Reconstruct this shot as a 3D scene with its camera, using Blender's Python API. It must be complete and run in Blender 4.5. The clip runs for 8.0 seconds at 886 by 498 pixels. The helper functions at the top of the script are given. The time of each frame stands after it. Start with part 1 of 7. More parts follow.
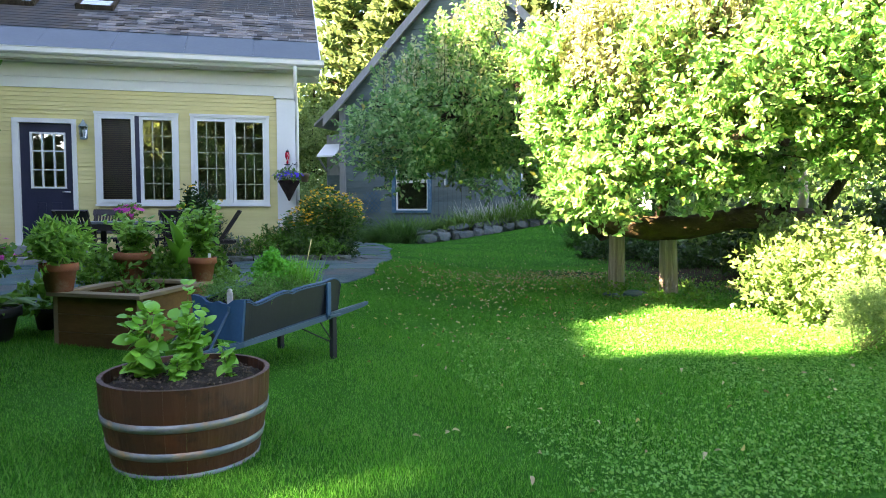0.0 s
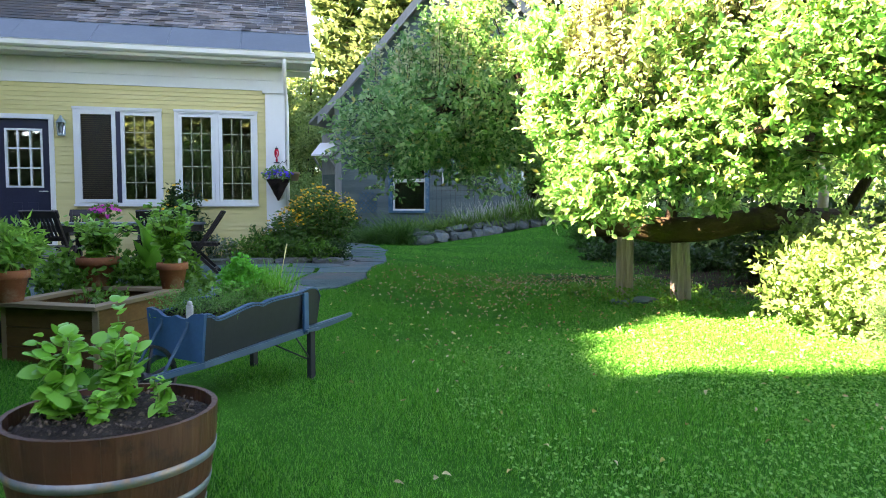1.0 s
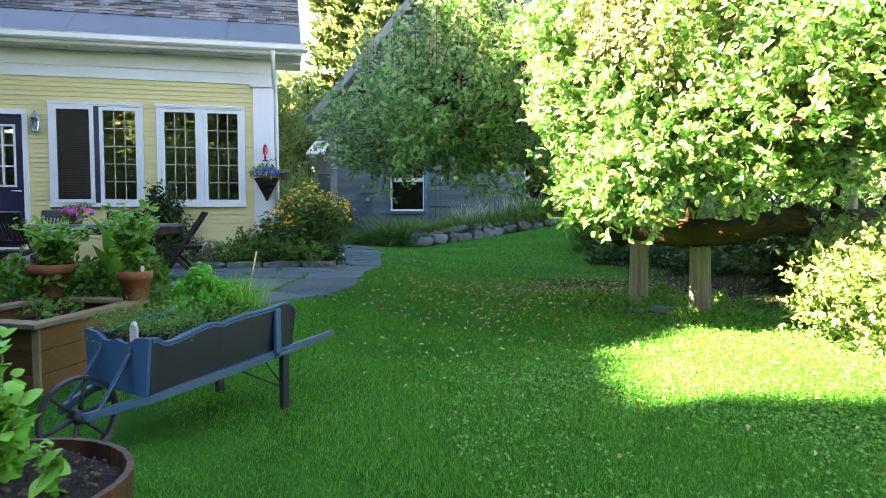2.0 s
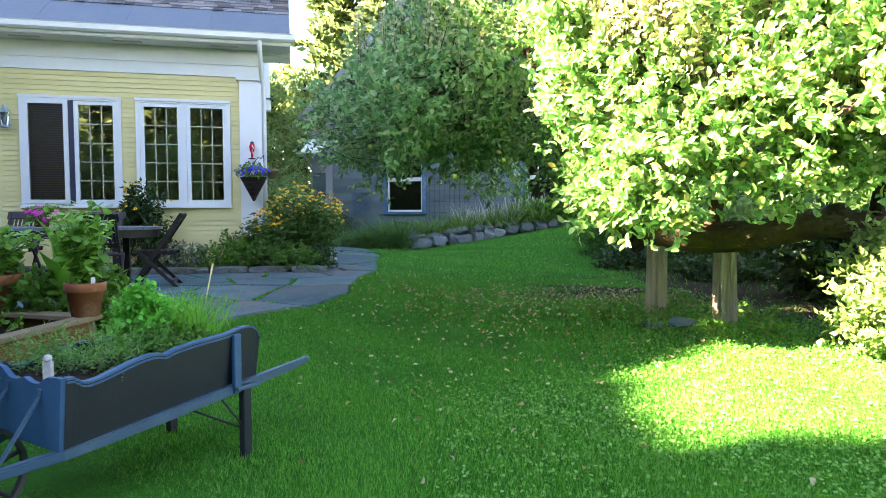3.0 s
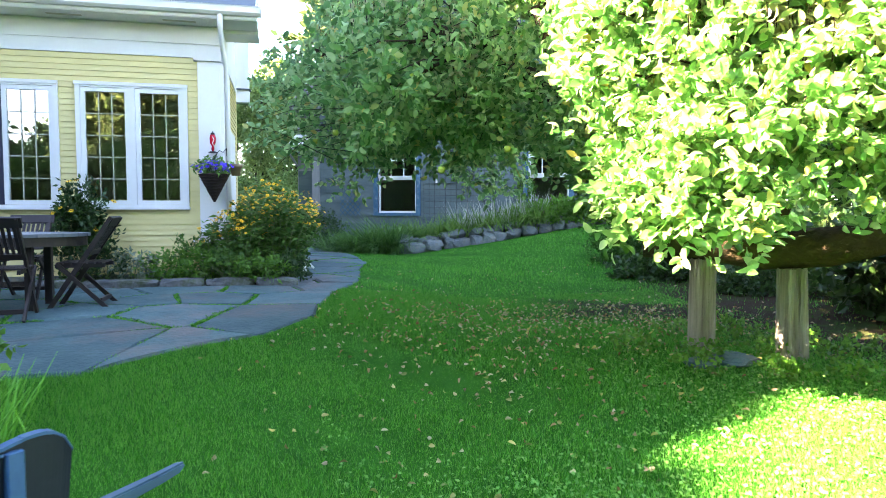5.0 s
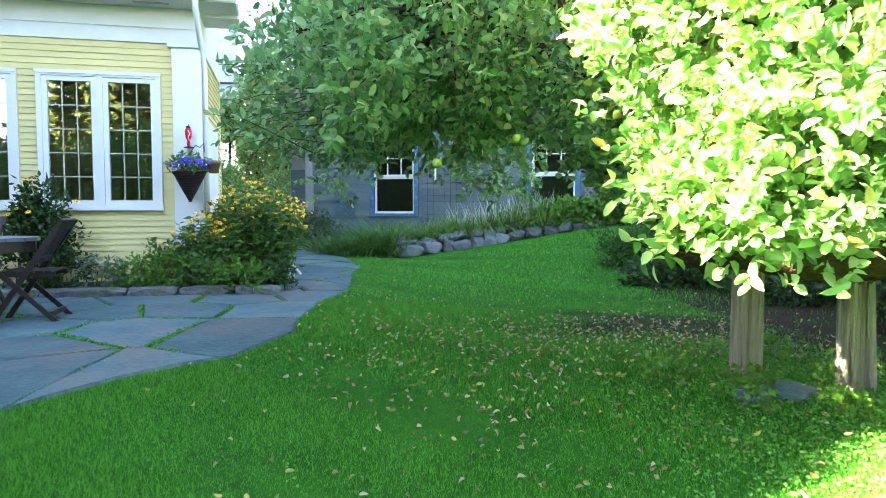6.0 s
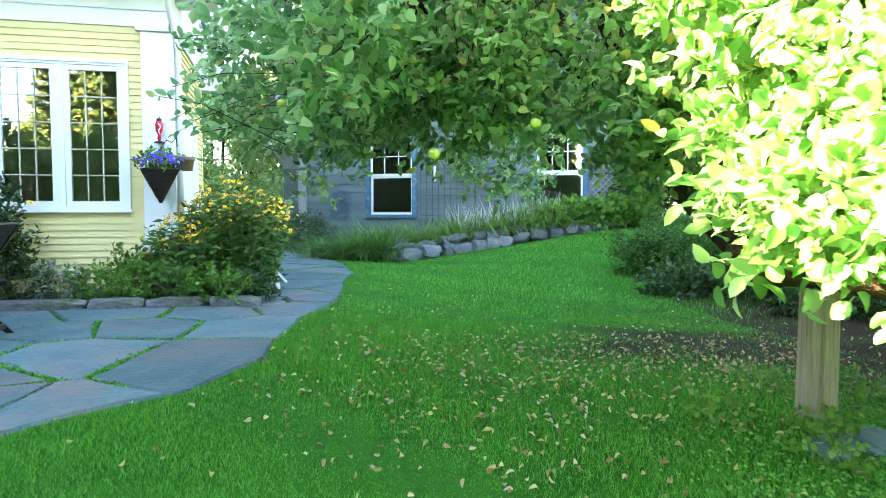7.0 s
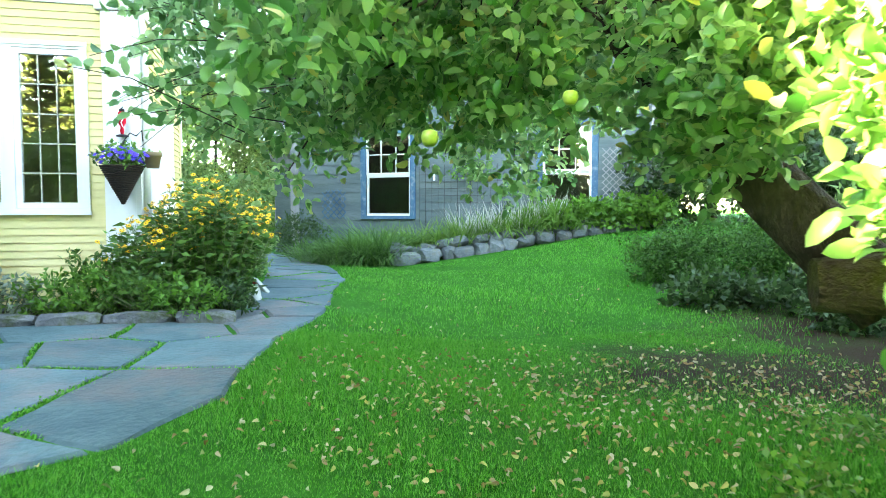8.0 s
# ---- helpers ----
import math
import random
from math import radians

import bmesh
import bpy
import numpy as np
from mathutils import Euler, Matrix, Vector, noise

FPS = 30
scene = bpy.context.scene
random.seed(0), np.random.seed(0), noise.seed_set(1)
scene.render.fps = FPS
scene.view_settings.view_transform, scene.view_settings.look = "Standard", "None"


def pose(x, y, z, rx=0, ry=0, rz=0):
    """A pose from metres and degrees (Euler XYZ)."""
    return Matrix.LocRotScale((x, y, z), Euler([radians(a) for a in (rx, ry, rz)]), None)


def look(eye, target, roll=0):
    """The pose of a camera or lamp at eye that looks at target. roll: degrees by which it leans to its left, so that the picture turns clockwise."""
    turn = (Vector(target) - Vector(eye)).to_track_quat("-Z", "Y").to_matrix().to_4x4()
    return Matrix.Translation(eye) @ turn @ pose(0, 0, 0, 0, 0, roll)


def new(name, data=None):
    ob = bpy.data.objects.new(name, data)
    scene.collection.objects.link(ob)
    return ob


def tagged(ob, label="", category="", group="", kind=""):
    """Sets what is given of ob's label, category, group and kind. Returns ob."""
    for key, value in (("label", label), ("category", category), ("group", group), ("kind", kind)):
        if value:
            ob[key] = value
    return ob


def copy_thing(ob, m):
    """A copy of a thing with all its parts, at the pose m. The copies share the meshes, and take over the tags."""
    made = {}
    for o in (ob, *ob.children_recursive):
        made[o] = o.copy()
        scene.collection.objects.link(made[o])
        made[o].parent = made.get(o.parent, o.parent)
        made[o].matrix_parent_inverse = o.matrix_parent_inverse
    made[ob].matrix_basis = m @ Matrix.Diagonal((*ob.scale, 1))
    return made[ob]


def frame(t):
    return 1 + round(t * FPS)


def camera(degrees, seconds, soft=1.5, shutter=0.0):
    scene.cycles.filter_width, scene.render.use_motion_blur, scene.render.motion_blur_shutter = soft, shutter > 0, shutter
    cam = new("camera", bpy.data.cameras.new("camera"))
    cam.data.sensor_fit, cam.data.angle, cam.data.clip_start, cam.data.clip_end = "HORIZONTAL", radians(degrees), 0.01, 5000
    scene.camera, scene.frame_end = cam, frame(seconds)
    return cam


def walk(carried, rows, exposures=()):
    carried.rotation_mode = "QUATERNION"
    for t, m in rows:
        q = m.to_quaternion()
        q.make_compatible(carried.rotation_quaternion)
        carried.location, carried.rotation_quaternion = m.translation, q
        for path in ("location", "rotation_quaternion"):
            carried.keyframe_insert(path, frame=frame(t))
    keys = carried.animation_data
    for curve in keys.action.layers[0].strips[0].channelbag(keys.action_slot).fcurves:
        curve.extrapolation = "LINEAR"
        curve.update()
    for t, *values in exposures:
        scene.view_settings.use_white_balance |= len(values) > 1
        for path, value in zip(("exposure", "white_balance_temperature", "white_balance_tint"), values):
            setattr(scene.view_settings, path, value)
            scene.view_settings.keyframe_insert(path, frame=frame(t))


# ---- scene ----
cam = camera(66.5, 8.0, soft=0.9, shutter=0.35)
YAW, PITCH, ROLL = -13.3, -3.35, 0.0
PATH = [
    (0.0, 0.227, -12.877, 1.300),
    (0.5, 0.320, -12.607, 1.307),
    (1.0, 0.413, -12.322, 1.304),
    (1.5, 0.504, -12.009, 1.308),
    (3.0, 0.771, -11.026, 1.332),
    (3.5, 0.876, -10.696, 1.340),
    (4.0, 0.989, -10.358, 1.347),
    (4.5, 1.106, -10.002, 1.352),
    (6.0, 1.421, -8.852, 1.367),
    (6.5, 1.522, -8.444, 1.373),
    (7.0, 1.618, -8.039, 1.388),
    (7.5, 1.718, -7.631, 1.404),
    (8.0, 1.816, -7.212, 1.409),
]
walk(cam, [(t, pose(x, y, z, 90 + PITCH, ROLL, YAW)) for t, x, y, z in PATH], exposures=[(0.0, 4.65, 7900, 23), (1.5, 4.72, 7800, 23), (3.0, 4.95, 7500, 25), (4.5, 5.25, 7400, 23), (6.5, 5.62, 7300, 15), (8.0, 6.2, 8700, 9)])

# ---- light: a low sun from beside the house, clear sky ----
SUN_ELEV, SUN_FROM = 32.0, (-0.96, -0.28)
world = bpy.data.worlds.new("sky")
scene.world = world
world.use_nodes = True
wn = world.node_tree
sky = wn.nodes.new("ShaderNodeTexSky")
sky.sky_type = "NISHITA"
sky.sun_disc = False
sky.sun_elevation = radians(SUN_ELEV)
sky.sun_rotation = math.atan2(SUN_FROM[0], SUN_FROM[1])
sky.altitude = 1500.0
sky.dust_density = 0.8
wn.links.new(sky.outputs[0], wn.nodes["Background"].inputs[0])
wn.nodes["Background"].inputs[1].default_value = 0.05
sun = new("sun", bpy.data.lights.new("sun", "SUN"))
sun.data.energy, sun.data.angle, sun.data.color = 5.0, radians(0.6), (1.0, 0.81, 0.63)
sun.matrix_world = look((0, 0, 30), (-SUN_FROM[0] * 30, -SUN_FROM[1] * 30, 30 - 30 * math.tan(radians(SUN_ELEV))))


# ---- materials ----
def ramp_mix(nt, fac, a, b):
    mix = nt.nodes.new("ShaderNodeMix")
    mix.data_type = "RGBA"
    if hasattr(fac, "links"):
        nt.links.new(fac, mix.inputs[0])
    else:
        mix.inputs[0].default_value = fac
    for k, c in ((6, a), (7, b)):
        if hasattr(c, "links"):
            nt.links.new(c, mix.inputs[k])
        else:
            mix.inputs[k].default_value = (*c, 1)
    return mix.outputs[2]


def noise_out(nt, scale, detail=4.0, stretch=(1, 1, 1), rough=0.6, lo=0.35, hi=0.65):
    tc = nt.nodes.new("ShaderNodeTexCoord")
    mp = nt.nodes.new("ShaderNodeMapping")
    mp.inputs["Scale"].default_value = stretch
    tx = nt.nodes.new("ShaderNodeTexNoise")
    tx.inputs["Scale"].default_value, tx.inputs["Detail"].default_value, tx.inputs["Roughness"].default_value = scale, detail, rough
    mr = nt.nodes.new("ShaderNodeMapRange")
    mr.inputs[1].default_value, mr.inputs[2].default_value = lo, hi
    nt.links.new(tc.outputs["Object"], mp.inputs[0])
    nt.links.new(mp.outputs[0], tx.inputs["Vector"])
    nt.links.new(tx.outputs[0], mr.inputs[0])
    return mr.outputs[0]


def surface(name, base, second, scale=3.0, fine=40.0, stretch=(1, 1, 1), rough=0.7, bump=0.3, depth=0.004, vary=0.0, metal=0.0, third=None, third_scale=0.8, grain=0.45):
    """Two-scale noise colour with fine relief; vary: how much each object differs in brightness."""
    m = bpy.data.materials.new(name)
    m.use_nodes = True
    nt = m.node_tree
    bs = nt.nodes["Principled BSDF"]
    big = noise_out(nt, scale, 5.0, stretch)
    small = noise_out(nt, fine, 3.0, stretch, lo=0.3, hi=0.7)
    col = ramp_mix(nt, big, base, second)
    dark = tuple(c * 0.72 for c in base)
    half = nt.nodes.new("ShaderNodeMath")
    half.operation = "MULTIPLY"
    half.inputs[1].default_value = grain
    nt.links.new(small, half.inputs[0])
    col = ramp_mix(nt, half.outputs[0], col, dark)
    if third:
        col = ramp_mix(nt, noise_out(nt, third_scale, 6.0, (1, 1, 1), 0.7, 0.52, 0.68), col, third)
    if vary:
        oi = nt.nodes.new("ShaderNodeObjectInfo")
        hsv = nt.nodes.new("ShaderNodeHueSaturation")
        mr = nt.nodes.new("ShaderNodeMapRange")
        mr.inputs[3].default_value, mr.inputs[4].default_value = 1 - vary, 1 + vary
        nt.links.new(oi.outputs["Random"], mr.inputs[0])
        nt.links.new(mr.outputs[0], hsv.inputs["Value"])
        nt.links.new(col, hsv.inputs["Color"])
        col = hsv.outputs[0]
    nt.links.new(col, bs.inputs["Base Color"])
    bs.inputs["Roughness"].default_value, bs.inputs["Metallic"].default_value = rough, metal
    bs.inputs["Specular IOR Level"].default_value = 0.08 if rough >= 0.9 else 0.22 if rough >= 0.65 else 0.32
    if bump:
        bp = nt.nodes.new("ShaderNodeBump")
        bp.inputs["Strength"].default_value, bp.inputs["Distance"].default_value = bump, depth
        nt.links.new(small, bp.inputs["Height"])
        nt.links.new(bp.outputs[0], bs.inputs["Normal"])
    return m


def leafy(name, colours, gloss=0.45, through_light=0.45, yellow=0.0, sheen=0.35, lift=1.5, rich=1.0):
    """Leaf: each leaf of the mesh takes its own tone; thin, so that light comes through."""
    m = bpy.data.materials.new(name)
    m.use_nodes = True
    nt = m.node_tree
    bs = nt.nodes["Principled BSDF"]
    geo = nt.nodes.new("ShaderNodeNewGeometry")
    cr = nt.nodes.new("ShaderNodeValToRGB")
    cr.color_ramp.elements[0].position, cr.color_ramp.elements[1].position = 0.0, 0.95
    cr.color_ramp.elements[0].color, cr.color_ramp.elements[1].color = (*colours[0], 1), (*colours[-1], 1)
    for k, c in enumerate(colours[1:-1]):
        e = cr.color_ramp.elements.new((k + 1) / (len(colours) - 1) * 0.95)
        e.color = (*c, 1)
    if yellow:
        e = cr.color_ramp.elements.new(1.0 - yellow)
        e.color = (*colours[-1], 1)
        cr.color_ramp.elements[-1].position = 1.0
        cr.color_ramp.elements[-1].color = (0.42, 0.36, 0.05, 1)
    nt.links.new(geo.outputs["Random Per Island"], cr.inputs[0])
    nt.links.new(cr.outputs[0], bs.inputs["Base Color"])
    bs.inputs["Roughness"].default_value, bs.inputs["Specular IOR Level"].default_value = gloss, sheen
    tr = nt.nodes.new("ShaderNodeBsdfTranslucent")
    hs = nt.nodes.new("ShaderNodeHueSaturation")
    hs.inputs["Saturation"].default_value = rich
    hs.inputs["Hue"].default_value, hs.inputs["Value"].default_value = 0.485, lift
    nt.links.new(cr.outputs[0], hs.inputs["Color"])
    nt.links.new(hs.outputs[0], tr.inputs[0])
    mx = nt.nodes.new("ShaderNodeMixShader")
    mx.inputs[0].default_value = through_light
    nt.links.new(bs.outputs[0], mx.inputs[1])
    nt.links.new(tr.outputs[0], mx.inputs[2])
    nt.links.new(mx.outputs[0], nt.nodes["Material Output"].inputs[0])
    return m


M_SOIL_LAWN = surface("lawn_soil", (0.014, 0.105, 0.009), (0.028, 0.16, 0.015), 2.5, 70, rough=0.9, bump=0.8, depth=0.02)


def bare_earth(m, spots, colour):
    """Bare earth with ragged edges round some places of the plan: (x, y, radius)."""
    nt = m.node_tree
    bs = nt.nodes["Principled BSDF"]
    col = bs.inputs["Base Color"].links[0].from_socket
    tc = nt.nodes.new("ShaderNodeTexCoord")
    rag = noise_out(nt, 2.2, 6.0, lo=0.2, hi=0.8)
    for x, y, r in spots:
        di = nt.nodes.new("ShaderNodeVectorMath")
        di.operation = "DISTANCE"
        di.inputs[1].default_value = (x, y, 0.3)
        nt.links.new(tc.outputs["Object"], di.inputs[0])
        mr = nt.nodes.new("ShaderNodeMapRange")
        mr.inputs[1].default_value, mr.inputs[2].default_value, mr.inputs[3].default_value, mr.inputs[4].default_value = r * 0.35, r * 1.25, 1.6, 0.0
        nt.links.new(di.outputs["Value"], mr.inputs[0])
        mu = nt.nodes.new("ShaderNodeMath")
        mu.operation, mu.use_clamp = "MULTIPLY", True
        nt.links.new(mr.outputs[0], mu.inputs[0])
        nt.links.new(rag, mu.inputs[1])
        col = ramp_mix(nt, mu.outputs[0], col, colour)
    nt.links.new(col, bs.inputs["Base Color"])


bare_earth(M_SOIL_LAWN, ((4.5, -3.1, 1.0), (5.6, -3.2, 1.7), (6.6, -4.3, 2.0), (5.5, -5.0, 1.3), (6.9, -2.2, 1.6), (7.9, -1.6, 1.9), (5.9, -3.9, 1.3)), (0.034, 0.022, 0.013))
M_GRASS = leafy("grass_blade", [(0.009, 0.115, 0.008), (0.019, 0.185, 0.013), (0.038, 0.265, 0.022), (0.07, 0.31, 0.036), (0.125, 0.36, 0.065)], 0.42, 0.35, 0, 0.25)
M_CLOVER = leafy("clover_leaf", [(0.05, 0.22, 0.03), (0.095, 0.30, 0.055), (0.15, 0.36, 0.08)], 0.55, 0.3, 0, 0.22)
M_APPLE_LEAF = leafy("apple_leaf", [(0.02, 0.13, 0.018), (0.06, 0.225, 0.04), (0.14, 0.32, 0.08), (0.25, 0.39, 0.14)], 0.33, 0.48, 0.006, 0.42, 2.0, 0.72)
# young shoot leaves, made paler still to paint sunlight into them
M_SUNLIT_YOUNG_LEAF = leafy("sunlit_young_leaf", [(0.17, 0.27, 0.08), (0.29, 0.36, 0.14), (0.42, 0.44, 0.23)], 0.4, 0.45, 0, 0.4, 1.6, 0.7)
M_SHRUB = leafy("shrub_leaf", [(0.08, 0.165, 0.045), (0.17, 0.28, 0.085)], 0.45, 0.4)
M_FLOWERLEAF = leafy("sunflower_leaf", [(0.028, 0.10, 0.016), (0.085, 0.20, 0.034)], 0.45, 0.35)
M_PINE = leafy("pine_needles", [(0.03, 0.07, 0.025), (0.075, 0.13, 0.045), (0.14, 0.20, 0.07)], 0.6, 0.4, 0, 0.12)
M_HERB = leafy("herb_leaf", [(0.05, 0.16, 0.02), (0.10, 0.26, 0.035)], 0.4, 0.4)
M_DARKLEAF = leafy("dark_leaf", [(0.015, 0.045, 0.012), (0.035, 0.09, 0.02)], 0.45, 0.3)
M_SILVER = leafy("silver_leaf", [(0.12, 0.17, 0.11), (0.2, 0.25, 0.17)], 0.6, 0.2)
M_BARK = surface("bark", (0.04, 0.03, 0.022), (0.075, 0.06, 0.045), 4, 30, (1, 1, 0.4), 0.9, 0.9, 0.02)
M_MOSSBARK = surface("mossy_bark", (0.05, 0.036, 0.024), (0.09, 0.07, 0.04), 3, 24, (0.5, 1, 1), 0.9, 0.9, 0.02, third=(0.085, 0.085, 0.025), third_scale=3)
M_CLAP = surface("yellow_clapboard", (0.60, 0.51, 0.22), (0.66, 0.57, 0.265), 2, 30, (0.3, 1, 4), 0.6, 0.15, 0.001, 0.04, grain=0.15)
M_WHITE = surface("white_paint", (0.69, 0.69, 0.655), (0.65, 0.65, 0.615), 2, 30, rough=0.5, bump=0.1, depth=0.001, grain=0.08)
M_NAVY = surface("navy_paint", (0.020, 0.022, 0.045), (0.026, 0.028, 0.055), 3, 40, rough=0.4, bump=0.1, depth=0.001)
M_ROOFMETAL = surface("blue_grey_metal", (0.062, 0.088, 0.102), (0.078, 0.105, 0.118), 1.5, 20, rough=0.45, bump=0.1, depth=0.001, metal=0.2)
M_SHINGLE = surface("asphalt_shingle", (0.115, 0.12, 0.125), (0.20, 0.165, 0.14), 2.2, 120, rough=0.95, bump=0.6, depth=0.003, vary=0.6)
M_BARN = surface("grey_weathered_board", (0.085, 0.125, 0.126), (0.135, 0.178, 0.175), 1.5, 20, (0.3, 1, 3), 0.85, 0.5, 0.004, 0.08)
M_BARNTRIM = surface("weathered_trim", (0.24, 0.25, 0.25), (0.33, 0.33, 0.32), 2, 20, (1, 1, 0.2), 0.85, 0.5, 0.004)
M_OLDWOOD = surface("grey_old_wood", (0.25, 0.225, 0.185), (0.45, 0.415, 0.35), 22, 70, (1, 1, 0.04), 0.85, 1.0, 0.02)
M_BLUETRIM = surface("worn_blue_paint", (0.026, 0.10, 0.165), (0.05, 0.145, 0.22), 4, 30, rough=0.6, bump=0.3, depth=0.002, third=(0.16, 0.22, 0.26), third_scale=9)
M_STONE = surface("field_stone", (0.085, 0.11, 0.112), (0.18, 0.205, 0.20), 3, 30, rough=0.9, bump=0.7, depth=0.02, vary=0.2, third=(0.16, 0.16, 0.13), third_scale=4)
M_FLAG = surface("bluestone_flag", (0.046, 0.096, 0.098), (0.085, 0.15, 0.146), 2.4, 22, rough=0.75, bump=0.9, depth=0.01, vary=0.2, third=(0.128, 0.122, 0.11), third_scale=0.9)
M_SOIL = surface("dark_soil", (0.03, 0.024, 0.02), (0.055, 0.045, 0.036), 8, 60, rough=0.95, bump=1.0, depth=0.02)
M_GLASS = bpy.data.materials.new("window_glass")
M_GLASS.use_nodes = True
_b = M_GLASS.node_tree.nodes["Principled BSDF"]
_b.inputs["Base Color"].default_value = (0.9, 0.93, 0.92, 1)
_b.inputs["Roughness"].default_value, _b.inputs["Transmission Weight"].default_value, _b.inputs["IOR"].default_value = 0.0, 1.0, 2.2
M_OLDGLASS = bpy.data.materials.new("old_window_glass")
M_OLDGLASS.use_nodes = True
_b = M_OLDGLASS.node_tree.nodes["Principled BSDF"]
_b.inputs["Base Color"].default_value = (0.8, 0.85, 0.83, 1)
_b.inputs["Roughness"].default_value, _b.inputs["Transmission Weight"].default_value, _b.inputs["IOR"].default_value = 0.015, 1.0, 1.8
M_BARNROOM = surface("bare_boarded_room", (0.16, 0.13, 0.095), (0.24, 0.20, 0.15), 1, 20, (1, 1, 0.1), 0.9, 0.2, 0.002)
# near-black: the shade of unlit rooms is painted into the colour
M_SHADED_ROOM = surface("room_shade", (0.018, 0.015, 0.013), (0.026, 0.022, 0.018), 1, 10, rough=0.9, bump=0)


# ---- builders ----
def thing(name, label="", category="", group="", kind="", at=(0, 0, 0), rz=0.0):
    ob = new(name)
    ob.empty_display_size = 0.1
    ob.matrix_world = pose(*at, 0, 0, rz)
    return tagged(ob, label, category, group, kind)


def mesh_of(name, bm, material):
    me = bpy.data.meshes.new(name)
    bm.normal_update()
    bm.to_mesh(me)
    bm.free()
    me.materials.append(material)
    return me


def part(name, bm, material=None, parent=None, label="", smooth=False):
    me = bm if isinstance(bm, bpy.types.Mesh) else mesh_of(name, bm, material)
    if smooth:
        me.polygons.foreach_set("use_smooth", [True] * len(me.polygons))
    ob = new(name, me)
    if parent:
        ob.parent = parent
    return tagged(ob, label)


def box(bm, x0, x1, y0, y1, z0, z1, bevel=0.0):
    m = Matrix.LocRotScale(((x0 + x1) / 2, (y0 + y1) / 2, (z0 + z1) / 2), None, (abs(x1 - x0), abs(y1 - y0), abs(z1 - z0)))
    r = bmesh.ops.create_cube(bm, size=1.0, matrix=m)
    if bevel:
        es = list({e for v in r["verts"] for e in v.link_edges})
        bmesh.ops.bevel(bm, geom=es, offset=bevel, segments=1, affect="EDGES")
    return bm


def boxed(x0, x1, y0, y1, z0, z1, bevel=0.0):
    return box(bmesh.new(), x0, x1, y0, y1, z0, z1, bevel)


def tube(bm, pts, radii, sides=8, rough=0.0, rnd=None):
    """A tapered round limb along points."""
    rings = []
    n = len(pts)
    pts = [Vector(p) for p in pts]
    ref = Vector((0.31, 0.47, 0.82))
    for i, p in enumerate(pts):
        d = (pts[min(i + 1, n - 1)] - pts[max(i - 1, 0)]).normalized()
        a = d.cross(ref).normalized()
        b = d.cross(a)
        ring = []
        for k in range(sides):
            w = 2 * math.pi * k / sides
            r = radii[i] * (1 + (rnd.uniform(-rough, rough) if rnd else 0))
            ring.append(bm.verts.new(p + (a * math.cos(w) + b * math.sin(w)) * r))
        rings.append(ring)
    for r0, r1 in zip(rings, rings[1:]):
        for k in range(sides):
            f = bm.faces.new((r0[k], r0[(k + 1) % sides], r1[(k + 1) % sides], r1[k]))
            f.smooth = True
    bm.faces.new(rings[0][::-1])
    bm.faces.new(rings[-1])
    return bm


def lathe(bm, profile, sides=24, cx=0.0, cy=0.0, smooth=True):
    """A turned form from (radius, z) pairs."""
    rings = [[bm.verts.new((cx + r * math.cos(2 * math.pi * k / sides), cy + r * math.sin(2 * math.pi * k / sides), z)) for k in range(sides)] for r, z in profile]
    for a, b in zip(rings, rings[1:]):
        for k in range(sides):
            f = bm.faces.new((a[k], a[(k + 1) % sides], b[(k + 1) % sides], b[k]))
            f.smooth = smooth
    bm.faces.new(rings[0][::-1])
    bm.faces.new(rings[-1])
    return bm


def prism(bm, pts, z0, z1):
    """An upright prism over a flat outline."""
    lo = [bm.verts.new((x, y, z0)) for x, y in pts]
    hi = [bm.verts.new((x, y, z1)) for x, y in pts]
    n = len(pts)
    for k in range(n):
        bm.faces.new((lo[k], lo[(k + 1) % n], hi[(k + 1) % n], hi[k]))
    bm.faces.new(lo[::-1])
    bm.faces.new(hi)
    return bm


def raw_mesh(name, verts, faces, material):
    """Mesh from arrays; faces: (n, 3) or (n, 4)."""
    me = bpy.data.meshes.new(name)
    n, k = faces.shape
    me.vertices.add(len(verts))
    me.vertices.foreach_set("co", np.ascontiguousarray(verts, np.float32).ravel())
    me.loops.add(n * k)
    me.loops.foreach_set("vertex_index", np.ascontiguousarray(faces, np.int32).ravel())
    me.polygons.add(n)
    me.polygons.foreach_set("loop_start", np.arange(0, n * k, k, dtype=np.int32))
    me.polygons.foreach_set("loop_total", np.full(n, k, np.int32))
    me.update(calc_edges=True)
    me.materials.append(material)
    return me


def unit(v):
    return v / np.maximum(np.linalg.norm(v, axis=-1, keepdims=True), 1e-9)


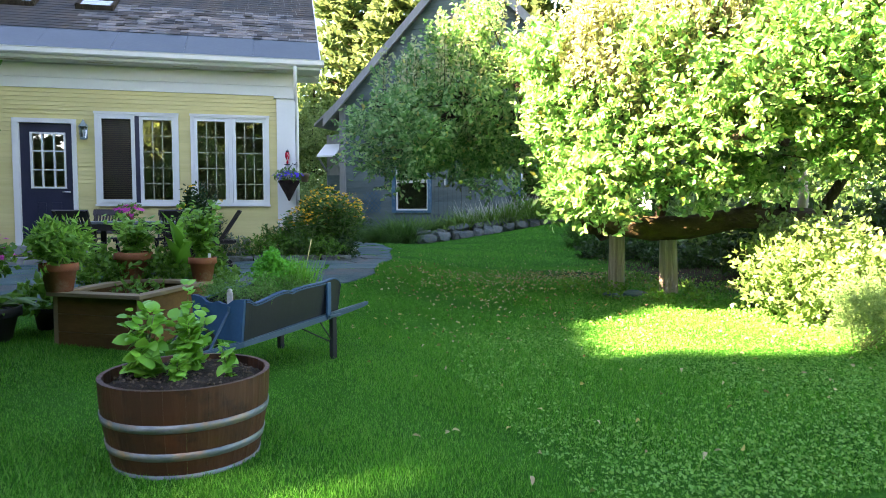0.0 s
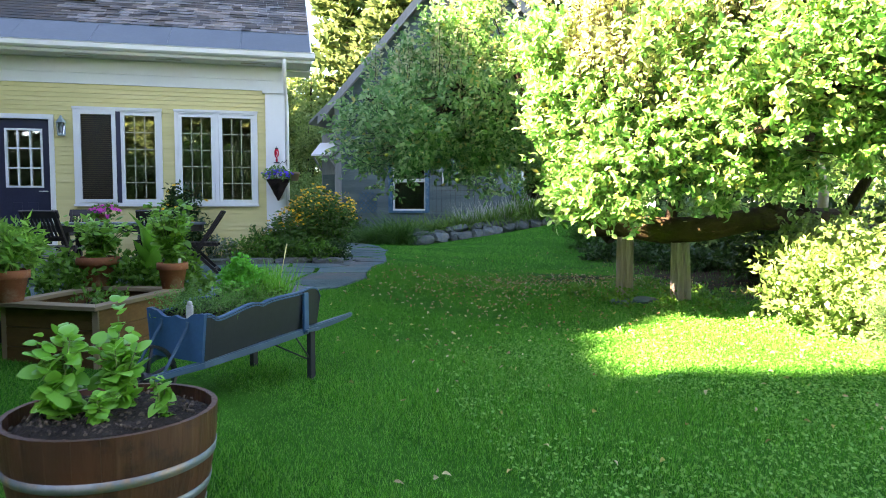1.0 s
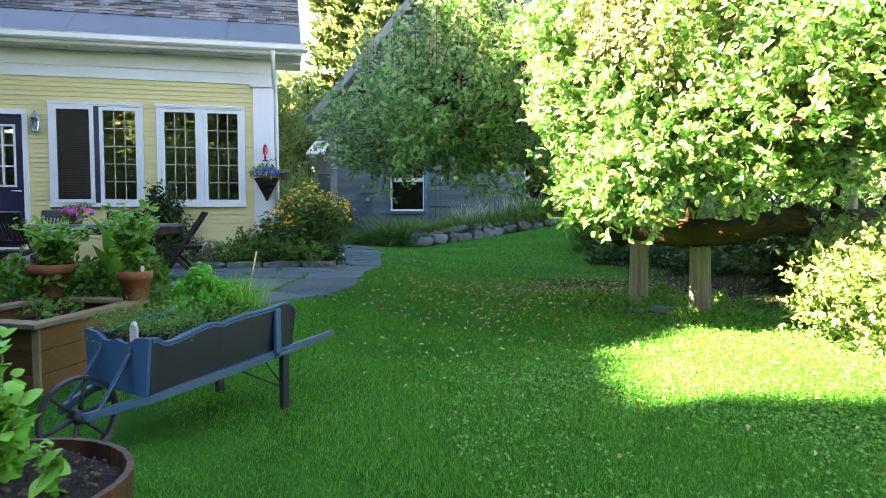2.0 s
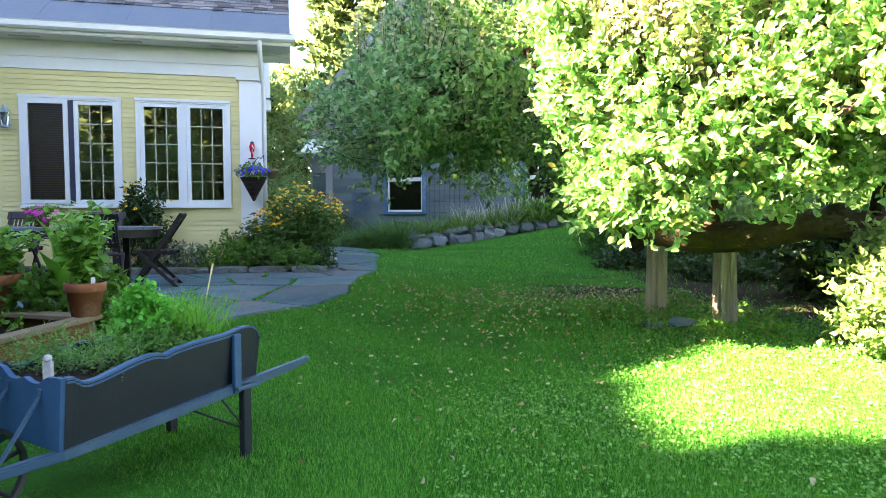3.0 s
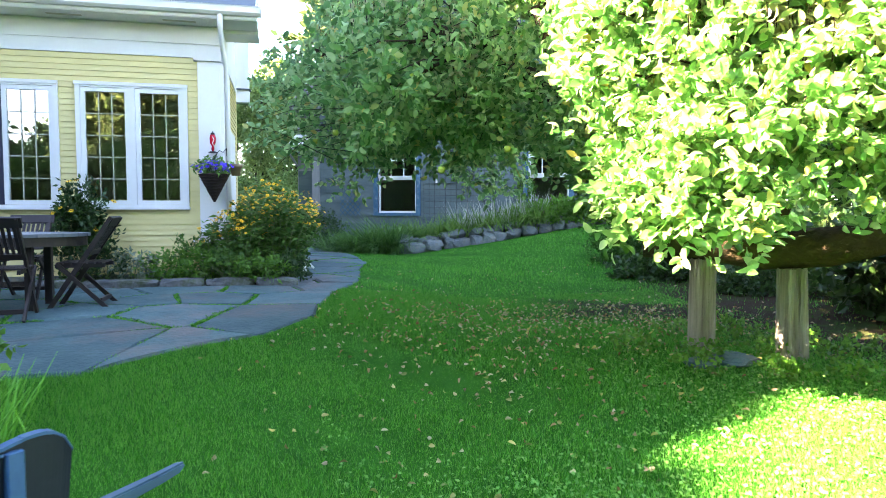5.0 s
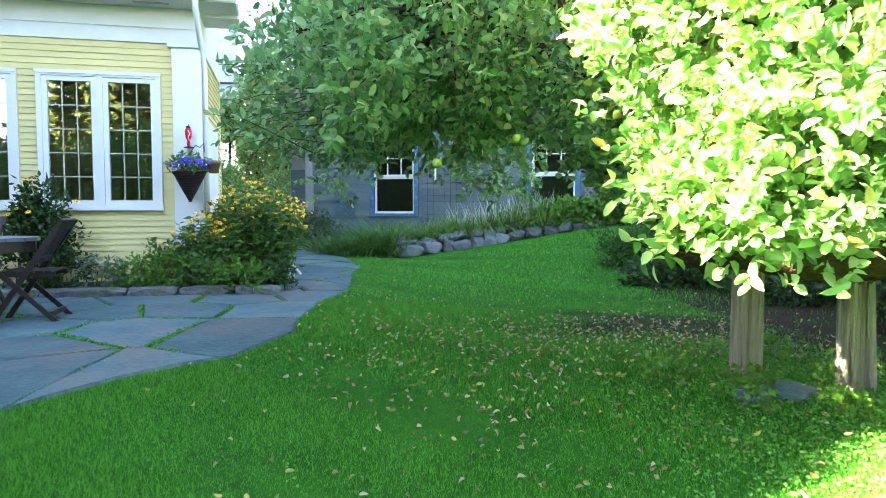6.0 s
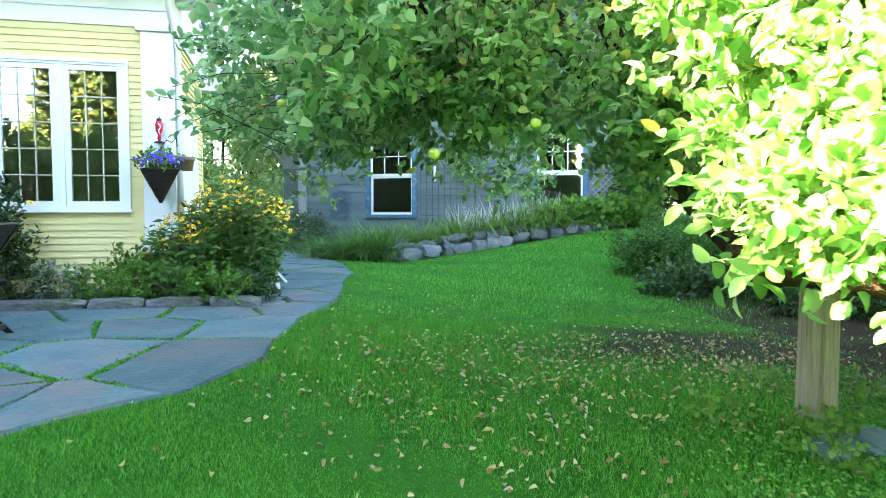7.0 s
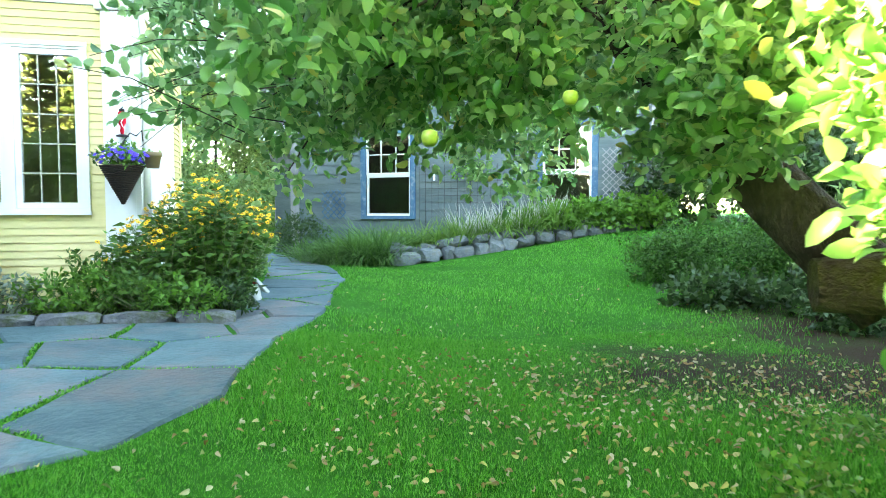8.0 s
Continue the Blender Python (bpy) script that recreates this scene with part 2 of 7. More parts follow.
def leaves(name, pos, axis, length, width, material, rng, fold=0.25, droop=0.0, far=False):
    """Leaves with two folded halves each, from their foot along axis; far ones have two faces."""
    n = len(pos)
    axis = unit(axis)
    side = unit(np.cross(axis, unit(rng.normal(size=(n, 3)))))
    up = np.cross(side, axis)
    L = (length * rng.uniform(0.7, 1.25, n))[:, None]
    W = (width * rng.uniform(0.75, 1.2, n))[:, None]
    foot = pos
    mid = pos + axis * L * 0.55 + up * L * 0.06
    tip = pos + axis * L - up * L * droop
    a = pos + axis * L * 0.42 + side * W + up * W * fold
    b = pos + axis * L * 0.42 - side * W + up * W * fold
    v = np.stack([foot, a, tip, b, mid], 1).reshape(-1, 3)
    o = np.arange(n)[:, None] * 5
    halves = ([0, 2, 1], [0, 3, 2]) if far else ([0, 4, 1], [1, 4, 2], [0, 3, 4], [3, 2, 4])
    if far:
        v, o = np.stack([foot, a, tip, b], 1).reshape(-1, 3), np.arange(n)[:, None] * 4
    f = np.concatenate([o + h for h in halves], 1).reshape(-1, 3)
    return raw_mesh(name, v, f, material)


def broad_leaves(name, pos, axis, length, width, material, rng, fold=0.25, droop=0.15, light=False):
    """Rounded leaves with ten small faces each; light ones have six."""
    n = len(pos)
    axis = unit(axis)
    side = unit(np.cross(axis, unit(rng.normal(size=(n, 3)) + np.array([0, 0, 0.8]))))
    up = np.cross(side, axis)
    L = (length * rng.uniform(0.65, 1.25, n))[:, None]
    W = (width * rng.uniform(0.8, 1.15, n))[:, None]
    at = lambda u, w: pos + axis * L * u + side * W * w + up * (W * abs(w) * fold - L * droop * u * u)
    v = np.stack([at(0, 0), at(0.36, 0), at(0.70, 0), at(1, 0), at(0.2, 0.72), at(0.5, 1), at(0.82, 0.66), at(0.2, -0.72), at(0.5, -1), at(0.82, -0.66)], 1).reshape(-1, 3)
    o = np.arange(n)[:, None] * 10
    if light:
        v = np.stack([at(0, 0), at(0.5, 0), at(1, 0), at(0.26, 0.85), at(0.72, 0.82), at(0.26, -0.85), at(0.72, -0.82)], 1).reshape(-1, 3)
        o = np.arange(n)[:, None] * 7
        f = np.concatenate([o + t for t in ([0, 1, 3], [3, 1, 4], [4, 1, 2], [0, 5, 1], [5, 6, 1], [6, 2, 1])], 1).reshape(-1, 3)
    else:
        f = np.concatenate([o + t for t in ([0, 1, 4], [4, 1, 5], [5, 1, 2], [5, 2, 6], [6, 2, 3], [0, 7, 1], [7, 8, 1], [8, 2, 1], [8, 9, 2], [9, 3, 2])], 1).reshape(-1, 3)
    me = raw_mesh(name, v, f, material)
    me.polygons.foreach_set("use_smooth", np.ones(len(me.polygons), bool))
    return me


def in_blob(rng, n, centre, radii, shell=0.55):
    """Points in an ellipsoid, more of them near its skin."""
    d = unit(rng.normal(size=(n, 3)))
    r = rng.uniform(shell ** 3, 1, n) ** (1 / 3)
    bump = 1 + 0.16 * np.sin(d[:, 0] * 5 + centre[0]) * np.sin(d[:, 1] * 6 + 1) + 0.12 * np.sin(d[:, 2] * 7 + centre[1])
    return np.asarray(centre) + d * (r * bump)[:, None] * np.asarray(radii), d


def sprays(rng, feet, out, leaf_count, reach, up=0.4):
    """Leaf feet and directions along short twigs that start at feet and go outwards."""
    n = len(feet)
    d = unit(out * 0.7 + rng.normal(size=(n, 3)) * 0.55 + np.array([0, 0, up]))
    k = np.repeat(np.arange(n), leaf_count)
    t = np.tile(np.linspace(0.1, 1, leaf_count), n) * reach * rng.uniform(0.6, 1.2, n)[k]
    pos = feet[k] + d[k] * t[:, None] + rng.normal(size=(len(k), 3)) * 0.012
    ax = unit(d[k] * 0.55 + rng.normal(size=(len(k), 3)) * 0.75)
    return pos, ax


def smooth(a, b, v):
    t = np.clip((np.asarray(v, float) - a) / (b - a), 0, 1)
    return t * t * (3 - 2 * t)


def height(x, y):
    """The lie of the ground."""
    x, y = np.asarray(x, float), np.asarray(y, float)
    h = 0.12 + 0.27 * smooth(-6.5, -2.8, y) * (1 - 0.55 * smooth(1.8, 3.5, x) * (1 - smooth(-2, 3, y)))
    h = h + 0.05 * (1 - smooth(0.0, 1.5, x)) * (1 - smooth(-6, -3, y))
    h = h + 0.75 * smooth(3.5, 9.5, x) * smooth(-3, 5, y)
    h = h + 0.13 * np.exp(-((x - 4.5) ** 2 + (y + 4.9) ** 2) / 2.2)
    return h + 0.012 * np.sin(x * 2.1 + 0.7 * y) * np.cos(y * 1.7 - 0.4 * x)


def ht(x, y):
    return float(height(x, y))


# ---- ground ----
xs = np.concatenate([-np.geomspace(400, 9, 14), np.arange(-8, 14.01, 0.2), np.geomspace(15, 400, 14)])
ys = np.concatenate([-np.geomspace(400, 21, 12), np.arange(-20, 16.01, 0.2), np.geomspace(17, 600, 14)])
gx, gy = np.meshgrid(xs, ys, indexing="ij")
gv = np.stack([gx, gy, height(gx, gy)], -1).reshape(-1, 3)
ii, jj = np.meshgrid(np.arange(len(xs) - 1), np.arange(len(ys) - 1), indexing="ij")
q = (ii * len(ys) + jj).ravel()
gf = np.stack([q, q + len(ys), q + len(ys) + 1, q + 1], 1)
ground = part("ground", raw_mesh("ground", gv, gf, M_SOIL_LAWN), None, smooth=True)
tagged(ground, "mown green lawn with clover and bare earth", "lawn", kind="structure")

# ---- the yellow house ----
CLAP = 0.0735
FLOOR_Z = 0.73
WIN = [(-2.925, -1.563, 1.368, 2.985), (-1.36, -0.004, 1.368, 2.990)]
DOOR = (-4.21, -3.22, FLOOR_Z, 2.85)
HX0, HX1, HY1 = -10.0, 0.445, 2.7
TOPZ = 3.37


def wall_pieces(x0, x1, z0, z1, holes):
    """Rectangles of a wall round its openings."""
    out, cuts = [], sorted({x0, x1, *(h[0] for h in holes), *(h[1] for h in holes)})
    for a, b in zip(cuts, cuts[1:]):
        inside = sorted((h[2], h[3]) for h in holes if h[0] <= a + 1e-6 and h[1] >= b - 1e-6)
        z = z0
        for lo, hi in inside:
            if lo > z + 1e-4:
                out.append((a, b, z, lo))
            z = hi
        if z1 > z + 1e-4:
            out.append((a, b, z, z1))
    return out


bm = bmesh.new()
for a, b, lo, hi in wall_pieces(HX0, HX1, 0.2, 3.75, WIN + [DOOR]):
    box(bm, a, b, 0.02, 0.16, lo, hi)
wall_front = tagged(part("wall_front", bm, M_CLAP), "pale yellow clapboard house front", "wall", kind="structure")
bm = bmesh.new()
box(bm, HX1 - 0.16, HX1 - 0.02, 0.16, HY1, 0.2, 3.75)
wall_side = tagged(part("wall_side", bm, M_CLAP), "pale yellow clapboard side wall of the house", "wall", kind="structure")
tagged(part("wall_back", boxed(HX0, HX1, HY1, HY1 + 0.15, 0.2, 3.75), M_CLAP), "rear wall of the yellow house", "wall", kind="structure")
tagged(part("wall_left", boxed(HX0, HX0 + 0.15, 0.16, HY1, 0.2, 3.75), M_CLAP), "end wall of the yellow house", "wall", kind="structure")

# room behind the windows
room = thing("room_lining", "room behind the windows with shade painted into its dark linings", "room", kind="structure")
part("floor_lining", boxed(-6, 0.30, 0.17, 3.6, 0.63, 0.70), M_SHADED_ROOM, room)
part("rear_lining", boxed(-6, 0.30, 3.6, 3.7, 0.70, 3.5), M_SHADED_ROOM, room)
part("side_lining", boxed(-6.1, -6, 0.17, 3.6, 0.70, 3.5), M_SHADED_ROOM, room)
part("ceiling_lining", boxed(-6, 0.30, 0.17, 3.6, 3.42, 3.5), M_WHITE, room)


def sash(parent, x0, x1, z0, z1, cols, rows, y=0.0, frame_w=0.055, name="sash"):
    bm = bmesh.new()
    for a, b, lo, hi in ((x0, x0 + frame_w, z0, z1), (x1 - frame_w, x1, z0, z1), (x0 + frame_w, x1 - frame_w, z0, z0 + frame_w), (x0 + frame_w, x1 - frame_w, z1 - frame_w, z1)):
        box(bm, a, b, y - 0.03, y + 0.03, lo, hi)
    s = part(name, bm, M_WHITE, parent)
    part("pane", boxed(x0 + frame_w, x1 - frame_w, y - 0.004, y + 0.004, z0 + frame_w, z1 - frame_w), M_GLASS, s).visible_shadow = False
    for k in range(1, cols):
        x = x0 + frame_w + (x1 - x0 - 2 * frame_w) * k / cols
        part("muntin", boxed(x - 0.006, x + 0.006, y - 0.016, y - 0.006, z0 + frame_w, z1 - frame_w), M_MUNTIN, s)
    for k in range(1, rows):
        z = z0 + frame_w + (z1 - z0 - 2 * frame_w) * k / rows
        part("muntin", boxed(x0 + frame_w, x1 - frame_w, y - 0.016, y - 0.006, z - 0.006, z + 0.006), M_MUNTIN, s)
    return s


M_SCREEN = bpy.data.materials.new("insect_screen")
M_SCREEN.use_nodes = True
_n = M_SCREEN.node_tree
_n.nodes["Principled BSDF"].inputs["Base Color"].default_value = (0.02, 0.016, 0.012, 1)
_n.nodes["Principled BSDF"].inputs["Roughness"].default_value = 0.3
_n.nodes["Principled BSDF"].inputs["Specular IOR Level"].default_value = 0.2
_t, _m = _n.nodes.new("ShaderNodeBsdfTransparent"), _n.nodes.new("ShaderNodeMixShader")
_m.inputs[0].default_value = 0.4
_n.links.new(_t.outputs[0], _m.inputs[1])
_n.links.new(_n.nodes["Principled BSDF"].outputs[0], _m.inputs[2])
_n.links.new(_m.outputs[0], _n.nodes["Material Output"].inputs[0])
M_BLIND = surface("brown_blind_slat", (0.28, 0.20, 0.11), (0.36, 0.26, 0.16), 3, 40, rough=0.6, bump=0)
M_MUNTIN = surface("muntin_bar", (0.42, 0.40, 0.30), (0.48, 0.45, 0.34), 3, 40, rough=0.5, bump=0)
for n, (x0, x1, z0, z1) in enumerate(WIN):
    w = thing(f"window_{n + 1}", "white casement window pair with slim glazing bars", "window", "casement windows of the house", "structure")
    bm = bmesh.new()
    t = 0.055
    for a, b, lo, hi in ((x0, x0 + t, z0, z1), (x1 - t, x1, z0, z1), (x0 + t, x1 - t, z0, z0 + 0.05), (x0 + t, x1 - t, z1 - t, z1)):
        box(bm, a, b, -0.035, 0.14, lo, hi)
    box(bm, x0 - 0.01, x1 + 0.01, -0.05, -0.0355, z1 - 0.03, z1 + 0.012)
    box(bm, x0 - 0.015, x1 + 0.015, -0.055, -0.0355, z0 - 0.012, z0 + 0.022)
    part("window_frame", bm, M_WHITE, w)
    xm = (x0 + x1) / 2
    # navy on the first window paints in the dark gap of its open sash
    part("mullion", boxed(xm - 0.035, xm + 0.035, -0.033, 0.10, z0 + 0.05, z1 - t), M_WHITE if n else M_NAVY, w)
    lo, hi = z0 + 0.052, z1 - t - 0.002
    if n:
        sash(w, x0 + t + 0.002, xm - 0.037, lo, hi, 3, 5, 0.01)
    else:
        s = sash(w, 0.0, xm - 0.037 - (x0 + t), lo, hi, 1, 1, 0.0)
        s.matrix_basis = pose(x0 + t + 0.002, -0.012, 0, 0, 0, -3)
        for o in s.children:
            o.data.materials[0] = M_SCREEN
    sash(w, xm + 0.037, x1 - t - 0.002, lo, hi, 3, 5, 0.01)
bm = bmesh.new()
for k in range(44):
    box(bm, WIN[0][0] + 0.07, WIN[0][0] + 0.62, 0.17, 0.185, 1.44 + k * 0.034, 1.458 + k * 0.034)
tagged(part("window_blind", bm, M_BLIND), "brown slatted blind inside the open casement", "blind")

# door
d = thing("door_1", "closed navy blue door with a nine-pane window", "door", kind="structure")
x0, x1, z0, z1 = DOOR
bm = bmesh.new()
for a, b, lo, hi in ((x0, x0 + 0.10, z0, z1), (x1 - 0.07, x1, z0, z1), (x0 + 0.10, x1 - 0.07, z1 - 0.075, z1)):
    box(bm, a, b, -0.03, 0.15, lo, hi)
part("door_frame", bm, M_WHITE, d)
sx0, sx1, sz0, sz1 = -4.108, -3.292, z0 + 0.02, z1 - 0.078
gx0, gx1, gz0, gz1 = -3.955, -3.40, 1.66, 2.62
bm = bmesh.new()
for a, b, lo, hi in wall_pieces(sx0, sx1, sz0, sz1, [(gx0, gx1, gz0, gz1)]):
    box(bm, a, b, 0.03, 0.08, lo, hi)
box(bm, -3.86, -3.73, 0.018, 0.028, 0.88, 1.42, 0.004)
box(bm, -3.64, -3.49, 0.018, 0.028, 0.88, 1.42, 0.004)
door = part("door_leaf", bm, M_NAVY, d)
bm = bmesh.new()
for a, b, lo, hi in ((gx0, gx0 + 0.03, gz0, gz1), (gx1 - 0.03, gx1, gz0, gz1), (gx0 + 0.03, gx1 - 0.03, gz0, gz0 + 0.03), (gx0 + 0.03, gx1 - 0.03, gz1 - 0.03, gz1)):
    box(bm, a, b, 0.015, 0.075, lo, hi)
for k in (1, 2):
    x = gx0 + (gx1 - gx0) * k / 3
    box(bm, x - 0.011, x + 0.011, 0.02, 0.06, gz0 + 0.03, gz1 - 0.03)
    z = gz0 + (gz1 - gz0) * k / 3
    box(bm, gx0 + 0.03, gx1 - 0.03, 0.023, 0.057, z - 0.011, z + 0.011)
part("glazing_grid", bm, M_WHITE, door)
part("pane", boxed(gx0 + 0.03, gx1 - 0.03, 0.062, 0.068, gz0 + 0.03, gz1 - 0.03), M_GLASS, door).visible_shadow = False
bm = bmesh.new()
tube(bm, [(-3.35, 0.03, 1.60), (-3.35, -0.03, 1.60)], [0.012, 0.012], 8)
tube(bm, [(-3.35, -0.03, 1.60), (-3.46, -0.035, 1.60)], [0.010, 0.008], 8)
part("door_handle", bm, M_WHITE, door)
part("threshold", boxed(x0, x1, -0.08, 0.15, z0 - 0.04, z0), M_WHITE, d)

# frieze, soffit, gutter, corner board
trim = thing("trim", "white frieze board and soffit under the eaves", "trim", kind="structure")
part("frieze_board", boxed(HX0, HX1, -0.012, 0.02, TOPZ, 3.545), M_WHITE, trim)
part("frieze_cap", boxed(HX0, HX1 + 0.01, -0.03, 0.02, 3.545, 3.78), M_WHITE, trim)
part("soffit", boxed(HX0, HX1 + 0.47, -0.40, 0.10, 3.782, 3.80), M_WHITE, trim)
for k in range(4):
    part("soffit_vent", boxed(-4.3 + 1.35 * k, -3.9 + 1.35 * k, -0.26, -0.20, 3.776, 3.7815), M_MUNTIN, trim)
part("fascia", boxed(HX0, HX1 + 0.47, -0.425, -0.401, 3.78, 3.94), M_WHITE, trim)
part("rake_return", boxed(HX1 - 0.02, HX1 + 0.47, 0.101, 0.62, 3.742, 3.93), M_WHITE, trim)
cb = thing("corner_board", "white corner pilaster with a moulded cap", "pilaster", kind="structure")
part("shaft", boxed(0.135, HX1 + 0.02, -0.04, 0.02, 0.42, TOPZ - 0.05), M_WHITE, cb)
part("recess_panel", boxed(0.185, HX1 - 0.03, -0.047, -0.041, 0.60, TOPZ - 0.20), M_WHITE, cb)
part("cap", boxed(0.09, HX1 + 0.07, -0.075, 0.02, TOPZ - 0.049, TOPZ + 0.0), M_WHITE, cb)
part("return_shaft", boxed(HX1 - 0.0, HX1 + 0.022, 0.021, 0.36, 0.42, TOPZ - 0.05), M_WHITE, cb)
part("side_panel", boxed(HX1 - 0.0, HX1 + 0.016, 0.37, 2.1, 0.42, 2.55), M_WHITE, cb)
part("return_frieze", boxed(HX1 - 0.0, HX1 + 0.015, 0.021, HY1, TOPZ, 3.78), M_WHITE, cb)
gut = thing("roof_gutter", "white metal gutter with downspout along the eaves", "gutter", kind="structure")
bm = bmesh.new()
prof = [(-0.43, 3.93), (-0.43, 3.83), (-0.50, 3.83), (-0.535, 3.86), (-0.54, 3.925), (-0.55, 3.94), (-0.53, 3.945), (-0.525, 3.92), (-0.515, 3.855), (-0.44, 3.845), (-0.44, 3.93)]
vs = [[bm.verts.new((x, y, z)) for y, z in prof] for x in (HX0, HX1 + 0.53)]
for k in range(len(prof)):
    bm.faces.new((vs[0][k], vs[0][(k + 1) % len(prof)], vs[1][(k + 1) % len(prof)], vs[1][k]))
for e in vs:
    bm.faces.new(e)
bmesh.ops.recalc_face_normals(bm, faces=bm.faces)
part("trough", bm, M_WHITE, gut)
bm = bmesh.new()
tube(bm, [(0.467, -0.47, 3.84), (0.467, -0.46, 3.70), (0.47, -0.20, 3.47), (0.485, -0.02, 3.30), (0.50, 0.07, 3.1), (0.50, 0.07, 0.5)], [0.036] * 6, 8)
part("downspout", bm, M_WHITE, gut)

# roof
RS = 0.64
EY, EZ = -0.47, 3.95
RX0, RX1 = HX0, HX1 + 0.46
RIDGE_Y = 3.1


def on_roof(y):
    return EZ + (y - EY) * RS


roof = thing("roof", "grey shingle roof with a blue-grey metal eave strip", "roof", kind="structure")
bm = bmesh.new()
a = [bm.verts.new(p) for p in ((RX0, EY + 0.02, EZ - 0.02), (RX1, EY + 0.02, EZ - 0.02), (RX1, RIDGE_Y, on_roof(RIDGE_Y) - 0.03), (RX0, RIDGE_Y, on_roof(RIDGE_Y) - 0.03), (RX0, 3.4, on_roof(RIDGE_Y) - 0.2), (RX1, 3.4, on_roof(RIDGE_Y) - 0.2))]
b = [bm.verts.new(v.co - Vector((0, 0, 0.14))) for v in a]
for f in ((0, 1, 2, 3), (3, 2, 5, 4)):
    bm.faces.new([a[k] for k in f])
    bm.faces.new([b[k] for k in f[::-1]])
for k, l in ((0, 1), (1, 2), (2, 5), (5, 4), (4, 3), (3, 0)):
    bm.faces.new((a[l], a[k], b[k], b[l]))
part("roof_deck", bm, M_WHITE, roof)
NRM = Vector((0, -RS, 1)).normalized()
ALONG = Vector((0, 1, RS)).normalized()


def slab_on_roof(bm, x0, x1, s0, s1, lift, thick):
    """A thin slab on the front slope, from s0 to s1 metres up from the eave."""
    vs = []
    for x, s, l in ((x0, s0, lift), (x1, s0, lift), (x1, s1, lift * 0.3), (x0, s1, lift * 0.3)):
        base = Vector((x, EY, EZ)) + ALONG * s
        vs.append((bm.verts.new(base + NRM * (l - thick)), bm.verts.new(base + NRM * l)))
    for k in range(4):
        l = (k + 1) % 4
        bm.faces.new((vs[k][0], vs[l][0], vs[l][1], vs[k][1]))
    bm.faces.new([v[1] for v in vs])
    bm.faces.new([v[0] for v in vs[::-1]])
    return bm


METAL = 0.93
for k in range(9):
    part("metal_sheet", slab_on_roof(bmesh.new(), RX1 - 1.15 * (k + 1), RX1 - 1.15 * k - 0.004, -0.04, METAL, 0.006 + 0.002 * (k % 2), 0.005), M_ROOFMETAL, roof)
# gable end of the house under the roof
bm = bmesh.new()
tri = [(HX1, 0.02, 3.76), (HX1, HY1, 3.76), (HX1, HY1, on_roof(HY1) - 0.19), (HX1, 0.02, on_roof(0.02) - 0.19)]
f1 = [bm.verts.new(p) for p in tri]
f2 = [bm.verts.new((p[0] - 0.14, p[1], p[2])) for p in tri]
bm.faces.new(f1)
bm.faces.new(f2[::-1])
for k in range(4):
    bm.faces.new((f1[k], f1[(k + 1) % 4], f2[(k + 1) % 4], f2[k]))
part("gable_end", bm, M_WHITE, roof, "white painted gable end")
part("rake_board", slab_on_roof(bmesh.new(), RX1, RX1 + 0.02, -0.02, 4.2, -0.002, 0.16), M_WHITE, roof)
for sx in (-3.50, -4.85):
    sk = thing("skylight", "roof skylight with a dark metal frame", "skylight", "skylights in the roof")
    bm = bmesh.new()
    for a_, b_, c_, d_ in ((sx, sx + 0.66, 2.02, 2.09), (sx, sx + 0.66, 2.81, 2.88), (sx, sx + 0.06, 2.09, 2.81), (sx + 0.60, sx + 0.66, 2.09, 2.81)):
        slab_on_roof(bm, a_, b_, c_, d_, 0.10, 0.10)
    part("frame", bm, M_BARK, sk, "dark brown metal skylight frame")
    part("pane", slab_on_roof(bmesh.new(), sx + 0.06, sx + 0.60, 2.09, 2.81, 0.085, 0.01), M_GLASS, sk)

# taller wing of the house behind, with a small upper window over a boxed eave
rear = thing("house_wing", "tall white wing of the house behind the yellow part", "house", at=(0, 6.9, 0))
bm = bmesh.new()
for a, b, lo, hi in wall_pieces(-6.0, 0.47, 4.10, 7.4, [(-0.14, 0.09, 5.10, 5.34)]):
    box(bm, a, b, 0.0, 0.15, lo, hi)
box(bm, -6.0, -0.1, 0.0, 0.15, 0.1, 4.10)
part("wall", bm, M_WHITE, rear)
part("corner_trim", boxed(0.36, 0.49, -0.03, 0.0, 4.12, 7.4), M_WHITE, rear)
part("eave_box", boxed(-6.0, 0.50, -0.28, -0.002, 3.80, 4.08, 0.01), M_WHITE, rear, "boxed white eave")
part("eave_cap", boxed(-6.0, 0.53, -0.32, 0.0, 4.082, 4.11), M_ROOFMETAL, rear)
w = part("window", boxed(-0.16, 0.11, 0.07, 0.08, 5.08, 5.36), M_GLASS, rear)
bm = bmesh.new()
for a, b, lo, hi in ((-0.20, -0.14, 5.04, 5.40), (0.09, 0.15, 5.04, 5.40), (-0.14, 0.09, 5.04, 5.10), (-0.14, 0.09, 5.34, 5.40)):
    box(bm, a, b, -0.03, 0.05, lo, hi)
part("frame", bm, M_WHITE, w)
part("rear_room", boxed(-6.0, 0.3, 1.6, 1.7, 4.2, 7.4), M_SHADED_ROOM, rear)

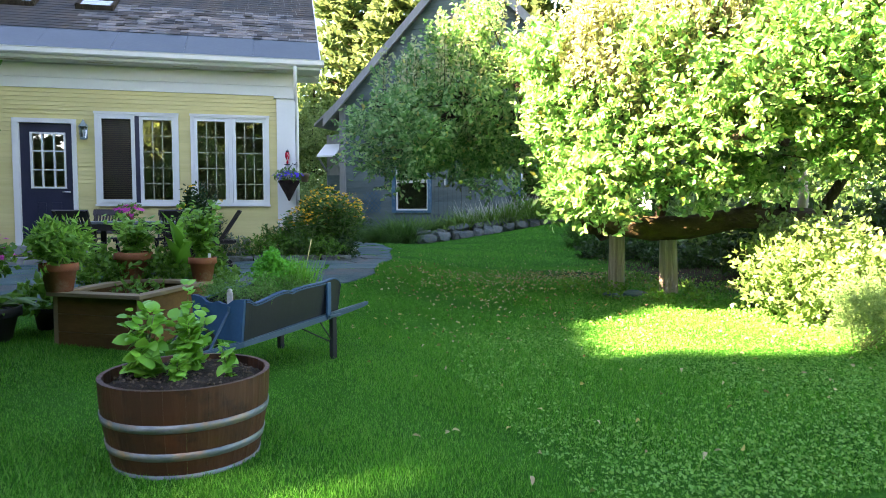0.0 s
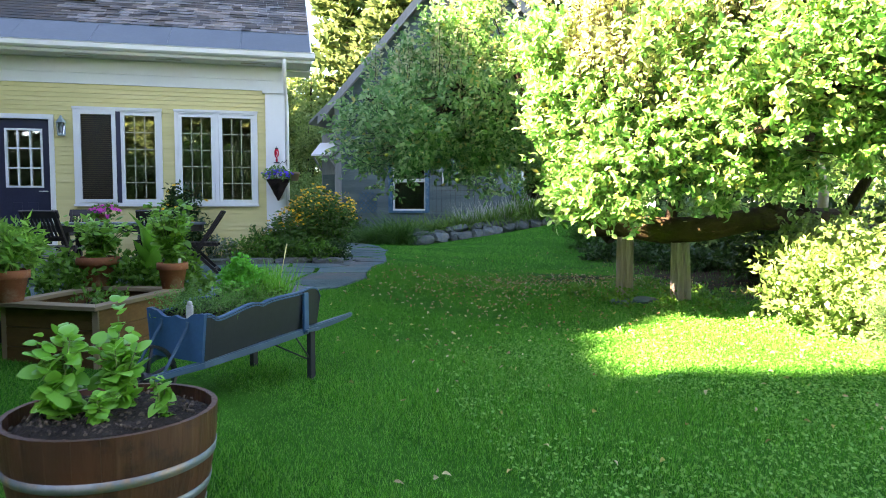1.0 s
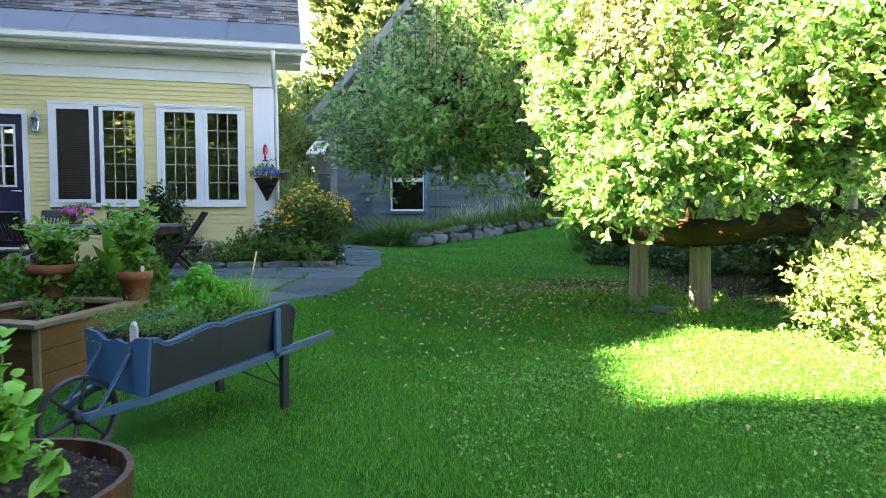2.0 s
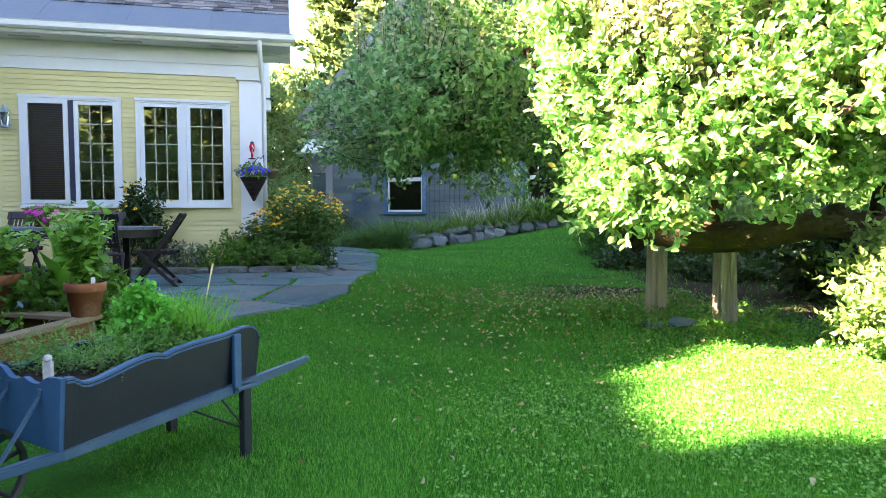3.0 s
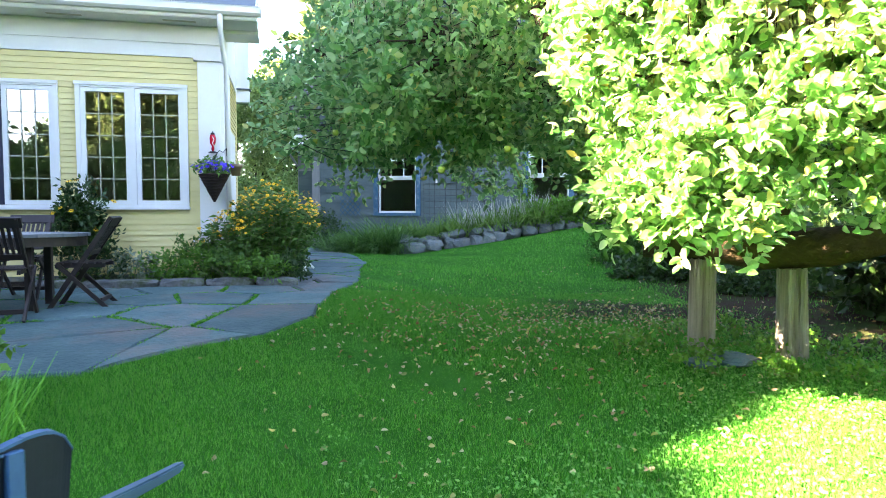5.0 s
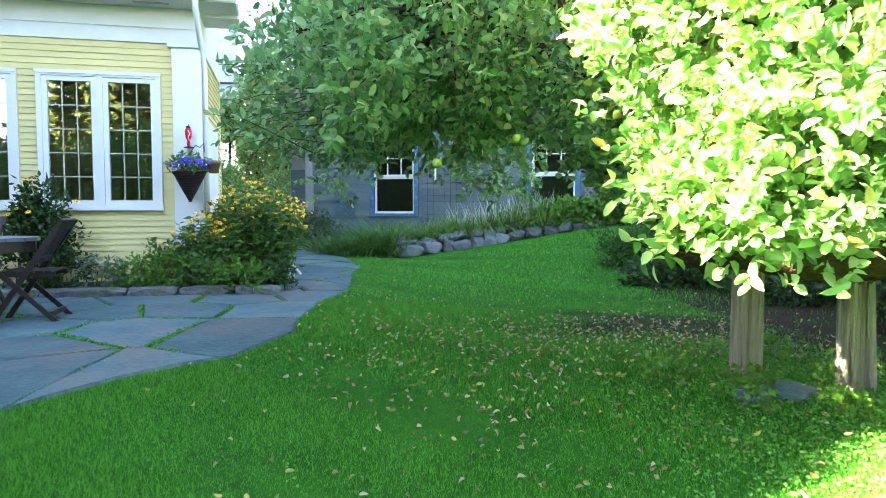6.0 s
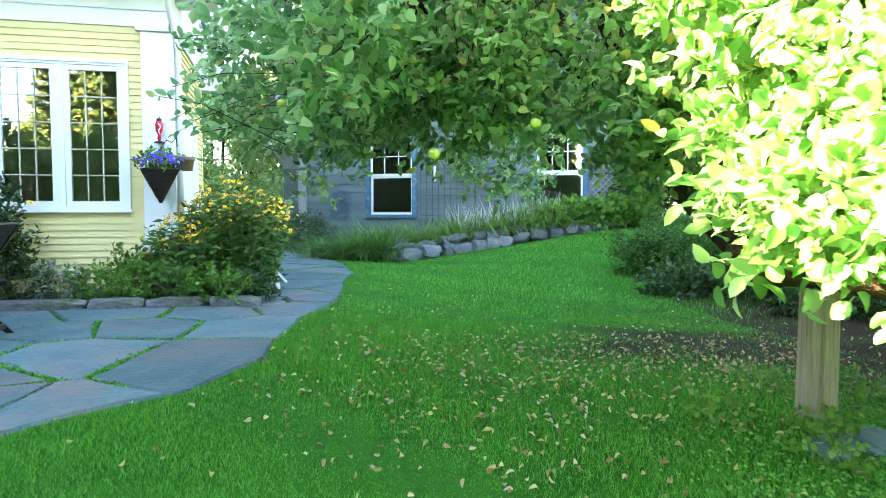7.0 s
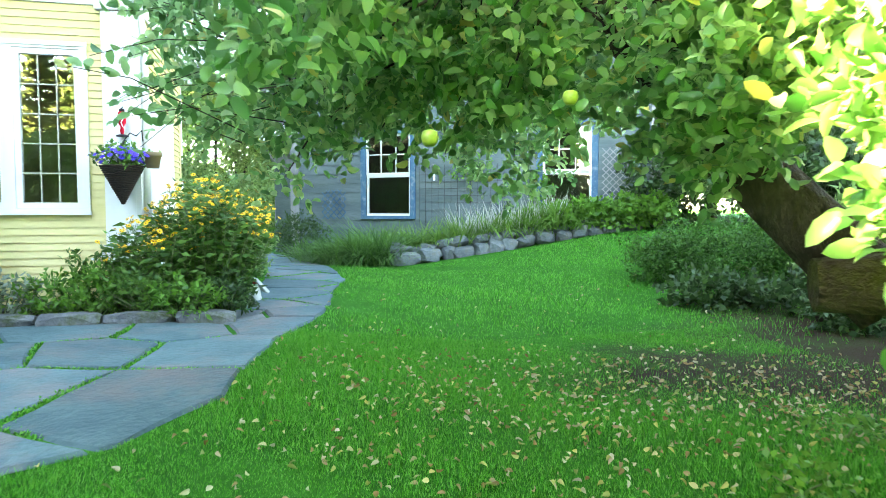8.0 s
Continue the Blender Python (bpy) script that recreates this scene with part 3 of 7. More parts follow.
# ---- the grey barn ----
BARN_A = -34.0
barn = thing("barn", "weathered grey clapboard barn with a steep gable and blue window trim", "barn", at=(4.06, 7.5, 0), rz=BARN_A)
BL, BR, BAPX, BAPZ = -2.45, 5.7, 1.8, 8.65
BEZ = 4.5
WB = [(-0.55, 0.56, 1.27, 3.05), (3.40, 4.42, 1.27, 3.05)]
bm = bmesh.new()
for a, b, lo, hi in wall_pieces(BL, BR, 0.1, BEZ, WB):
    box(bm, a, b, 0.0, 0.15, lo, hi)
pts = [(BL, BEZ), (BR, BEZ), (BAPX, BAPZ - 0.1)]
f1 = [bm.verts.new((x, 0.0, z)) for x, z in pts]
f2 = [bm.verts.new((x, 0.15, z)) for x, z in pts]
bm.faces.new(f1)
bm.faces.new(f2[::-1])
for k in range(3):
    bm.faces.new((f1[k], f2[k], f2[(k + 1) % 3], f1[(k + 1) % 3]))
box(bm, BL, BL + 0.15, 0.15, 9, 0.1, BEZ)
box(bm, BR - 0.15, BR, 0.15, 9, 0.1, BEZ)
box(bm, BL, BR, 9, 9.15, 0.1, BEZ)
part("wall", bm, M_BARN, barn)
rl, rr = (BAPZ - BEZ) / (BAPX - BL), (BAPZ - BEZ) / (BR - BAPX)
bm = bmesh.new()
for sgn, xe in ((-1, BL - 0.42), (1, BR + 0.42)):
    sl = rl if sgn < 0 else rr
    ze = BAPZ - abs(xe - BAPX) * sl
    vs = [bm.verts.new(p) for p in ((BAPX, -0.35, BAPZ), (xe, -0.35, ze), (xe, 9.4, ze), (BAPX, 9.4, BAPZ))]
    ws = [bm.verts.new(v.co + Vector((0, 0, 0.09))) for v in vs]
    bm.faces.new(vs)
    bm.faces.new(ws[::-1])
    for k in range(4):
        bm.faces.new((vs[k], ws[k], ws[(k + 1) % 4], vs[(k + 1) % 4]))
bmesh.ops.recalc_face_normals(bm, faces=bm.faces)
part("roof", bm, M_BARNTRIM, barn)
for sgn, xe, sl in ((-1, BL - 0.42, rl), (1, BR + 0.42, rr)):
    ze = BAPZ - abs(xe - BAPX) * sl
    bm = bmesh.new()
    vs = [bm.verts.new(p) for p in ((BAPX, -0.37, BAPZ + 0.02), (xe, -0.37, ze + 0.02), (xe, -0.37, ze - 0.20), (BAPX, -0.37, BAPZ - 0.24))]
    ws = [bm.verts.new(v.co + Vector((0, 0.03, 0))) for v in vs]
    bm.faces.new(vs)
    bm.faces.new(ws[::-1])
    for k in range(4):
        bm.faces.new((vs[k], ws[k], ws[(k + 1) % 4], vs[(k + 1) % 4]))
    bmesh.ops.recalc_face_normals(bm, faces=bm.faces)
    part("rake_board", bm, M_BARNTRIM, barn)
for x0, x1 in ((BL - 0.02, BL + 0.2), (BR - 0.2, BR + 0.02)):
    part("corner_trim", boxed(x0, x1, -0.045, -0.002, 0.3, BEZ + 0.1), M_BARNTRIM, barn)
part("inner_wall", boxed(BL + 0.2, BR - 0.2, 2.0, 2.1, 0.2, BEZ), M_BARNROOM, barn)
# unseen ceiling added to keep daylight from the room behind the panes
part("loft_floor", boxed(BL + 0.16, BR - 0.16, 0.16, 8.9, BEZ - 0.12, BEZ - 0.02), M_SHADED_ROOM, barn)
for x0, x1, z0, z1 in WB:
    w = part("window", boxed(x0 - 0.1, x1 + 0.1, -0.06, -0.002, z0 - 0.07, z0), M_BLUETRIM, barn)
    bm = bmesh.new()
    box(bm, x0 - 0.1, x0 + 0.02, -0.05, -0.004, z0, z1 + 0.1)
    box(bm, x1 - 0.02, x1 + 0.1, -0.05, -0.004, z0, z1 + 0.1)
    box(bm, x0 + 0.02, x1 - 0.02, -0.05, -0.004, z1, z1 + 0.1)
    part("casing", bm, M_BLUETRIM, w)
    zm = 2.16
    for lo, hi, y, c, r in ((z0, zm, 0.04, 1, 1), (zm, z1, 0.02, 3, 2)):
        bm = bmesh.new()
        t = 0.05
        for a, b, l2, h2 in ((x0 + 0.02, x0 + 0.02 + t, lo, hi), (x1 - 0.02 - t, x1 - 0.02, lo, hi), (x0 + 0.02 + t, x1 - 0.02 - t, lo, lo + t), (x0 + 0.02 + t, x1 - 0.02 - t, hi - t, hi)):
            box(bm, a, b, y - 0.02, y + 0.02, l2, h2)
        for k in range(1, c):
            xk = x0 + 0.02 + (x1 - x0 - 0.04) * k / c
            box(bm, xk - 0.011, xk + 0.011, y - 0.012, y + 0.012, lo + t, hi - t)
        for k in range(1, r):
            zk = lo + (hi - lo) * k / r
            box(bm, x0 + 0.02 + t, x1 - 0.02 - t, y - 0.011, y + 0.011, zk - 0.011, zk + 0.011)
        part("sash", bm, M_WHITE, w)
        part("pane", boxed(x0 + 0.07, x1 - 0.07, y - 0.003, y + 0.003, lo + t, hi - t), M_OLDGLASS, w).visible_shadow = False

# ---- apple tree ----
rng = np.random.default_rng(3)
rnd = random.Random(5)
M_PALEWOOD = surface("pale_cut_wood", (0.42, 0.33, 0.24), (0.55, 0.45, 0.34), 9, 40, rough=0.85, bump=0.4, depth=0.004)
tree = thing("apple_tree", "old sprawling apple tree with a leaning trunk propped on posts", "tree", at=(0, 0, 0))
LOG = [(8.2, -5.6, 0.3), (7.5, -5.75, 0.8), (6.6, -5.8, 1.16), (5.7, -5.65, 1.2), (5.1, -5.5, 1.09), (4.7, -5.3, 1.06), (4.3, -5.05, 1.12), (3.95, -4.85, 1.10)]
bm = tube(bmesh.new(), LOG, [0.30, 0.2, 0.15, 0.135, 0.14, 0.145, 0.14, 0.11], 14, 0.08, rnd)
part("trunk", bm, M_MOSSBARK, tree, "mossy leaning trunk")
BOUGHS = [
    [(4.36, -4.85, 1.0), (4.02, -4.5, 1.5), (3.66, -4.15, 2.1), (3.1, -3.95, 2.7), (2.4, -3.7, 2.95), (1.5, -3.2, 2.8)],
    [(3.6, -4.5, 2.05), (3.3, -4.6, 2.5), (3.1, -4.7, 2.9)],
    [(2.9, -3.85, 2.75), (2.3, -4.2, 2.5), (1.9, -4.3, 2.3)],
    [(2.6, -4.0, 2.75), (2.5, -3.1, 2.6), (2.7, -2.3, 2.2)],
    [(4.82, -5.2, 1.1), (4.78, -5.55, 1.8), (4.5, -6.0, 2.5), (4.35, -6.2, 2.9)],
    [(4.75, -5.6, 1.85), (4.2, -6.1, 1.95), (3.5, -6.4, 1.75)],
    [(6.2, -5.75, 1.2), (6.1, -6.0, 2.0), (6.0, -6.4, 2.9), (5.9, -6.5, 3.3)],
    [(6.1, -6.0, 2.0), (5.2, -6.7, 2.2), (4.5, -7.1, 2.0)],
    [(6.6, -5.8, 1.1), (7.2, -6.0, 2.2), (7.5, -6.2, 3.4)],
]
for pts in BOUGHS:
    n = len(pts)
    wide = 0.16 if pts is BOUGHS[0] else 0.055
    part("limb", tube(bmesh.new(), pts, [wide * (1 - i / n) ** 0.8 + 0.012 for i in range(n)], 10, 0.08, rnd), M_BARK, tree)


def crown(name, blobs, count, leaf_count, reach, size, parent, material, shoots=0, shoot_at=None, up=0.4, light=False, tall=(0.35, 0.85)):
    P, A, PS, AS = [], [], [], []
    vol = sum(r[0] * r[1] * r[2] for _, r in blobs)
    for c, r in blobs:
        feet, out = in_blob(rng, int(count * r[0] * r[1] * r[2] / vol), c, r, 0.5)
        p, a = sprays(rng, feet, out, leaf_count, reach, up)
        P.append(p)
        A.append(a)
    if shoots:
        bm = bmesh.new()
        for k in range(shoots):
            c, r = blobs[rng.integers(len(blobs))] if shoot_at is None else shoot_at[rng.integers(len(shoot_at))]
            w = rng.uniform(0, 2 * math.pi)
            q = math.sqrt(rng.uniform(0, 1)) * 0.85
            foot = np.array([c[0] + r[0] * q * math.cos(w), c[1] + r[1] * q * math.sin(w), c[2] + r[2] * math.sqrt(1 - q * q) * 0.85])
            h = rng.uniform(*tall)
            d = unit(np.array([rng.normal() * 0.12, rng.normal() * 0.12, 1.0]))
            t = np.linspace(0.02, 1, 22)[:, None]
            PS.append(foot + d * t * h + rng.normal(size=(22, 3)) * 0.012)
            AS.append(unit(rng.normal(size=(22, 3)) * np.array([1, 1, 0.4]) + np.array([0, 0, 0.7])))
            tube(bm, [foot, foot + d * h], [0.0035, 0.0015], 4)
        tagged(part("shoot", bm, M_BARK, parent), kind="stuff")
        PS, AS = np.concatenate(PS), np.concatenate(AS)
        tagged(part("shoot_foliage", broad_leaves("shoot_foliage", PS, AS, size * 0.92, size * 0.29, M_SUNLIT_YOUNG_LEAF, rng, 0.5, 0.25, True), M_SUNLIT_YOUNG_LEAF, parent, "young leaves on upright shoots, paled to paint in the sunlight"), kind="stuff")
    P, A = np.concatenate(P), np.concatenate(A)
    return part(name, broad_leaves(name, P, A, size, size * 0.31, material, rng, 0.5, 0.25, light), material, parent)


def clumps(seed, blobs, step, low=0.26, high=0.42):
    """Small leaf clumps that fill large rounded masses, with gaps between them."""
    r = np.random.default_rng(seed)
    out = []
    for c, rad in blobs:
        n = max(6, int(rad[0] * rad[1] * rad[2] / step))
        p, d = in_blob(r, n, c, rad, 0.35)
        for q in p:
            s = r.uniform(low, high)
            out.append((tuple(q), (s * r.uniform(0.9, 1.4), s * r.uniform(0.9, 1.4), s * r.uniform(0.6, 0.95))))
    return out


SUNNY = [((4.3, -6.7, 2.55), (0.7, 0.55, 0.7)), ((5.6, -7.1, 3.05), (1.0, 0.75, 0.85)), ((6.7, -7.5, 3.1), (1.2, 0.9, 1.1)), ((3.7, -5.95, 2.6), (0.5, 0.35, 0.45)), ((4.9, -6.2, 3.2), (0.7, 0.5, 0.5)), ((5.3, -5.5, 2.75), (0.7, 0.5, 0.45)), ((6.5, -5.9, 2.8), (0.7, 0.5, 0.5))]
SUNNY_EDGE = [((3.55, -6.4, 1.95), (0.38, 0.35, 0.55)), ((3.30, -6.4, 1.54), (0.24, 0.22, 0.22)), ((3.78, -6.5, 1.8), (0.4, 0.3, 0.2)), ((3.35, -6.3, 2.3), (0.32, 0.28, 0.5)), ((4.23, -6.5, 2.0), (0.4, 0.3, 0.25)), ((4.75, -6.6, 2.1), (0.4, 0.3, 0.28)), ((5.3, -6.85, 2.3), (0.45, 0.35, 0.3)), ((5.95, -7.2, 2.35), (0.5, 0.35, 0.35)), ((6.6, -7.5, 2.3), (0.55, 0.35, 0.35)), ((3.20, -6.38, 1.36), (0.16, 0.16, 0.08)), ((3.52, -6.45, 1.36), (0.12, 0.12, 0.08)), ((3.43, -6.35, 1.68), (0.32, 0.2, 0.2)), ((2.95, -6.12, 1.95), (0.1, 0.12, 0.3)), ((2.95, -6.0, 2.95), (0.15, 0.15, 0.3)), ((3.5, -5.85, 1.66), (0.16, 0.16, 0.14)), ((2.93, -6.1, 2.45), (0.12, 0.12, 0.4)), ((3.22, -6.05, 1.56), (0.1, 0.1, 0.12)), ((5.9, -6.9, 1.9), (0.5, 0.3, 0.25)), ((6.7, -7.1, 1.9), (0.5, 0.3, 0.25)), ((5.2, -6.4, 1.85), (0.35, 0.25, 0.2)), ((4.4, -6.5, 1.58), (0.34, 0.25, 0.14)), ((4.85, -6.5, 1.6), (0.35, 0.25, 0.16)), ((5.3, -6.4, 1.62), (0.3, 0.25, 0.16))]
SHADY = [((2.55, -3.9, 2.5), (0.9, 0.9, 0.85)), ((1.9, -3.2, 2.45), (0.7, 0.8, 0.6)), ((2.25, -4.85, 2.35), (0.7, 0.5, 0.55)), ((3.25, -4.55, 2.55), (0.6, 0.6, 0.65)), ((2.8, -4.2, 3.25), (0.75, 0.7, 0.5)), ((3.3, -2.8, 2.4), (0.9, 0.8, 0.75)), ((2.15, -3.6, 1.98), (0.65, 0.6, 0.3)), ((1.95, -3.1, 1.9), (0.5, 0.5, 0.28)), ((2.9, -4.4, 2.0), (0.55, 0.5, 0.3)), ((3.4, -4.5, 2.9), (0.4, 0.4, 0.35))]
SHADY_EDGE = [((3.35, -4.9, 2.08), (0.26, 0.22, 0.2)), ((3.75, -4.95, 2.3), (0.3, 0.25, 0.3)), ((3.45, -5.15, 1.85), (0.15, 0.15, 0.1)), ((3.55, -4.4, 1.9), (0.2, 0.2, 0.12)), ((3.7, -4.68, 1.72), (0.26, 0.2, 0.22)), ((3.95, -4.75, 2.0), (0.25, 0.2, 0.2))]
HEART = [((4.25, -5.35, 2.35), (0.5, 0.45, 0.4)), ((5.0, -5.1, 2.35), (0.6, 0.5, 0.4)), ((6.0, -5.0, 2.4), (0.8, 0.5, 0.5))]
SUNNY_CLUMPS, SHADY_CLUMPS = clumps(21, SUNNY, 0.014), clumps(22, SHADY, 0.018, 0.17, 0.3)
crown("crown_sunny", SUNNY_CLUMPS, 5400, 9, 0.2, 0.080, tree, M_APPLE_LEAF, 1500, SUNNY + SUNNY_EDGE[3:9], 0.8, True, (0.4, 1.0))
EDGE_CLUMPS = clumps(23, SUNNY_EDGE, 0.0035, 0.15, 0.23)
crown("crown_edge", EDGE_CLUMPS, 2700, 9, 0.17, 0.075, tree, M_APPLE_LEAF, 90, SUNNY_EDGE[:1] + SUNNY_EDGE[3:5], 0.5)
crown("crown_inner", clumps(24, SHADY_EDGE, 0.006, 0.12, 0.19), 480, 9, 0.15, 0.066, tree, M_APPLE_LEAF)
crown("crown_heart", clumps(25, HEART, 0.02, 0.2, 0.3), 900, 9, 0.2, 0.075, tree, M_APPLE_LEAF, light=True)
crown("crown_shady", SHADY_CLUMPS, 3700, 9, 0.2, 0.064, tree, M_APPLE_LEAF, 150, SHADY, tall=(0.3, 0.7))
# thin twigs inside and below the crowns
bm = bmesh.new()
for c, r in SUNNY_CLUMPS[::2] + EDGE_CLUMPS[::2] + SHADY_CLUMPS:
    p = Vector(c)
    hub = Vector((4.6, -5.8, 2.0)) if p.y < -5.6 else Vector((3.3, -4.1, 2.5))
    q = p.lerp(hub, rnd.uniform(0.3, 0.5)) + Vector((rnd.uniform(-0.1, 0.1), rnd.uniform(-0.1, 0.1), rnd.uniform(0.05, 0.25)))
    tube(bm, [q, p.lerp(q, 0.4) + Vector((0, 0, 0.06)), p], [0.009, 0.006, 0.003], 5)
tagged(part("twig", bm, M_BARK, tree), kind="stuff")
part("cut_stub", tube(bmesh.new(), [(4.95, -5.3, 1.08), (4.87, -5.44, 1.11), (4.85, -5.5, 1.11)], [0.08, 0.07, 0.062], 12, 0.05, rnd), M_PALEWOOD, tree, "pale freshly cut stub")
part("burl", tube(bmesh.new(), [(5.92, -5.52, 1.15), (5.88, -5.62, 1.28), (5.85, -5.7, 1.33), (5.84, -5.76, 1.36)], [0.11, 0.11, 0.08, 0.04], 12, 0.12, rnd), M_MOSSBARK, tree, "knotty burl on the trunk")
part("snag", tube(bmesh.new(), [(7.2, -4.9, 0.9), (7.26, -4.88, 1.5), (7.24, -4.86, 1.9)], [0.07, 0.06, 0.045], 10, 0.1, rnd), M_PALEWOOD, tree, "pale weathered upright stub")
# long thin shoots that hang out of the crown towards the house
bm = bmesh.new()
P, A = [], []
for k in range(24):
    a = np.array([rng.uniform(1.3, 1.8), rng.uniform(-4.0, -2.9), rng.uniform(1.85, 2.7)])
    d = unit(np.array([-1.0, rng.normal() * 0.5 - 0.1, rng.normal() * 0.3 - 0.02]))
    L = rng.uniform(0.3, 0.65)
    sag = np.array([0, 0, -0.12])
    u = np.linspace(0.05, 1, 15)[:, None]
    p = a + d * u * L + sag * u * u
    tube(bm, [tuple(a - d * 0.3), tuple(a + d * 0.5 * L + sag * 0.25), tuple(a + d * L + sag)], [0.0035, 0.0025, 0.0015], 5)
    P.append(p + rng.normal(size=p.shape) * 0.008)
    A.append(unit(d * 0.6 + rng.normal(size=p.shape) * 0.7))
tagged(part("twig", bm, M_BARK, tree), kind="stuff")
tagged(part("crown_tip", broad_leaves("crown_tip", np.concatenate(P), np.concatenate(A), 0.07, 0.02, M_APPLE_LEAF, rng, 0.5, 0.25), M_APPLE_LEAF, tree), kind="stuff")
# fruit
M_APPLE = surface("green_apple_skin", (0.22, 0.36, 0.05), (0.34, 0.40, 0.06), 6, 60, rough=0.35, bump=0)
for x, y, z in ((2.236, -5.267, 1.617), (2.06, -5.1, 2.25), (1.62, -4.3, 1.95), (2.75, -5.1, 1.78), (1.5, -3.6, 1.95), (2.1, -4.7, 2.1), (2.55, -4.3, 1.9)):
    ap = part("apple", lathe(bmesh.new(), [(0.004, -0.02), (0.014, -0.024), (0.023, -0.013), (0.027, 0.003), (0.022, 0.019), (0.011, 0.024), (0.003, 0.019)], 14), M_APPLE, tree, "green unripe apple")
    ap.matrix_basis = pose(x, y, z)

# ---- conifers and woods ----
def pine_mesh(seed, tall, bare, wide, tiers, per_branch, size, taper=1.3):
    """Needle sprays of a pine in flat tiers, and its trunk and boughs; foot at the origin."""
    r = np.random.default_rng(seed)
    bm = bmesh.new()
    tube(bm, [(0, 0, -0.3), (0.05, 0, tall * 0.5), (0, 0.05, tall)], [0.016 * tall, 0.010 * tall, 0.02], 8)
    P, A = [], []
    for k in range(tiers):
        z = bare + (tall - bare) * k / tiers
        reach = wide * (1 - ((z - bare) / (tall - bare)) ** taper) * r.uniform(0.8, 1.1) + 0.25
        for j in range(6):
            w = 2 * math.pi * (j + r.uniform(-0.3, 0.3)) / 6 + k * 0.5
            d = np.array([math.cos(w), math.sin(w), r.uniform(-0.05, 0.2)])
            L = reach * r.uniform(0.6, 1.1)
            tube(bm, [(0, 0, z), tuple(np.array([0, 0, z]) + d * L)], [0.03, 0.008], 4)
            t = r.uniform(0.15, 1, per_branch)[:, None]
            p = np.array([0, 0, z]) + d * t * L + r.normal(size=(per_branch, 3)) * np.array([0.28, 0.28, 0.10]) * (0.3 + 0.1 * L)
            P.append(p)
            A.append(unit(d * 0.5 + r.normal(size=(per_branch, 3)) * np.array([0.7, 0.7, 0.35]) + np.array([0, 0, 0.25])))
    P, A = np.concatenate(P), np.concatenate(A)
    return mesh_of("pine_wood", bm, M_BARK), leaves("pine_needles", P, A, size, size * 0.28, M_PINE, r, 0.2, far=True)


def plant_tree(wood, green, x, y, s, turn, label, group, name="pine_tree", z=None):
    t = thing(name, label, "tree", group, at=(x, y, ht(x, y) if z is None else z), rz=turn)
    t.scale = (s, s, s)
    part("trunk", wood, None, t)
    part("crown", green, None, t)
    return t


wC, gC = pine_mesh(13, 12.0, 0.8, 2.8, 20, 80, 0.37)
wB, gB = pine_mesh(12, 12.0, 1.6, 2.6, 20, 80, 0.37)
wD, gD = pine_mesh(14, 12.0, 0.7, 2.1, 24, 46, 0.62, 6.0)
r4 = random.Random(8)
S_DIR, S_PERP = (0.96, 0.28), (-0.28, 0.96)


def sun_plan(m, n):
    """A place by its way along the sunlight and across it."""
    return m * S_DIR[0] + n * S_PERP[0], m * S_DIR[1] + n * S_PERP[1]


# unseen tall wood beyond the house, added to shade house and barn
for k in range(9):
    x, y = sun_plan(-17.0 - 2.5 * (k % 2) - (3.0 if k > 3 else 0), -1.4 + 2.7 * k)
    plant_tree(wD, gD, x, y, (1.75 if k < 2 else 2.25) + r4.uniform(-0.05, 0.1), r4.uniform(0, 360), "tall dense evergreen added unseen to shade house and barn", "conifers beside the house", "conifer")


# unseen close row of narrow cedars by the lawn; uneven heights shape the shade
def shade_cedar_mesh(seed):
    r = np.random.default_rng(seed)
    bm = tube(bmesh.new(), [(0, 0, -0.3), (0, 0, 9.0)], [0.13, 0.03], 6)
    z = r.uniform(0.02, 1, 1000) ** 0.85
    w = r.uniform(0, 2 * math.pi, 1000)
    q = 0.42 * np.sqrt(r.uniform(0.2, 1, 1000)) * np.clip((1.03 - z) / 0.05, 0.15, 1)
    d = np.stack([np.cos(w), np.sin(w), np.zeros(1000)], 1)
    p = d * q[:, None] + np.stack([0 * z, 0 * z, z * 10], 1)
    return mesh_of("cedar_wood", bm, M_BARK), leaves("cedar_spray", p, d * 0.5 + r.normal(size=(1000, 3)) * 0.4 + np.array([0, 0, 0.6]), 0.44, 0.17, M_PINE, r, 0.2, far=True)


wE, gE = shade_cedar_mesh(31)
SHADE_N = [-21, -13, -11.2, -10.85, -10.6, -10.4, -10.2, -9.45, -9.2, -8.97, -8.86, -8.68, -8.64, -8.52, -8.4, -8.25, -7.9, -7.6, -7.16, -7.06, -6.8, -6.6, -6.4, -6.2, -5.7, -5.3, -5.1, -4.7, -3.75, -2.7, -1.0]
SHADE_M = [3, 3, 0.8, -0.4, -0.4, 0.2, 2.4, 2.8, 1.4, 1.1, 0.7, 0.5, 0.1, -0.1, -0.15, 0.0, 0.25, 0.5, 0.8, 2.4, 2.4, 2.55, 3.1, 3.7, 4.9, 5.5, 4.8, 4.5, 8.6, 11.5, 13.5]
n = -14.5
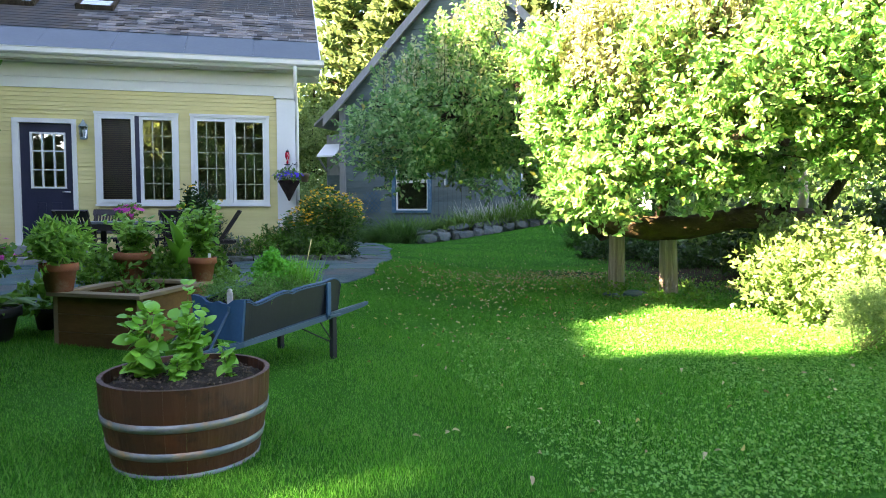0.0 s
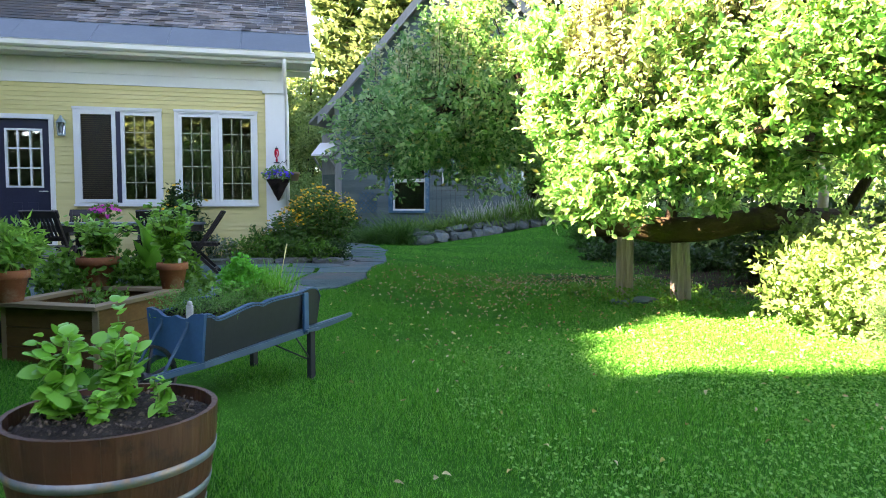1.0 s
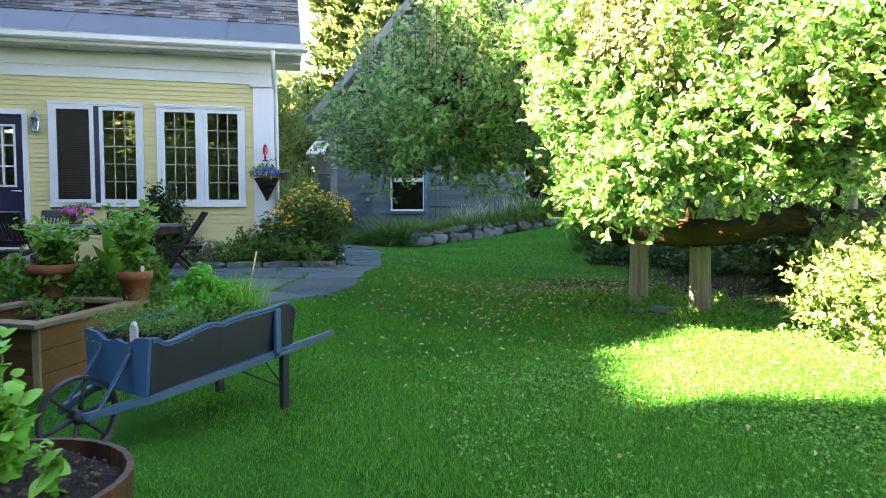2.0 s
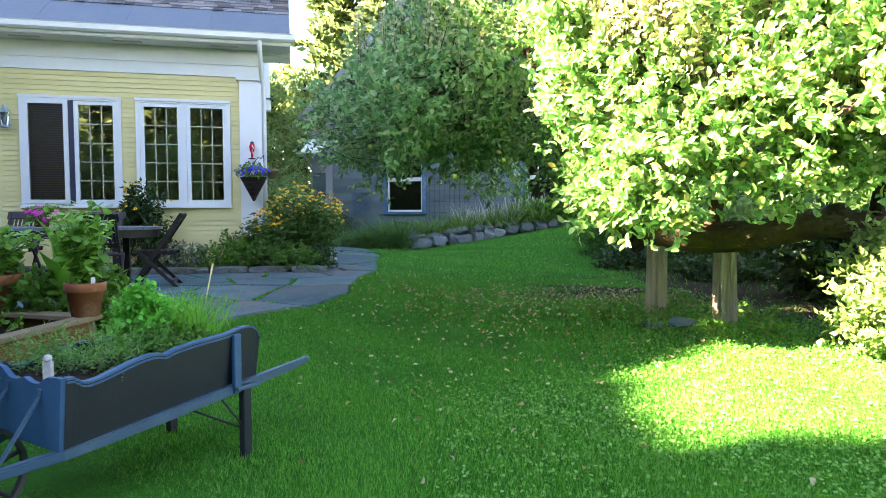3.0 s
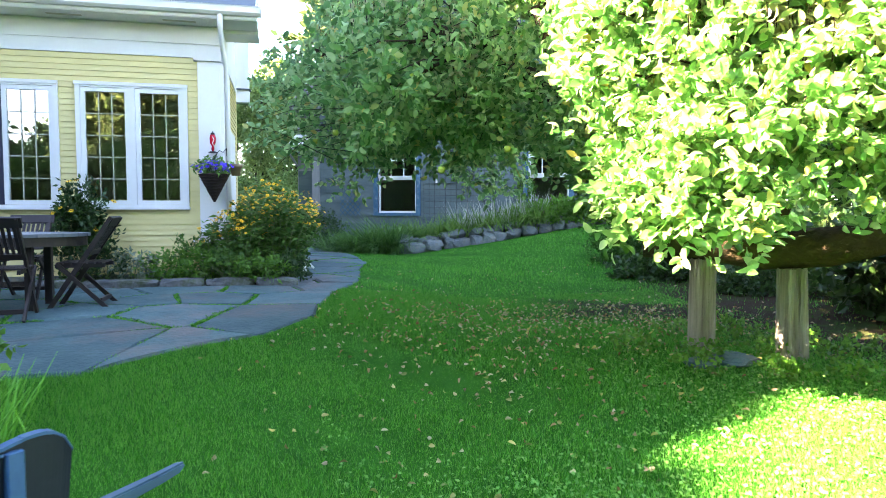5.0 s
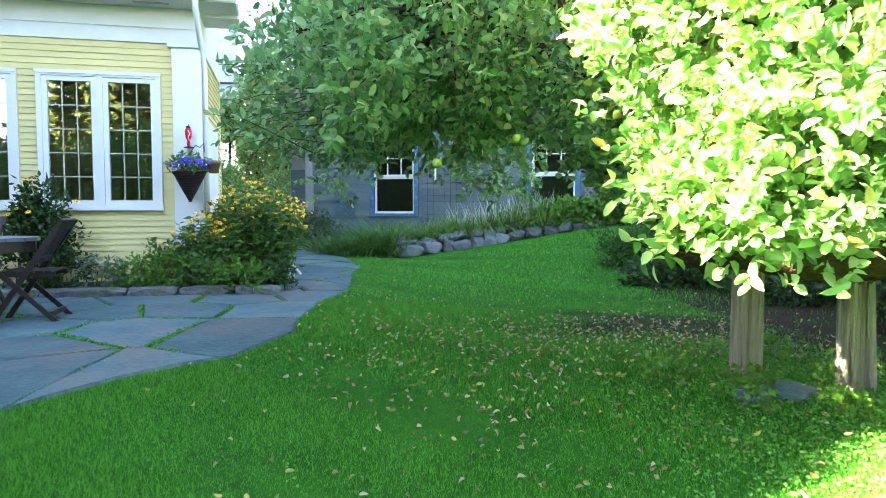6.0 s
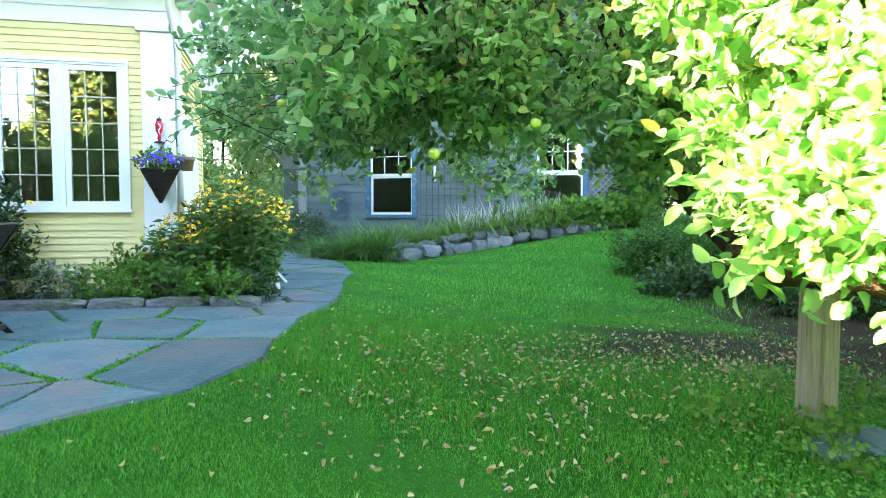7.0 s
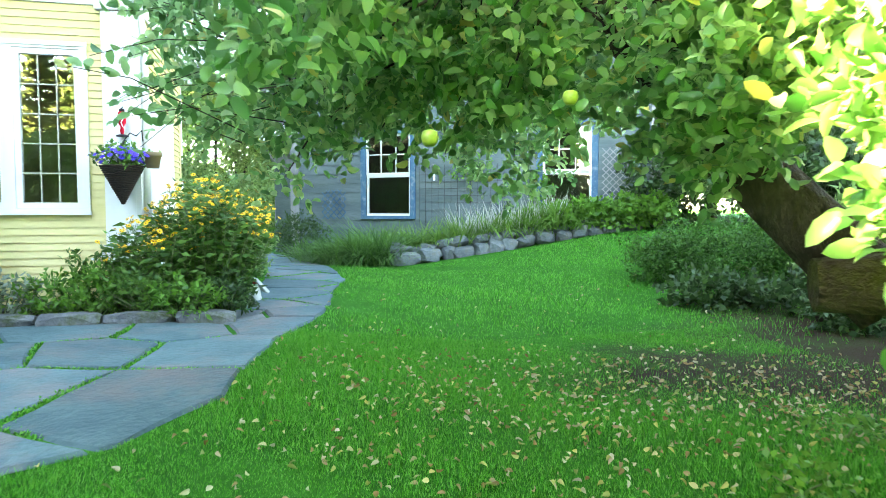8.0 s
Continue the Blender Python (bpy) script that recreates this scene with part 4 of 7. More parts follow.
while n < -1.2:
    x, y = sun_plan(-22.0, n)
    low = -10.12 < n < -9.6 or abs(n + 9.47) < 0.07  # one low tree leaves a gap for a fleck of sun
    up = ((-3.6 if low else float(np.interp(n, SHADE_N, SHADE_M))) + 22.0) * math.tan(radians(SUN_ELEV)) - 0.05 + r4.uniform(-0.06, 0.06)
    c = plant_tree(wE, gE, x, y, 1.0, r4.uniform(0, 360), "tall narrow evergreen in a close unseen row, added to shape the shade", "cedars at the edge of the lawn", "cedar", 0.1)
    slim = -10.3 < n < -5.0
    wide = 0.28 if -7.35 < n < -6.7 else 0.45 if slim else 0.8
    c.scale = (wide, wide, up / 10.0)
    n += 0.11 if wide < 0.3 else 0.17 if slim else 0.27 if n > -11.5 else 0.6

# unseen bare-stemmed tall pine behind the gap; small top ends the sun fleck
x, y = sun_plan(-25.0, -9.85)
t = thing("pine_tree", "bare-stemmed pine added unseen, its small dense top bounds the sun fleck", "tree", at=(x, y, 0.1))
part("trunk", tube(bmesh.new(), [(0, 0, -0.3), (0.03, 0, 16.5)], [0.07, 0.03], 6), M_BARK, t)
c = part("crown", gE, None, t)
c.matrix_basis = Matrix.LocRotScale((0, 0, 14.75), None, (1.0, 1.0, 0.2))
# light broad-leaved trees and pines behind the start of the walk
# lighter leaf paints sunlight into the trees that the house windows mirror
M_SUNLIT_BIRCH = leafy("sunlit_birch_leaf", [(0.09, 0.17, 0.045), (0.15, 0.24, 0.07), (0.22, 0.31, 0.10)], 0.5, 0.5)


def birch_mesh(seed):
    r = np.random.default_rng(seed)
    bm = tube(bmesh.new(), [(0, 0, -0.3), (0.1, 0, 5), (0, 0.1, 11)], [0.2, 0.13, 0.03], 8)
    P, A = [], []
    for k in range(34):
        w, z = r.uniform(0, 2 * math.pi), r.uniform(0.8, 11.4)
        q = 1.9 * math.sqrt(max(0.08, 1 - ((z - 5) / 7.0) ** 2)) * r.uniform(0.3, 1.0)
        c = np.array([q * math.cos(w), q * math.sin(w), z])
        tube(bm, [(0, 0, max(0.5, z - 0.8)), tuple(c)], [0.05, 0.012], 5)
        feet, out = in_blob(r, 100, c, (0.9, 0.9, 0.7), 0.3)
        P.append(feet)
        A.append(unit(out + r.normal(size=(100, 3)) * 0.7))
    return mesh_of("birch_wood", bm, M_BARK), leaves("birch_leaves", np.concatenate(P), np.concatenate(A), 0.29, 0.12, M_SUNLIT_BIRCH, r, 0.3, far=True)


wF, gF = birch_mesh(41)
for k in range(22):
    x = -17.0 + 1.5 * k
    # heights grow with x so that unseen trees there block low skylight
    s = 0.40 if x < -9.5 else min(1.25, 0.62 + 0.075 * (x + 9.5))
    plant_tree(wF, gF, x, -27.5 + r4.uniform(-1.2, 1.2), s * 0.8 * r4.uniform(0.85, 1.15), r4.uniform(0, 360), "birch at the edge of the lawn, sunlight painted into its leaves", "birches behind the lawn", "birch_tree")
    kind = (wB, gB) if k % 3 == 0 else (wC, gC)
    plant_tree(*kind, x + 0.7 + r4.uniform(-0.3, 0.3), -29 + r4.uniform(-0.5, 0.5), s * r4.uniform(0.9, 1.2), r4.uniform(0, 360), "green pine at the far edge of the lawn", "pines behind the lawn")
# pines in the sun at the open end of the lawn
for x, y, s in ((-2.4, -22.5, 0.95), (-5.0, -21.5, 0.82), (-7.4, -22.5, 0.66), (0.6, -23.5, 1.0)):
    plant_tree(wC, gC, x, y, s, r4.uniform(0, 360), "sunlit pine at the open end of the lawn", "pines at the end of the lawn")
# birches in the sun beyond the path
for x, y, s in ((1.2, 22, 0.5), (2.4, 20, 0.5), (0.6, 27, 0.72), (-1.5, 24, 0.62), (3.2, 25, 0.5), (-3.8, 25, 0.6), (0.2, 18.5, 0.36), (0.4, 21, 0.6), (1.9, 24, 0.7), (-0.6, 20, 0.55), (1.0, 30, 0.85), (-2.6, 28, 0.8), (1.6, 19, 0.42)):
    plant_tree(wF, gF, x, y, s, r4.uniform(0, 360), "light green birch beyond the path, sunlight painted into its leaves", "birches beyond the path", "birch_tree")
# pines beyond the barn and the house
for x, y, s in ((-5, 26, 1.0), (4.6, 29, 1.6), (6.5, 24, 1.4), (9.5, 22, 1.35), (12.5, 19, 1.3), (15.5, 16, 1.4), (18, 12, 1.3), (19, 7, 1.2), (14.5, 11, 1.1), (-7, 30, 1.4), (20, 2, 0.9), (16, 4, 0.8)):
    k = r4.random() < 0.5
    plant_tree(wB if k else wC, gB if k else gC, x, y, s, r4.uniform(0, 360), "tall green pine in the wood behind the barn", "pines behind the barn")

# ---- patio, path, kerb and stones ----
def clip_poly(subject, a, b):
    """The part of an outline on the left of the line a to b."""
    out = []
    ins = lambda p: (b[0] - a[0]) * (p[1] - a[1]) - (b[1] - a[1]) * (p[0] - a[0]) >= 0
    for k, p in enumerate(subject):
        q = subject[k - 1]
        if ins(p) != ins(q):
            d1 = (b[0] - a[0]) * (q[1] - a[1]) - (b[1] - a[1]) * (q[0] - a[0])
            d2 = (b[0] - a[0]) * (p[1] - a[1]) - (b[1] - a[1]) * (p[0] - a[0])
            t = d1 / (d1 - d2)
            out.append((q[0] + t * (p[0] - q[0]), q[1] + t * (p[1] - q[1])))
        if ins(p):
            out.append(p)
    return out


def near_cell(seed, seeds, gap, outline):
    """The outline's share that lies nearest to one seed, with a joint round it."""
    poly = list(outline)
    for s in seeds:
        if s == seed:
            continue
        mx, my = (seed[0] + s[0]) / 2, (seed[1] + s[1]) / 2
        dx, dy = s[0] - seed[0], s[1] - seed[1]
        L = math.hypot(dx, dy)
        mx, my = mx - dx / L * gap, my - dy / L * gap
        poly = clip_poly(poly, (mx, my), (mx - dy, my + dx))
        if len(poly) < 3:
            return []
    return poly


PATIO = [(-6.0, -4.7), (-0.8, -4.85), (-0.1, -4.85), (0.45, -4.3), (1.05, -3.95), (1.5, -3.4), (1.56, -2.8), (1.75, -1.85), (2.2, -0.5), (2.4, 1.2), (2.68, 2.7), (2.6, 4.7), (1.95, 7.4), (1.2, 10.5), (0.6, 10.5), (1.0, 7.2), (1.55, 4.5), (1.5, 1.0), (1.25, -0.9), (0.2, -0.72), (-1.6, -0.62), (-6.0, -0.62)]
patio = thing("patio", "blue-grey flagstone patio and winding path", "patio", kind="structure")
rs = random.Random(21)
gxs = [(-5.4 + 1.25 * i + rs.uniform(-0.42, 0.42) + (0.6 if j % 2 else 0), -4.5 + 0.78 * j + rs.uniform(-0.27, 0.27)) for j in range(6) for i in range(7)]
gxs = [p for p in gxs if p[0] < -0.75 and not (p[0] > -1.2 and p[1] > -2.6)]
# the large slabs by the lawn
gxs += [(0.42, -2.02), (0.10, -2.95), (1.35, -2.15), (1.12, -3.35), (0.92, -1.25), (1.80, -1.10), (-0.42, -3.5), (-0.20, -4.15), (0.42, -4.35), (-0.18, -2.15), (-0.75, -1.6), (0.12, -1.2), (-0.6, -2.75), (1.35, -0.55), (1.95, -0.45)]
gxs += [(1.6 + 0.55 * (k % 2) + rs.uniform(-0.15, 0.15) + 0.12 * k * (k < 8) - 0.12 * max(0, k - 9), 0.1 + 0.48 * k) for k in range(20)]
for sd in gxs:
    poly = near_cell(sd, gxs, 0.012, PATIO)
    if len(poly) < 3:
        continue
    area = abs(sum(p[0] * q[1] - q[0] * p[1] for p, q in zip(poly, poly[1:] + poly[:1]))) / 2
    if area < 0.03:
        continue
    cx, cy = sum(p[0] for p in poly) / len(poly), sum(p[1] for p in poly) / len(poly)
    # worn outline: split the edges and jitter them a little
    pts = []
    for p, q in zip(poly, poly[1:] + poly[:1]):
        n = max(1, int(math.hypot(q[0] - p[0], q[1] - p[1]) / 0.22))
        for k in range(n):
            t = k / n
            pts.append((p[0] + (q[0] - p[0]) * t + rs.uniform(-0.022, 0.022), p[1] + (q[1] - p[1]) * t + rs.uniform(-0.022, 0.022)))
    tilt = (rs.uniform(-0.006, 0.006), rs.uniform(-0.006, 0.006), rs.uniform(0.0, 0.012))
    bm = bmesh.new()
    rings = []
    for inset, dz in ((0.0, -0.06), (0.0, -0.006), (0.024, 0.016)):
        ring = []
        for x, y in pts:
            d = math.hypot(x - cx, y - cy) + 1e-6
            xx, yy = x - (x - cx) / d * inset, y - (y - cy) / d * inset
            ring.append(bm.verts.new((xx, yy, ht(xx, yy) + 0.0 + dz + tilt[0] * (xx - cx) + tilt[1] * (yy - cy) + tilt[2])))
        rings.append(ring)
    n = len(pts)
    for r0, r1 in zip(rings, rings[1:]):
        for k in range(n):
            bm.faces.new((r0[k], r0[(k + 1) % n], r1[(k + 1) % n], r1[k]))
    bm.faces.new(rings[-1])
    bmesh.ops.recalc_face_normals(bm, faces=bm.faces)
    part("flagstone", bm, M_FLAG, patio)


def boulder(rx, ry, rz, seed, detail=2):
    bm = bmesh.new()
    bmesh.ops.create_icosphere(bm, subdivisions=detail, radius=1.0)
    for v in bm.verts:
        d = v.co.normalized()
        k = 1 + 0.30 * noise.noise(d * 1.3 + Vector((seed * 3.1, 0, 0))) + 0.12 * noise.noise(d * 3.1 + Vector((0, seed, 0)))
        c = Vector((max(-0.78, min(0.78, d.x * k)), max(-0.78, min(0.78, d.y * k)), max(-0.72, min(0.72, d.z * k))))
        v.co = Vector((c.x * rx * 1.25, c.y * ry * 1.25, c.z * rz * 1.3))
    return bm


M_EDGE = surface("mossy_edging_stone", (0.10, 0.11, 0.11), (0.17, 0.18, 0.17), 4, 30, rough=0.92, bump=0.7, depth=0.012, vary=0.2, third=(0.06, 0.08, 0.03), third_scale=5)
kerb = thing("bed_edging", "row of low rough edging stones round the flower bed", "edging", kind="structure")
x = -1.7
k = 0
while x < 1.15:
    w = rs.uniform(0.5, 0.95)
    y = -0.66 - 0.12 * smooth(-1.5, 0.6, x) - 0.12 * smooth(0.6, 1.2, x)
    o = part("edging_stone", boulder(w / 2, 0.11, 0.075, 40 + k, 3), M_EDGE, kerb)
    o.matrix_basis = pose(x + w / 2, y, ht(x + w / 2, y) + 0.04, 0, 0, rs.uniform(-6, 6))
    x += w + 0.01
    k += 1
# dry-stone edge of the barn's garden
rs = random.Random(21)
rockwall = thing("stone_border", "dry-laid border of grey field stones", "stone wall", kind="structure")
t = 0.0
k = 0
while t < 1.0:
    w = rs.choice((0.2, 0.26, 0.34, 0.48)) * rs.uniform(0.85, 1.15) * (1.3 if t < 0.04 else 1.0)
    for lay in range(2 if t < 0.75 else 1):
        x = 3.9 + 4.7 * t + rs.uniform(-0.05, 0.05)
        y = 5.15 - 0.1 * math.sin(3 * t) - 0.9 * t ** 2 + lay * 0.16
        hz = (0.135 if lay == 0 else 0.09) * (1.5 if t < 0.04 else 1.0) * rs.uniform(0.75, 1.2)
        o = part("field_stone", boulder(w / 2 * 1.08, 0.2, hz, 60 + k, 2), M_STONE, rockwall)
        o.matrix_basis = pose(x, y, ht(x, y) + (0.07 if lay == 0 else 0.23) + rs.uniform(-0.03, 0.03), rs.uniform(-20, 20), rs.uniform(-18, 18), rs.uniform(-25, 15))
        k += 1
    t += w / 4.7 * 0.98
for x, y, z, rx, ry, rz, tilt in ((3.98, 4.98, 0.10, 0.30, 0.22, 0.15, 4), (3.86, 5.02, 0.29, 0.27, 0.2, 0.05, -6), (4.42, 5.0, 0.12, 0.2, 0.2, 0.14, 8)):
    o = part("field_stone", boulder(rx, ry, rz, 31 + rx * 7, 2), M_STONE, rockwall)
    o.matrix_basis = pose(x, y, ht(x, y) + z, 0, tilt, rx * 40)
for x, y, s in ((4.10, -5.44, 0.13), (4.36, -5.42, 0.19)):
    o = part("flat_stone", boulder(s, s * 0.8, 0.03, 7 + s, 2), M_FLAG)
    o.matrix_basis = pose(x, y, ht(x, y) + 0.02, 0, 0, 30)
    tagged(o, "flat grey stone lying in the grass by a post", "stone", "flat stones by the posts")


# ---- posts that prop the trunk ----
def prop_post(x, y, top, halves, seed):
    g = ht(x, y)
    p = thing("prop_post", "split weathered wooden post propping the leaning trunk" if len(halves) > 1 else "weathered grey wooden post propping the leaning trunk", "post", "posts under the apple tree", at=(x, y, g - 0.04), rz=-13)
    r = random.Random(seed)
    for dx, w, d, lean, h in halves:
        bm = bmesh.new()
        rings = []
        n = 44
        checks = [r.randrange(n) for _ in range(4)] + [int(n * 0.66), int(n * 0.82)]
        for i in range(7):
            z = (top - g + 0.04 + h) * i / 6
            ring = []
            for k in range(n):
                a = 2 * math.pi * k / n
                q = 1 + 0.04 * math.sin(a * 4 + seed) + 0.025 * math.sin(a * 9 + z * 2) + r.uniform(-0.008, 0.008)
                q *= 1 + 0.08 * (1 - i / 6) - (0.16 if k in checks and (k * 7 + i) % 9 > 1 else 0)
                ring.append(bm.verts.new((dx + lean * z + w * q * math.cos(a), d * q * math.sin(a), z + (r.uniform(-0.012, 0.012) if i == 6 else 0))))
            rings.append(ring)
        for a, b in zip(rings, rings[1:]):
            for k in range(n):
                bm.faces.new((a[k], a[(k + 1) % n], b[(k + 1) % n], b[k]))
        bm.faces.new(rings[0][::-1])
        bm.faces.new(rings[-1])
        part("post_half" if len(halves) > 1 else "shaft", bm, M_OLDWOOD, p)
    return p


prop_post(4.32, -5.1, 0.98, [(-0.025, 0.068, 0.08, 0.0, 0.0), (0.055, 0.04, 0.06, 0.0, -0.01)], 3)
prop_post(4.86, -5.42, 0.92, [(-0.04, 0.066, 0.08, -0.02, 0.0), (0.068, 0.045, 0.065, -0.04, 0.0)], 9)


# ---- half barrel with basil ----
M_BARRELWOOD = surface("stained_barrel_stave", (0.043, 0.016, 0.007), (0.078, 0.030, 0.013), 4, 26, (1, 1, 0.15), 0.55, 0.6, 0.004, 0.16, third=(0.022, 0.009, 0.006), third_scale=7)
M_HOOP = surface("galvanised_hoop", (0.12, 0.16, 0.18), (0.21, 0.25, 0.27), 9, 30, rough=0.5, bump=0.2, depth=0.001, metal=0.4, third=(0.3, 0.2, 0.12), third_scale=7)
BX, BY = -0.215, -9.62
BG = ht(BX, BY) - 0.035
BH = 0.42
barrel = thing("half_barrel", "stained oak half-barrel planter with galvanised hoops, filled with soil", "planter", at=(BX, BY, BG))


def barrel_r(z):
    return 0.308 + 0.062 * math.sin(min(1.0, z / BH) * math.pi / 2)


NST = 26
for k in range(NST):
    a0, a1 = 2 * math.pi * (k + 0.005) / NST, 2 * math.pi * (k + 0.995) / NST
    bm = bmesh.new()
    cols = []
    for i in range(5):
        z = BH * i / 4
        r = barrel_r(z)
        cols.append([bm.verts.new((q * math.cos(a), q * math.sin(a), z)) for q, a in ((r, a0), (r * 1.004, (a0 + a1) / 2), (r, a1), (r - 0.019, a1), (r - 0.019, a0))])
    for c0, c1 in zip(cols, cols[1:]):
        for j in range(5):
            bm.faces.new((c0[j], c0[(j + 1) % 5], c1[(j + 1) % 5], c1[j]))
    bm.faces.new(cols[0][::-1])
    bm.faces.new(cols[-1])
    part("stave", bm, M_BARRELWOOD, barrel)
for z0, z1 in ((0.0, 0.05), (0.115, 0.15), (0.24, 0.275)):
    bm = bmesh.new()
    n = 48
    rows = [[bm.verts.new(((barrel_r(z) + o) * math.cos(2 * math.pi * k / n), (barrel_r(z) + o) * math.sin(2 * math.pi * k / n), z)) for k in range(n)] for z, o in ((z0, 0.001), (z0, 0.0055), (z1, 0.0055), (z1, 0.001))]
    for r0, r1 in zip(rows, rows[1:]):
        for k in range(n):
            f = bm.faces.new((r0[k], r0[(k + 1) % n], r1[(k + 1) % n], r1[k]))
            f.smooth = True
    part("hoop", bm, M_HOOP, barrel)
bm = bmesh.new()
n = 40
cen = bm.verts.new((0, 0, BH - 0.004))
prev = None
for r in (0.1, 0.2, 0.29, 0.355):
    ring = [bm.verts.new((r * math.cos(2 * math.pi * k / n), r * math.sin(2 * math.pi * k / n), BH - 0.014 - 0.05 * max(0.0, r - 0.28) / 0.1 + 0.022 * noise.noise(Vector((r * 9 * math.cos(2 * math.pi * k / n), r * 9 * math.sin(2 * math.pi * k / n), 1.7))))) for k in range(n)]
    for k in range(n):
        if prev:
            bm.faces.new((prev[k], ring[k], ring[(k + 1) % n], prev[(k + 1) % n]))
        else:
            bm.faces.new((cen, ring[k], ring[(k + 1) % n]))
    prev = ring
part("soil", bm, M_SOIL, barrel, "dark crumbly soil")

M_CRUMB = surface("loose_earth", (0.05, 0.038, 0.028), (0.13, 0.10, 0.075), 30, 90, rough=0.95, bump=0.5, depth=0.003, vary=0.5)
M_BASIL = leafy("basil_leaf", [(0.08, 0.30, 0.03), (0.17, 0.45, 0.065)], 0.35, 0.35)
M_STEM = surface("green_stem", (0.10, 0.16, 0.05), (0.14, 0.2, 0.07), 5, 40, rough=0.6, bump=0)


def big_leaf(bm, foot, d, L, W, droop, rnd, segs=5, cup=0.3, full=1.0):
    """One broad curved leaf with a midrib fold."""
    d = Vector(d).normalized()
    side = d.cross(Vector((0, 0, 1)))
    side = side.normalized() if side.length > 0.05 else Vector((1, 0, 0))
    up = side.cross(d)
    roll = rnd.uniform(-0.75, 0.75)
    side, up = side * math.cos(roll) + up * math.sin(roll), up * math.cos(roll) - side * math.sin(roll)
    rows = []
    p = Vector(foot)
    ang = 0.0
    for i in range(segs + 1):
        t = i / segs
        w = W * max(0.0, math.sin(math.pi * (0.08 + 0.92 * t) ** 0.75)) ** full * (1 if i < segs else 0.05) + 0.001
        rows.append((bm.verts.new(p + side * w + up * w * cup), bm.verts.new(p), bm.verts.new(p - side * w + up * w * cup)))
        ang += droop / segs
        dd = d * math.cos(ang) - up * math.sin(ang)
        p = p + dd * (L / segs)
    for a, b in zip(rows, rows[1:]):
        for k in (0, 1):
            f = bm.faces.new((a[k], a[k + 1], b[k + 1], b[k]))
            f.smooth = True
    return bm


def basil(x, y, z, tall, seed, n_stem=5, leaf=0.085, label="bushy green basil plant growing in the half barrel", cat="plant", group="basil plants", mat=None, spread=0.35, name="basil_plant", per=4):
    r = random.Random(seed)
    t = thing(name, label, cat, group, at=(x, y, z))
    st, lf = bmesh.new(), bmesh.new()
    for s in range(n_stem):
        a = 2 * math.pi * s / n_stem + r.uniform(-0.4, 0.4)
        lean = r.uniform(0.05, spread)
        h = tall * r.uniform(0.6, 1.0)
        pts = [Vector((math.cos(a) * 0.02, math.sin(a) * 0.02, -0.02))]
        for i in range(1, 5):
            u = i / 4
            pts.append(Vector((math.cos(a) * lean * h * u ** 1.3, math.sin(a) * lean * h * u ** 1.3, h * u)))
        tube(st, pts, [0.005, 0.0045, 0.004, 0.003, 0.002], 5)
        for i in range(1, 5):
            for m in range(per if i < 4 else 6):
                b = a + m * 2 * math.pi / (per if i < 4 else 6) + i * 1.3 + r.uniform(-0.6, 0.6)
                el = r.uniform(-0.75, 0.75) if i < 4 else r.uniform(0.4, 1.6)
                L = leaf * r.uniform(0.5, 1.15) * (0.7 if i == 4 else 1)
                big_leaf(lf, pts[i] + Vector((0, 0, r.uniform(-0.08, 0.05) * tall / 0.3)), (math.cos(b), math.sin(b), el), L, L * 0.37, r.uniform(0.2, 1.4), r, 6, r.uniform(-0.45, 0.2), 0.75)
    tagged(part("stem", st, M_STEM, t), kind="stuff")
    part("foliage", lf, mat or M_BASIL, t)
    return t


ZS = BG + BH - 0.03
basil(-0.205, -9.575, ZS, 0.28, 1, 9, 0.09, spread=0.35, per=4)
basil(-0.215, -9.50, ZS, 0.40, 2, 4, 0.09, spread=0.12, per=4)
basil(-0.39, -9.63, ZS, 0.32, 6, 8, 0.095, spread=0.3, per=4)
basil(-0.24, -9.735, ZS, 0.13, 3, 4, 0.06)
basil(-0.025, -9.715, ZS, 0.17, 4, 3, 0.055, spread=0.25)
basil(-0.47, -9.55, ZS, 0.08, 5, 3, 0.045)
# crumbs of earth on the soil
r = random.Random(77)
bm = bmesh.new()
for k in range(420):
    a, q, h = r.uniform(0, 2 * math.pi), 0.335 * math.sqrt(r.uniform(0, 1)), r.uniform(0.003, 0.010)
    m = Matrix.LocRotScale((q * math.cos(a), q * math.sin(a), BH - 0.012 - 0.5 * max(0.0, q - 0.28)), Euler((r.uniform(0, 3), r.uniform(0, 3), 0)), (h, h * r.uniform(0.6, 1), h * r.uniform(0.5, 0.9)))
    bmesh.ops.create_icosphere(bm, subdivisions=1, radius=1.0, matrix=m)
tagged(part("loose_soil", bm, M_CRUMB, barrel, "loose crumbs of earth and bark"), kind="stuff")

# ---- raised timber planter ----
M_CEDAR = surface("brown_cedar", (0.115, 0.057, 0.02), (0.17, 0.088, 0.034), 3, 22, (0.25, 1, 2), 0.7, 0.4, 0.003, 0.12)
M_CAPWOOD = surface("weathered_cap_board", (0.19, 0.14, 0.082), (0.27, 0.205, 0.125), 3, 24, (0.3, 0.3, 1), 0.75, 0.4, 0.003, 0.08)
PF, PU, PV = Vector((-0.88, -7.18, 0)), Vector((-0.80, 0.44, 0)), Vector((0.44, 1.14, 0))
planter = thing("raised_planter", "brown timber raised bed with mitred cap boards and dark soil", "planter", at=(PF.x, PF.y, 0))
PZ0, PZ1 = ht(-0.9, -7.0) - 0.03, 0.62
cor = [Vector((0, 0, 0)), PV, PV + PU, PU]
mid = (PV + PU) / 2
